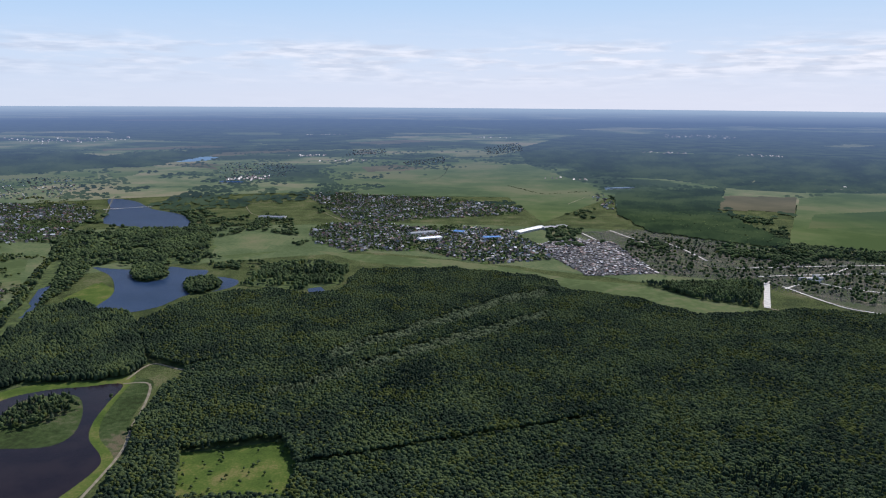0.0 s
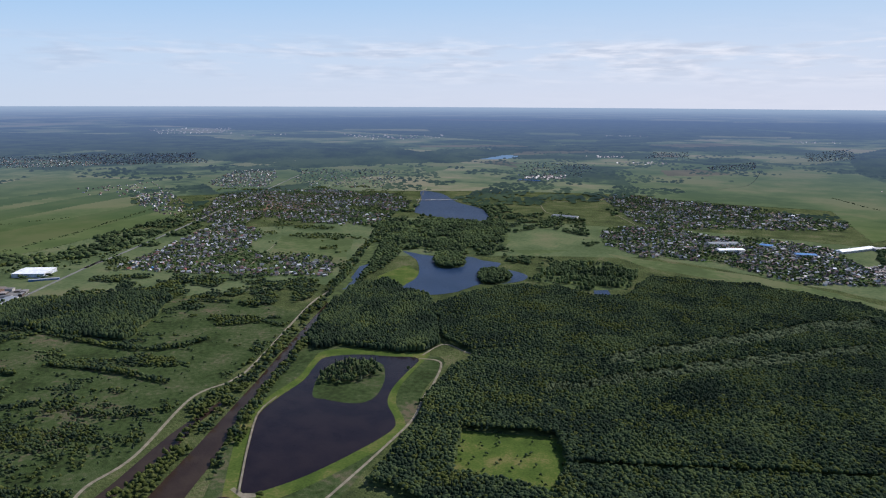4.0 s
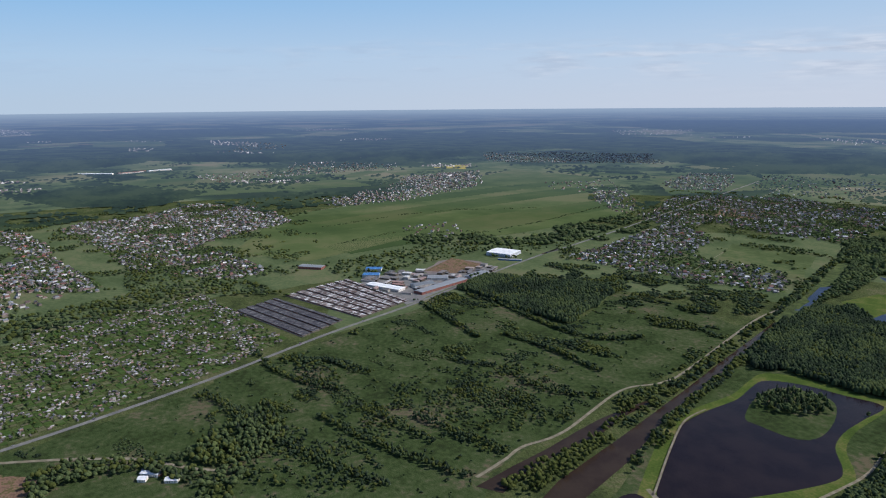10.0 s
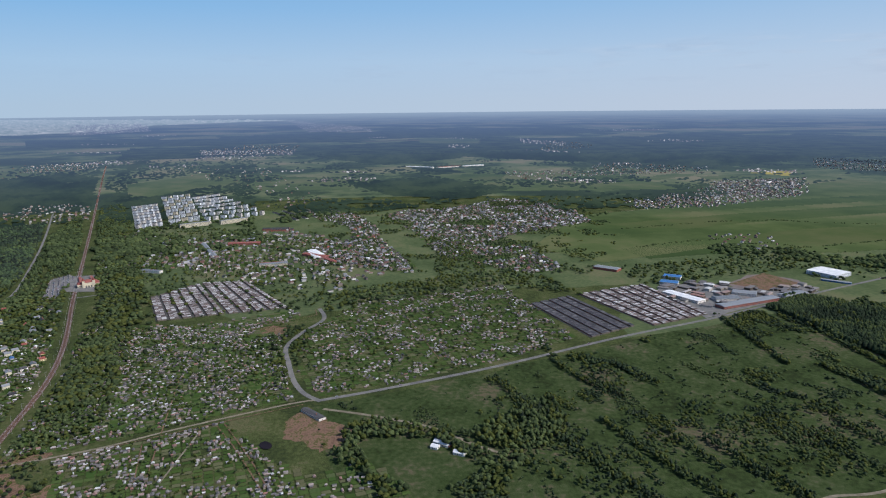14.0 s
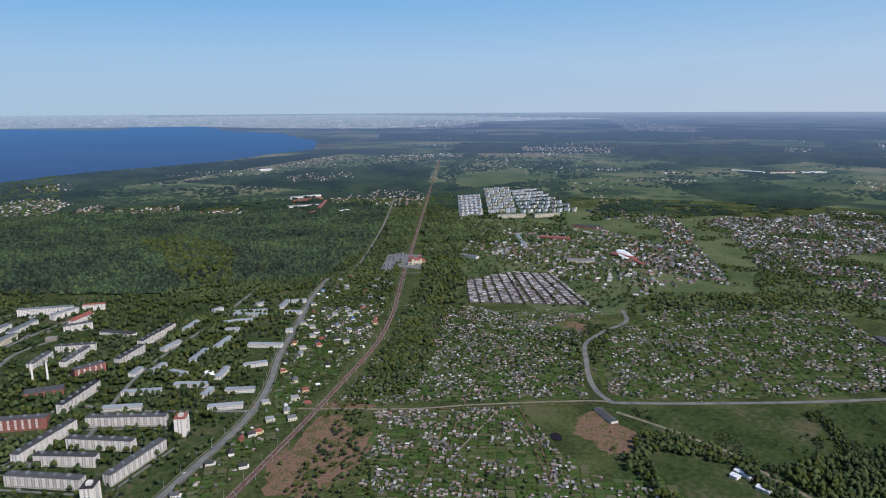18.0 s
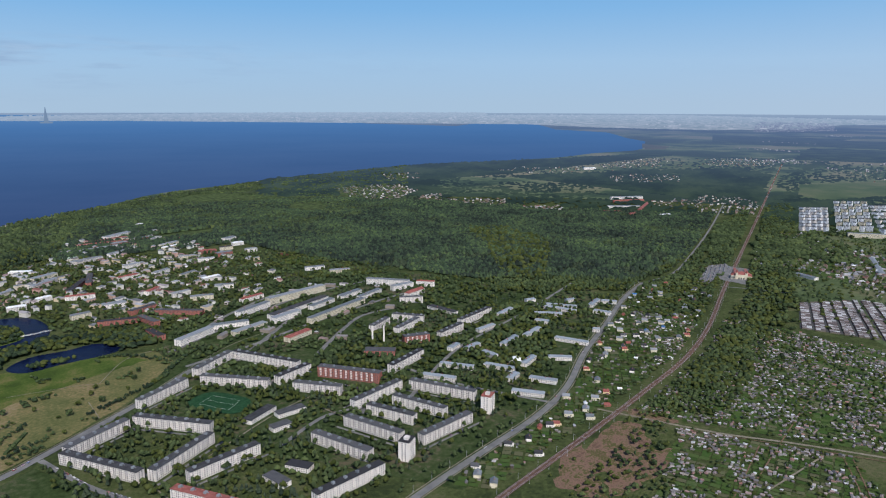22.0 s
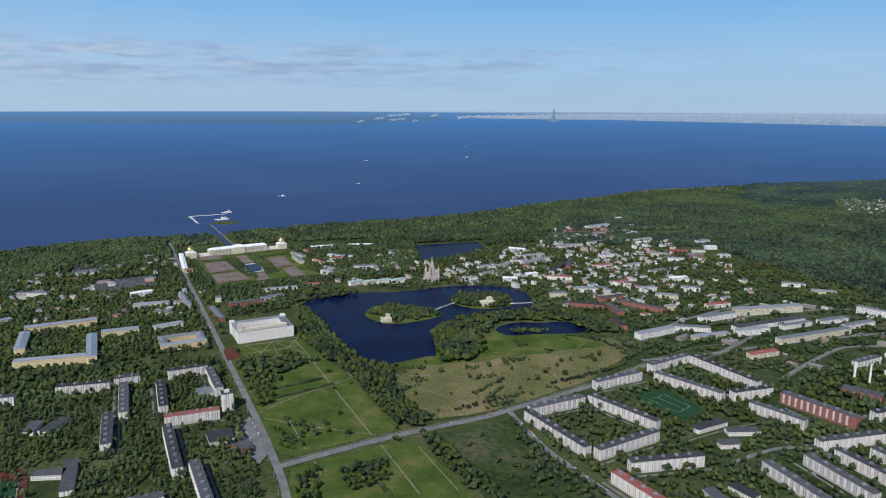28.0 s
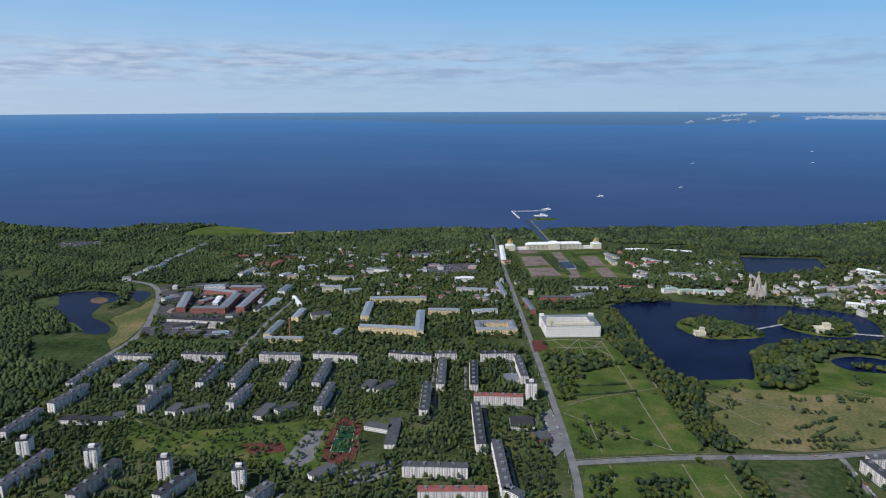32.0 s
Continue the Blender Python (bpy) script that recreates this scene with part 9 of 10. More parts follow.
# groups of park trees
for q, g, h, s, sd in (([(256, -1204), (181, -1250), (114, -1192), (166, -1137), (168, -1006), (181, -968), (219, -1075)], 9, 10, 10, 161), ([(61, -804), (-3, -838), (-11, -778), (38, -747)], 8, 8, 9, 162), ([(-47, -891), (-71, -896), (-148, -716), (-112, -714)], 8, 11, 10, 163), ([(-105, -1324), (-152, -1401), (-202, -1330), (-193, -1218), (-158, -1168), (-112, -1167)], 8, 13, 12, 164),
                       ([(-154, -1417), (-245, -1450), (-331, -1469), (-476, -1414), (-485, -1299), (-417, -1304), (-393, -1389), (-248, -1393), (-213, -1322)], 8, 11, 11, 165), ([(108, -788), (82, -806), (69, -730), (101, -733)], 8, 10, 9, 166), ([(155, -929), (110, -952), (99, -874), (131, -861)], 9, 8, 8, 167),
                       ([(27, -1473), (-36, -1516), (-118, -1491), (-121, -1461), (-34, -1427)], 7, 9, 9, 168), ([(-172, -1555), (-196, -1618), (-285, -1611), (-302, -1554), (-269, -1519), (-207, -1543)], 7, 10, 9, 169), ([(161, -1762), (43, -1643), (95, -1607), (172, -1579), (206, -1656)], 9, 11, 10, 170), ([(-51, -902), (-128, -937), (-296, -1030), (-292, -1012), (-145, -943), (-67, -901)], 9, 7, 8, 171),
                       ([(-150, -869), (-202, -788), (-246, -719), (-145, -717)], 10, 6, 8, 172), ([(-261, -1335), (-330, -1330), (-347, -1303), (-267, -1303)], 8, 9, 9, 173)):
    wood("park_trees", q, g, h, s, 0, sd, "dense park trees in fresh green leaf", floor=False, fill=0.75 if sd != 172 else 0.15, island=True, fresh=0.45, mat="birch")


def park_tree(height, spread, mat, label, seed):
    """A single tree: tapered trunk, limbs and a crown of uneven tufts."""
    rng = np.random.default_rng(seed)
    e = tagged(new("park_tree"), label, "tree", "single park trees")
    def limb(a, b, r0, r1, n=6):
        a, b = Vector(a), Vector(b)
        q = (b - a).to_track_quat("Z", "Y")
        ring = [q @ Vector((math.cos(t), math.sin(t), 0)) for t in np.arange(n) * 6.2832 / n]
        v = [a + w * r0 for w in ring] + [b + w * r1 for w in ring]
        return np.array(v), np.array([[i, (i + 1) % n, n + (i + 1) % n, n + i] for i in range(n)])
    put("trunk", limb((0, 0, 0), (0.1, 0.1, height * 0.6), height * 0.028, height * 0.012), "bark", e)
    for k in range(4):
        t = k * 1.57 + rng.uniform(-.3, .3)
        put("limb", limb((0, 0, height * (0.3 + 0.06 * k)), (math.cos(t) * spread * 0.3, math.sin(t) * spread * 0.3, height * 0.6), height * 0.012, height * 0.005), "bark", e)
    base, tri = ico(2)
    vs, fs, o = [], [], 0
    for k in range(15):
        t, lev = rng.uniform(0, 6.28), rng.uniform(0.25, 0.9)
        rad = spread * 0.36 * math.sqrt(max(0.05, 1 - ((lev - 0.5) / 0.5) ** 2)) * rng.uniform(0.5, 1)
        s = spread * rng.uniform(0.14, 0.24)
        vs.append(base * (1 + rng.uniform(-.25, .25, (len(base), 1))) * s + np.array([math.cos(t) * rad, math.sin(t) * rad, height * (0.22 + 0.72 * lev)]))
        fs.append(tri + o)
        o += len(base)
    put("crown", (np.concatenate(vs), np.concatenate(fs)[:, [0, 1, 2, 2]]), mat, e)
    return e


PARK = [park_tree(10, 9, "leaf", "round green tree standing alone on the grass", 1), park_tree(8, 8, "fresh", "fresh light green tree standing alone on the grass", 2), park_tree(12, 7, "needle", "dark conifer standing alone on the grass", 3)]
SPOTS = [(107, -925), (98, -928), (80, -931), (75, -913), (91, -903), (62, -967), (263, -1248), (32, -1131), (76, -1062), (50, -1083), (137, -955), (-20, -914), (47, -902), (141, -1167), (114, -1192), (90, -1136), (-79, -1161), (-148, -1090), (-161, -1084), (-226, -1122), (-189, -1138), (-308, -1128), (-312, -1089), (-280, -1099), (-223, -1036), (-237, -1013), (-340, -1153), (-358, -1110), (-399, -1177), (-26, -1152), (-173, -1007), (-103, -1119), (-188, -926), (-188, -882), (-136, -878), (-117, -855), (-147, -807), (-180, -790), (-195, -762)] + [(-19, -877), (-69, -879), (-283, -966), (-42, -1052), (-54, -1029)] + [(-381, -1147), (-321, -1150), (-260, -1071), (-398, -1106), (-280, -984)] + [(-588, 613), (-574, 614), (-658, 772), (-665, 822), (-486, 577), (-626, 1079), (-643, 1066), (-505, 995), (-690, 1071), (-429, 886)]
for i, (x, y) in enumerate(SPOTS):
    pr = PARK[2] if i in (16, 17) else PARK[i % 2]
    if i < 3:
        PARK[i].matrix_world = pose(x, y, 0.2, 0, 0, 40 * i)
    else:
        copy_thing(pr, pose(x, y, 0.2, 0, 0, 67 * i) @ Matrix.Scale(0.75 + 0.06 * (i % 8), 4))

# ---------------------------------------------------------------- landmarks
def dome(r, h, n=16, rows=7, onion=0.0):
    v, f = [], []
    for j in range(rows + 1):
        t = j / rows
        rr = r * math.cos(t * math.pi / 2) * (1 + onion * math.sin(t * math.pi) * (1 - t)) + 0.02
        for i in range(n):
            v.append((math.cos(6.2832 * i / n) * rr, math.sin(6.2832 * i / n) * rr, h * math.sin(t * math.pi / 2) if not onion else h * t))
    for j in range(rows):
        for i in range(n):
            k = (i + 1) % n
            f.append((j * n + i, j * n + k, (j + 1) * n + k, (j + 1) * n + i))
    return np.array(v), np.array(f)


def prism(r0, r1, h, n=8):
    a = np.arange(n) * 6.2832 / n
    v = np.concatenate([np.stack([np.cos(a) * r0, np.sin(a) * r0, 0 * a], 1), np.stack([np.cos(a) * r1, np.sin(a) * r1, 0 * a + h], 1), [[0, 0, h]]])
    f = [[i, (i + 1) % n, n + (i + 1) % n, n + i] for i in range(n)] + [[n + i, n + (i + 1) % n, 2 * n, 2 * n] for i in range(n)]
    return v, np.array(f)


def palace():
    x1, y1, x2, y2 = 566, -2087, 300, -2216
    L, turn = math.hypot(x2 - x1, y2 - y1), math.atan2(y2 - y1, x2 - x1)
    e = base_at("palace", (x1 + x2) / 2, (y1 + y2) / 2, turn, "long cream baroque palace with white roofs and gilded domes", "palace", "")
    e.scale.z *= 1.25
    put("main_block", boxes([(0, 0, 0, L * 0.6, 22, 14), (0, 0, 14, L * 0.605, 23, 0.5)]), "cream", e)
    put("roof", gables([(0, 0, 14.5, L * 0.6, 22, 4.5, 0, 9)]), "whiteroof", e)
    put("centre_block", boxes([(0, -2, 0, 38, 25, 16)]), "cream", e)
    put("centre_roof", gables([(0, -2, 16, 38, 25, 6, 0, 12)]), "whiteroof", e)
    for s in (-1, 1):
        put("gallery", boxes([(s * L * 0.37, 0, 0, L * 0.15, 12, 6.5), (s * L * 0.37, 0, 6.5, L * 0.15, 13, 0.5)]), "white", e)
        pav = put("pavilion", boxes([(0, 0, 0, 28, 28, 13), (0, 0, 13, 29, 29, 0.5), (0, 0, 13.5, 15, 15, 6)]), "cream", e, at=(s * L * 0.47, 0, 0))
        d = put("dome", dome(7.5, 11, onion=0.6), "gold", pav, "gilded dome with a spire", (0, 0, 19.5))
        put("pavilion_roof", gables([(0, 0, 13.5, 28, 28, 3.5, 0, 14)]), "whiteroof", pav)
    stuff(put("window_grid", boxes([((i - 19) * L * 0.55 / 39, side * 11.05, z, 1.5, 0.2, h) for i in range(39) for side in (-1, 1) for z, h in ((1.5, 3), (6, 4), (11.2, 1.8))]), "glass", e, "rows of tall palace windows"))
    w = 590, -2103, 526, -1903
    pitched(*w, 3, 14, "cream", "whiteroof", "long white palace wing beside the avenue", 3, 3, "palace_wing", "palace", "", 0)


palace()


def church():
    x, y = -138, -1756
    e = base_at("church", x, y, 0.4, "brick and stone church with tented towers and golden domes", "church", "")
    put("nave", boxes([(0, 0, 0, 30, 30, 18), (0, 0, 0, 42, 18, 13), (0, 0, 0, 18, 42, 13), (0, 0, 18, 22, 22, 4)]), "stone", e)
    put("drum", prism(9.5, 8, 14), "stone", e, at=(0, 0, 20))
    t = put("tent", prism(7.5, 1.0, 24), "ochre_tile", e, "tall pale tented roof", (0, 0, 34))
    put("dome", dome(2.4, 6, onion=0.8), "gold", t, "small gilded dome", (0, 0, 24))
    for k in range(4):
        a = 0.785 + k * 1.5708
        q = put("tower", prism(3.8, 3.4, 16), "stone", e, at=(math.cos(a) * 17, math.sin(a) * 17, 14))
        put("tent", prism(3.6, 0.5, 11), "ochre_tile", q, at=(0, 0, 16))
        put("dome", dome(1.4, 3.4, onion=0.8), "gold", q, at=(0, 0, 27.5))
    for k in range(4):
        a = k * 1.5708
        put("porch", boxes([(math.cos(a) * 25, math.sin(a) * 25, 0, 9, 9, 8)]), "stone", e)


church()


def pavilion(x, y, turn, w, h, label):
    e = base_at("island_pavilion", x, y, radians(turn), label, "pavilion", "island pavilions")
    put("hall", boxes([(0, 0, 0, w * 1.6, w, h * 0.55), (0, 0, h * 0.55, w * 1.65, w * 1.05, 0.5)]), "cream", e)
    put("turret", boxes([(-w * 0.3, 0, h * 0.55, w * 0.6, w * 0.6, h * 0.45), (-w * 0.3, 0, h, w * 0.68, w * 0.68, 0.5)]), "cream", e)
    put("terrace", boxes([(0, -w * 0.7, 0, w * 1.7, w * 0.5, 1.0)]), "gravel", e)
    stuff(put("window_grid", boxes([((i - 2) * w * 0.3, s * w / 2, 1.2, 1.2, 0.2, 2.8) for i in range(5) for s in (-1, 1)]), "glass", e))


pavilion(-14, -1413, 20, 13, 16, "white square pavilion on the island shore")
pavilion(-246, -1521, 20, 20, 17, "white villa with a tower on the island")


def bridge(a, b, name, label, w=3.0):
    L, t = math.hypot(b[0] - a[0], b[1] - a[1]), math.atan2(b[1] - a[1], b[0] - a[0])
    e = base_at(name, (a[0] + b[0]) / 2, (a[1] + b[1]) / 2, t, label, "bridge", "")
    put("deck", boxes([(0, 0, 1.2, L, w, 0.5)]), "concrete", e)
    for s in (-1, 1):
        put("railing", boxes([(0, s * w / 2, 2.5, L, 0.15, 0.15)] + [(x, s * w / 2, 1.7, 0.12, 0.12, 0.9) for x in np.arange(-L / 2, L / 2, 3)]), "white", e)
    for x in np.arange(-L / 2 + 5, L / 2, 10):
        put("pier", boxes([(x, 0, -1, 1.2, w, 2.2)]), "concrete", e)


P1, P2 = [(-117, -1483), (-175, -1541)], [(-299, -1521), (-358, -1526)]
bridge(*P1, "footbridge", "long white footbridge between the islands")
bridge(*P2, "footbridge", "white footbridge to the shore")
P3 = [(-1397, 2838), (-1232, 2934)]
bridge(*P3, "causeway", "low causeway across the lake", 5)
P4 = [(763, -2877), (625, -2937)]
bridge(*P4, "pier", "long white landing pier in the sea", 12)
P5 = [(763, -2877), (686, -2704)]
bridge(*P5, "pier", "narrow white jetty in the sea", 8)
sheet("sea_canal", SEA_CANAL, "lake", label="straight sea canal towards the palace", category="canal")
road("path", [(635, -2681), (465, -2263)], 5, "gravel", "pale path along the sea canal", "path", smooth=False)
sheet("breakwater", [(635, -2681), (625, -2738), (534, -2746), (535, -2703), (587, -2671)], "lawn", z=2.2, label="low grassy harbour mole", category="mole")
wood("mole_trees", [(630, -2681), (613, -2725), (599, -2684)], 8, 8, 8, 0, 790, "trees on the harbour mole", floor=False, fill=0.5, island=True)

# boats
for x, y, s in ((89, -5723, 1.0), (472, -3502, 1.3), (111, -4034, 0.8), (-954, -7520, 0.9), (-783, -6051, 1.0), (610, -2784, 2.0), (630, -2972, 1.5)):
    e = base_at("boat", x, y, 0.5, "small white motor boat on the sea", "boat", "boats")
    e.scale = (e.scale[0] * s,) * 3
    e.location.z += 1.5
    put("hull", boxes([(0, 0, 0, 22, 6, 2.4), (13, 0, 0.6, 5, 4, 1.8), (16, 0, 1, 3, 2, 1.4)]), "white", e)
    put("cabin", boxes([(-2, 0, 2.4, 10, 4.4, 2.6), (-2, 0, 5.0, 10.6, 4.8, 0.2)]), "whiteroof", e)
    put("mast", boxes([(-4, 0, 5, 0.3, 0.3, 9)]), "steel", e)

# railway station
def station():
    x, y = -1823, -758
    x2, y2 = -1842, -718
    t = math.atan2(y2 - y, x2 - x)
    e = base_at("railway_station", x, y, t, "cream railway station with arches and a crimson roof", "station", "")
    put("hall", boxes([(0, 0, 0, 52, 24, 10), (0, -2, 0, 22, 28, 14)]), "cream", e)
    put("roof", gables([(0, 0, 10, 52, 24, 7, 0, 9)]), "redroof", e, "crimson metal roof")
    put("centre_roof", gables([(0, -2, 14, 22, 28, 6, 0, 8)]), "redroof", e)
    for s in (-1, 1):
        q = put("tower", boxes([(0, 0, 0, 6, 6, 18), (0, 0, 18, 6.6, 6.6, 0.6)]), "cream", e, at=(s * 12, -14, 0))
        put("spire", prism(4, 0.3, 9, 4), "redroof", q, at=(0, 0, 18.6))
        put("platform_roof", boxes([(s * 14, 60, 5, 7, 90, 0.4)] + [(s * 14, 60 + 12 * k, 0, 0.4, 0.4, 5) for k in range(-3, 4)]), "redroof", e)
    for k in (-6, 0, 6):
        put("arch", boxes([(k, -16.05, 0.2, 3.4, 0.3, 5), (k, -16.05, 5.2, 2.4, 0.3, 1)]), "glass", e, "dark arched opening")
    stuff(put("window_grid", boxes([(s * (14 + 2.6 * i), -12.05, 3, 1.4, 0.2, 3.4) for i in range(5) for s in (-1, 1)]), "glass", e))
    BUILT.append((x, y, t, 60, 40))


station()

# boiler house with its two chimneys, storage dome
bx1, by1, bx2, by2 = -738, -983, -777, -943
pitched(bx1, by1, bx2, by2, 3, 22, "brick", "bitumen", "red-brick boiler house with a flat roof", 0.8, 1, "boiler_house", "boiler house", "", 0)
for x, y in [(-779, -1013), (-798, -1002)]:
    e = base_at("chimney_stack", x, y, 0, "tall pale boiler-house chimney", "chimney", "boiler chimneys")
    put("shaft", prism(2.0, 1.4, 38, 14), "white", e)
    put("rim", prism(1.6, 1.6, 1.2, 14), "concrete", e, at=(0, 0, 37.6))
e = base_at("chimney_stack", *[(741, -1117)][0], 0, "tall red-brick factory chimney", "chimney", "")
put("shaft", prism(2.2, 1.3, 42, 14), "brick", e)
put("rim", prism(1.5, 1.5, 1.2, 14), "concrete", e, at=(0, 0, 41.6))
e = base_at("storage_dome", *[(-914, -768)][0], 0, "white inflated hall among low houses", "dome hall", "")
put("shell", dome(13, 9), "whiteroof", e)

# far tower on the bay
tx, ty = -6298, -24759
tr = 20000 / math.hypot(tx, ty)
X, Y, Z, K = (float(q) for q in squeeze(tx * tr, ty * tr, 0))
e = tagged(new("skyscraper"), "hazy blue tapering skyscraper on the far shore", "skyscraper", "")
e.matrix_world = Matrix.LocRotScale((X, Y, Z), None, (K,) * 3)
# tower glows, with a fixed share of haze painted in
v, f = prism(62, 6, 390, 5)
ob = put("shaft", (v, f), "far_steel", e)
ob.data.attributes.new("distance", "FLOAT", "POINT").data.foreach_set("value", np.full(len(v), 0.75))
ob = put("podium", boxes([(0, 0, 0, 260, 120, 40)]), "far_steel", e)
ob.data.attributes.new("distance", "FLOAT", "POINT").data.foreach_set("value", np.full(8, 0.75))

# ---------------------------------------------------------------- cottages by the railway
def cottage(L, W, h, rise, wall, roof, label):
    e = tagged(new("cottage"), label, "house", "cottages by the railway")
    put("wall", boxes([(0, 0, 0, L, W, h)]), wall, e)
    put("roof", gables([(0, 0, h, L, W, rise, 0, 0.0)], 0.6), roof, e)
    put("porch", boxes([(L / 2 + 1.2, 0, 0, 2.4, W * 0.5, 2.4), (L / 2 + 1.2, 0, 2.4, 2.9, W * 0.6, 0.25)]), wall, e)
    put("chimney", boxes([(L / 5, 0.8, h + rise * 0.5, 0.7, 0.7, rise * 0.8)]), "brick", e)
    stuff(put("window_grid", boxes([(x, s * W / 2, 1.0, 1.2, 0.14, 1.4) for x in (-L / 3, 0, L / 3) for s in (-1, 1)]), "glass", e))
    return e


COTTAGES = [cottage(10, 8, 4.2, 3.4, "white", "bitumen", "white cottage with a dark roof"), cottage(9, 8, 4, 3.2, "yellow", "redroof", "ochre cottage with a red roof"), cottage(11, 9, 5.4, 3, "cream", "tinroof", "cream two-storey cottage with a grey roof"),
            cottage(8, 6.5, 3, 2.4, "brick", "redroof", "brick cottage with a rusty roof"), cottage(9, 7, 3.4, 2.6, "panel", "blueroof", "pale cottage with a blue roof"), cottage(6, 5, 2.6, 1.8, "white", "whiteroof", "small white garden house")]
GARDEN_LAND = STREET[1:9] + RAIL[2:8][::-1]
px, py = scatter(GARDEN_LAND, 26, 201, fill=0.45)
px2, py2 = scatter(VILLAGES[0], 48, 202, fill=0.8)
px3, py3 = scatter(VILLAGES[5], 60, 203, fill=0.8)
rng = np.random.default_rng(9)
for i, (x, y) in enumerate(zip(np.r_[px, px2, px3], np.r_[py, py2, py3])):
    pr = COTTAGES[int(rng.choice(6, p=[.34, .08, .34, .06, .02, .16]))] if i > 5 else COTTAGES[i]
    m = pose(x, y, 0.15, 0, 0, 35 + 90 * int(rng.integers(0, 2)) + rng.normal(0, 5)) @ Matrix.Scale(1.0, 4)
    if i > 5:
        copy_thing(pr, m)
    else:
        pr.matrix_world = m
garden_plots(GARDEN_LAND, 11, 35, 207)
wood("cottage_trees", GARDEN_LAND, 10, 4.5, 5, 0, 204, "garden trees between the cottages", floor=False, fill=0.55, fresh=0.5)
settlement("garden_sheds", GARDEN_LAND, 18, 206, (4.5, 3.2, 2.3, 1.2), 35, "shed_roof", "shed_wall", "garden sheds and greenhouses by the cottages", "garden sheds", 0.5)
for q in ((-873, 65, -857, 84), (-859, 60, -854, 68), (-840, 88, -832, 102)):
    pitched(*q, 1, 9, "white", "whiteroof" , "small white hut on the mown field", 2, 0, "field_hut", "hut", "field huts", 0)
pitched(-996, -123, -959, -93, 1, 11, "panel", "bitumen", "long dark-roofed workshop by the crossroads", 1.5, 0, "workshop", "workshop", "", 1)
pitched(-880, 68, -856, 86, 1, 9, "brick", "bitumen", "dark-roofed house among trees", 3, 2)

# cars
def car():
    e = tagged(new("car"), "parked car with dark windows", "car", "parked cars")
    put("body", boxes([(0, 0, 0.35, 4.4, 1.8, 0.6), (0.1, 0, 0.9, 4.0, 1.7, 0.12)]), "carpaint", e)
    put("cabin", boxes([(-0.2, 0, 1.0, 2.3, 1.55, 0.5)]), "glass", e, "dark car windows")
    put("roof", boxes([(-0.25, 0, 1.5, 1.9, 1.5, 0.08)]), "carpaint", e)
    for x in (-1.35, 1.35):
        for y in (-0.85, 0.85):
            w = put("wheel", prism(0.34, 0.34, 0.22, 12), "tyre", e, at=(x, y, 0.34))
            w.rotation_euler = (1.5708, 0, 0)
    return e


CAR = car()
spots = []
for (ax, ay), (bx, by), n in ((*[(-201, -920), (-218, -842)], 10), (*[(-228, -818), (-266, -727)], 14), (*[(204, -932), (174, -864)], 9), (*[(196, -939), (167, -872)], 9), (*[(185, -953), (160, -887)], 6), (*[(483, -768), (472, -730)], 7), (*[(461, -702), (466, -685)], 5), (*[(-1758, -824), (-1894, -840)], 7), (*[(-608, -929), (-633, -859)], 12)):
    for k in range(n):
        u = (k + 0.5) / n
        spots.append((ax + (bx - ax) * u, ay + (by - ay) * u, math.degrees(math.atan2(by - ay, bx - ax))))
for ln, off in ((STREET, 3.2), (AVENUE, 2.6), (CROSS, 2.4), (MAIN, 2.0)):
    p = rounded(ln, 8, False)
    for k in rng.integers(2, len(p) - 2, 9):
        d = p[k + 1] - p[k]
        t = math.atan2(d[1], d[0])
        if np.hypot(*p[k]) < 2600:
            spots.append((p[k][0] - math.sin(t) * off, p[k][1] + math.cos(t) * off, math.degrees(t)))
for c0, u0 in YARDS[::2]:
    t = math.atan2(u0[1], u0[0])
    for k in range(2):
        s = rng.uniform(-0.85, 0.85)
        spots.append((*(c0 + u0 * s + np.array([-math.sin(t), math.cos(t)]) * 2.6), math.degrees(t)))
for i, (x, y, t) in enumerate(spots):
    m = pose(x, y, 0.8, 0, 0, t + rng.normal(0, 3))
    if i:
        copy_thing(CAR, m)
    else:
        CAR.matrix_world = m

# railway masts and street lamps
def mast(h, arm, name, label, group):
    e = tagged(new(name), label, "mast", group)
    put("pole", prism(0.22, 0.14, h, 8), "steel", e)
    put("arm", boxes([(arm / 2, 0, h - 0.8, arm, 0.14, 0.14)]), "steel", e)
    put("base", prism(0.5, 0.45, 0.6, 8), "concrete", e)
    return e


MAST, LAMP = mast(9, 4, "catenary_mast", "grey steel catenary mast beside the track", "catenary masts"), mast(9, 2, "street_lamp", "grey steel street lamp", "street lamps")
for proto, ln, off, gap in ((MAST, RAIL, 8.2, 45), (LAMP, STREET, 9.5, 36), (LAMP, AVENUE, 8.2, 40)):
    p = rounded(ln, 30, False)
    s = np.r_[0, np.cumsum(np.hypot(*np.diff(p, axis=0).T))]
    first = proto.location.length == 0
    for q in np.arange(20, min(s[-1], 1700), gap):
        x, y = np.interp(q, s, p[:, 0]), np.interp(q, s, p[:, 1])
        k = min(np.searchsorted(s, q), len(p) - 1)
        d = p[k] - p[k - 1]
        t = math.atan2(d[1], d[0])
        for side in ((1, -1) if proto is MAST else (1,)):
            m = pose(x - math.sin(t) * off * side, y + math.cos(t) * off * side, 0.2, 0, 0, math.degrees(t) - 90 * side)
            if first:
                proto.matrix_world = m
                first = False
            else:
                copy_thing(proto, m)
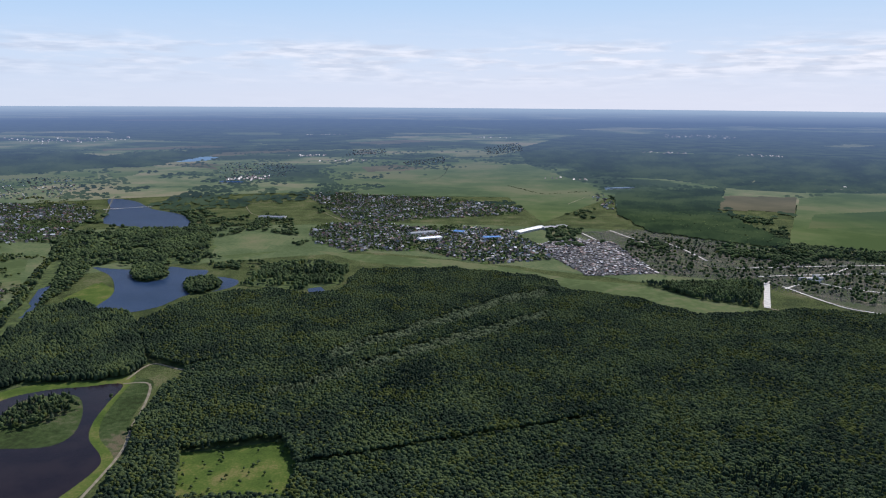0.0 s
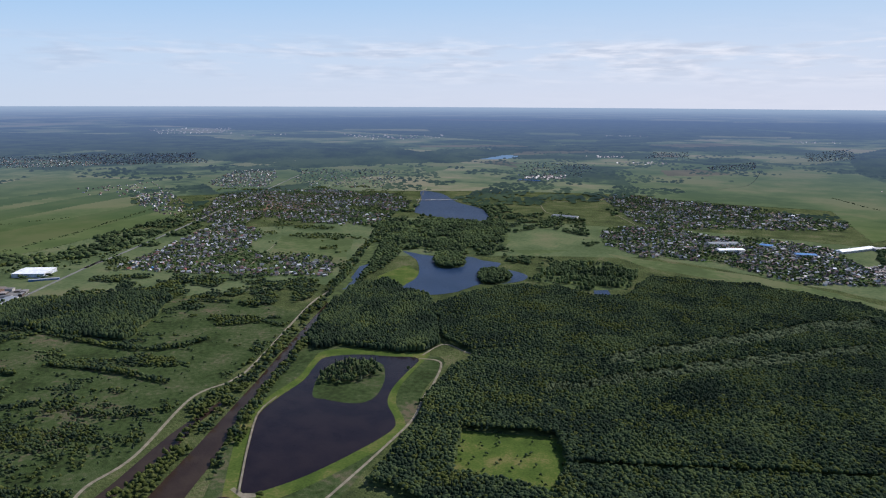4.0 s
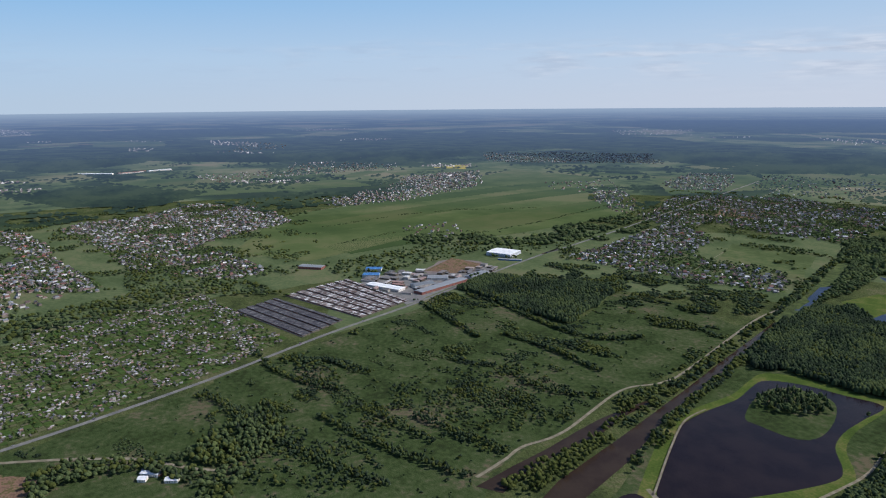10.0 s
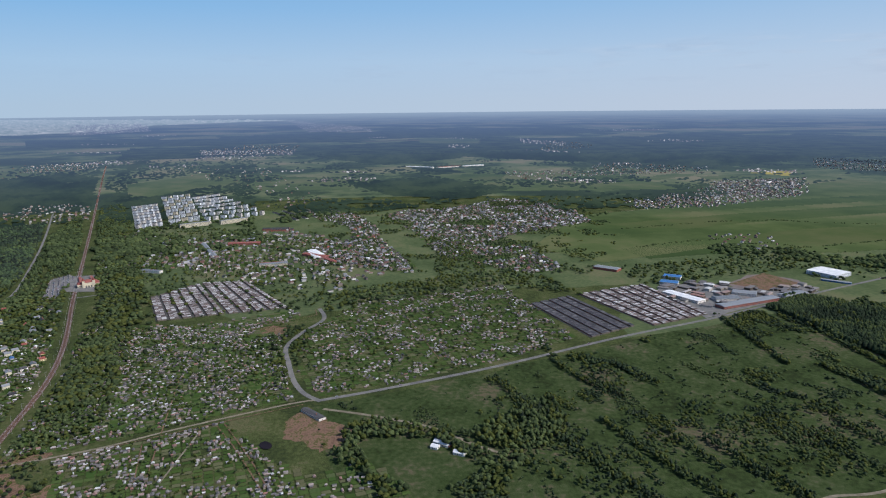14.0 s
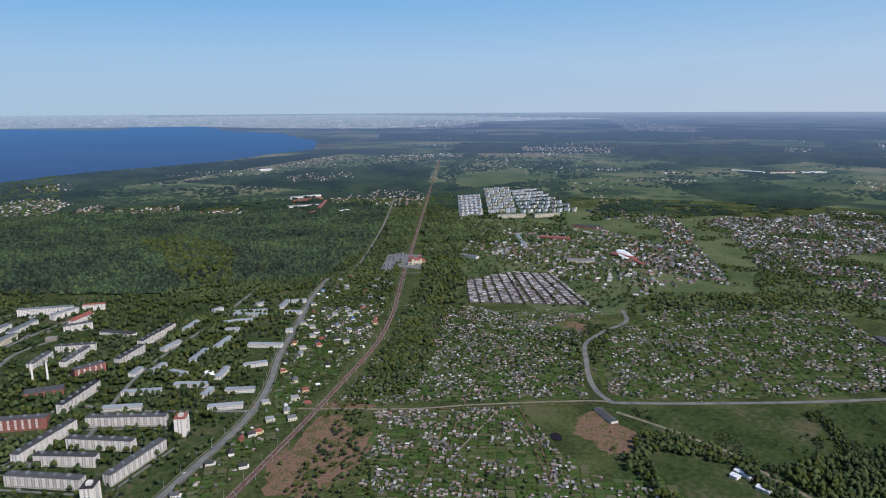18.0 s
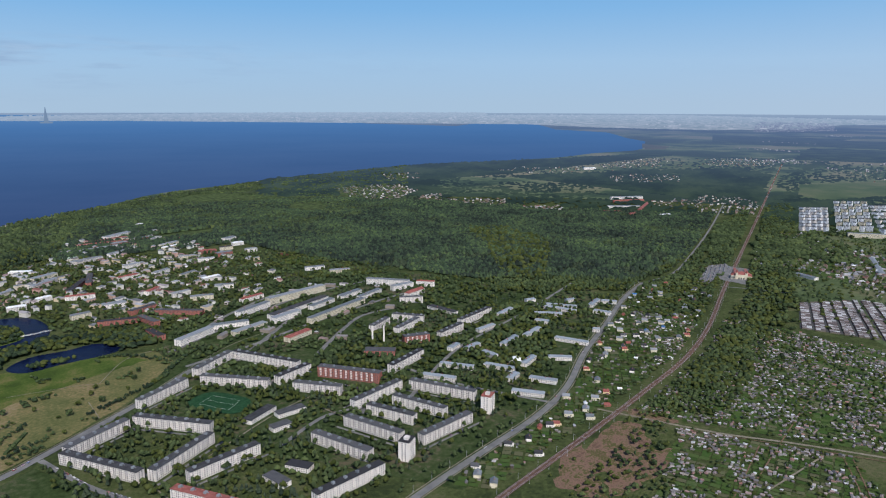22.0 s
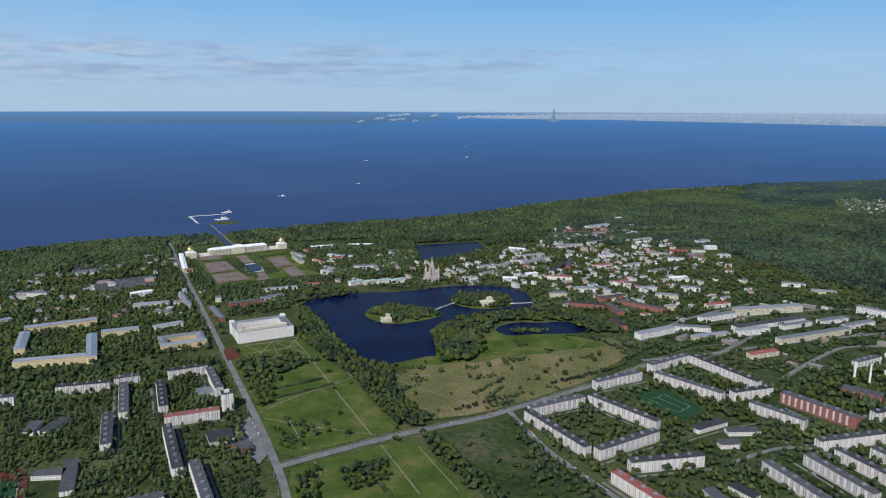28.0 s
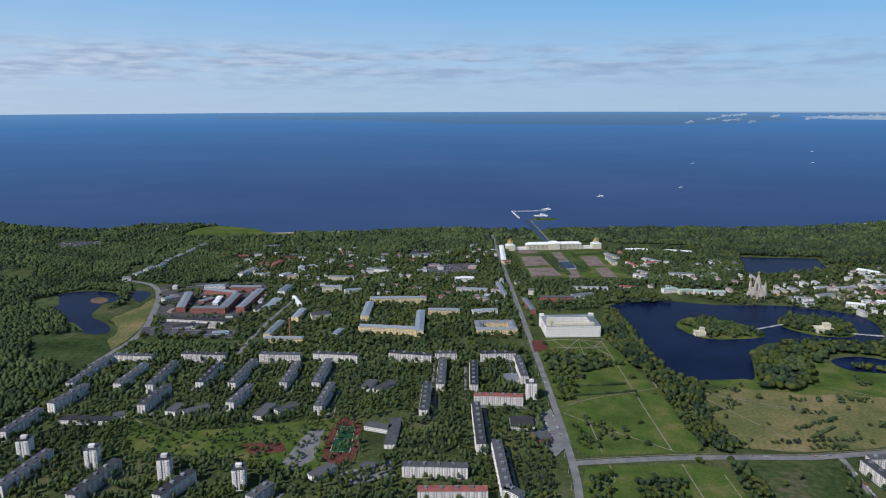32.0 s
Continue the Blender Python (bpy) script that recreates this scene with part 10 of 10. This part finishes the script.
# rails
for off in (-4.0, -2.4, 2.4, 4.0):
    p = rounded(RAIL, 12, False)
    t = np.gradient(p, axis=0)
    t /= np.linalg.norm(t, axis=1)[:, None]
    v, f = strip(p + np.stack([-t[:, 1], t[:, 0]], 1) * off, 0.35, 1.45)
    tagged(new("rail", mesh_from("rail", v, f, ["steel"])), "steel rail on brown ballast", "rail", "", "structure")
# graves
lanes([(462, 2404), (736, 2492), (944, 2242), (1245, 1895), (1339, 1865), (1054, 1447), (816, 1647), (744, 1744), (585, 1799), (493, 2137)], 38, -35)
settlement("gravestones", [(462, 2404), (736, 2492), (944, 2242), (1245, 1895), (1339, 1865), (1054, 1447), (816, 1647), (744, 1744), (585, 1799), (493, 2137)], 7, 205, (1.6, 1.2, 1.6, 0.2), 15, "asphalt", "asphalt", "grey gravestones and railings", "graves", 0.5)


def hedgerow(line, width, gap, seed, h=5, s=6):
    p = np.asarray(line, float)
    t = np.gradient(p, axis=0)
    n = np.stack([-t[:, 1], t[:, 0]], 1) / np.linalg.norm(t, axis=1)[:, None] * width / 2
    wood("hedgerow", np.concatenate([p + n, (p - n)[::-1]]), gap, h, s, 0, seed, "broken hedgerow between the fields", floor=False, fill=0.5)


for i, ln in enumerate(([(-2002, 1208), (-2073, 1591), (-2369, 2425)], [(-1954, 1648), (-2025, 1940), (-2169, 2446)], [(-2533, 1492), (-2449, 1636), (-2379, 1831)], [(-2419, 856), (-2527, 1266), (-2516, 1554)], [(-1738, 1509), (-1838, 1759), (-1903, 1944)], [(-2093, 1040), (-2100, 1249), (-1898, 1453)], [(-2101, 807), (-2177, 1030), (-2191, 1184)], [(-521, 2987), (-381, 3265), (-173, 3377)], [(358, 3753), (494, 3413), (742, 3536)])):
    hedgerow(ln, 16, 9, 300 + i)
sheet("pond", rounded([(-893, -173), (-900, -165), (-887, -155), (-877, -158), (-881, -169)], 4), "pond", label="small dark garden pond", category="water")

for i, ln in enumerate(GARDEN_ROWS):
    p = np.asarray(ln, float)
    t = np.gradient(p, axis=0)
    n = np.stack([-t[:, 1], t[:, 0]], 1) / np.linalg.norm(t, axis=1)[:, None] * 7
    wood("garden_row", np.concatenate([p + n, (p - n)[::-1]]), 4, 2.5, 4.5, 0, 320 + i, "clipped row of garden trees", floor=False)
for ln, off in ((STREET, 7.6), (STREET, -7.6), (CROSS, 8.0)):
    p = rounded(ln, 8, False)
    t = np.gradient(p, axis=0)
    t /= np.linalg.norm(t, axis=1)[:, None]
    v, q = strip(p + np.stack([-t[:, 1], t[:, 0]], 1) * off, 1.5, 0.9)
    tagged(new("pavement", mesh_from("pavement", v, q, ["gravel"])), "pale pavement beside the street", "pavement", "", "structure")

# lanes and lodge of the cemetery
for ln in ([(478, 2437), (517, 2245), (551, 2017), (583, 1818)], [(600, 2442), (666, 2213)], [(733, 2234), (757, 2104), (770, 1965)], [(820, 1876), (1014, 1902), (1263, 1923)], [(833, 1782), (1014, 1811), (1200, 1823)], [(851, 1664), (966, 1750), (1132, 1885)], [(855, 1685), (880, 1584), (911, 1498), (969, 1453)], [(957, 1732), (1008, 1668), (1079, 1628)]):
    road("lane", ln, 5.5, "concrete", "pale lane through the cemetery", "lane", keep=1.0)
settlement("lodges", [(940, 1791), (1003, 1805), (974, 1710), (913, 1703)], 22, 433, (16, 9, 5, 2.4), 10, "tinroof", "white", "low pale cemetery lodges", "lodges", 0.9)
road("forecourt", [(838, 1735), (786, 1621), (731, 1498)], 14, "concrete", "pale paved forecourt of the cemetery", "forecourt", smooth=False, keep=1.0)
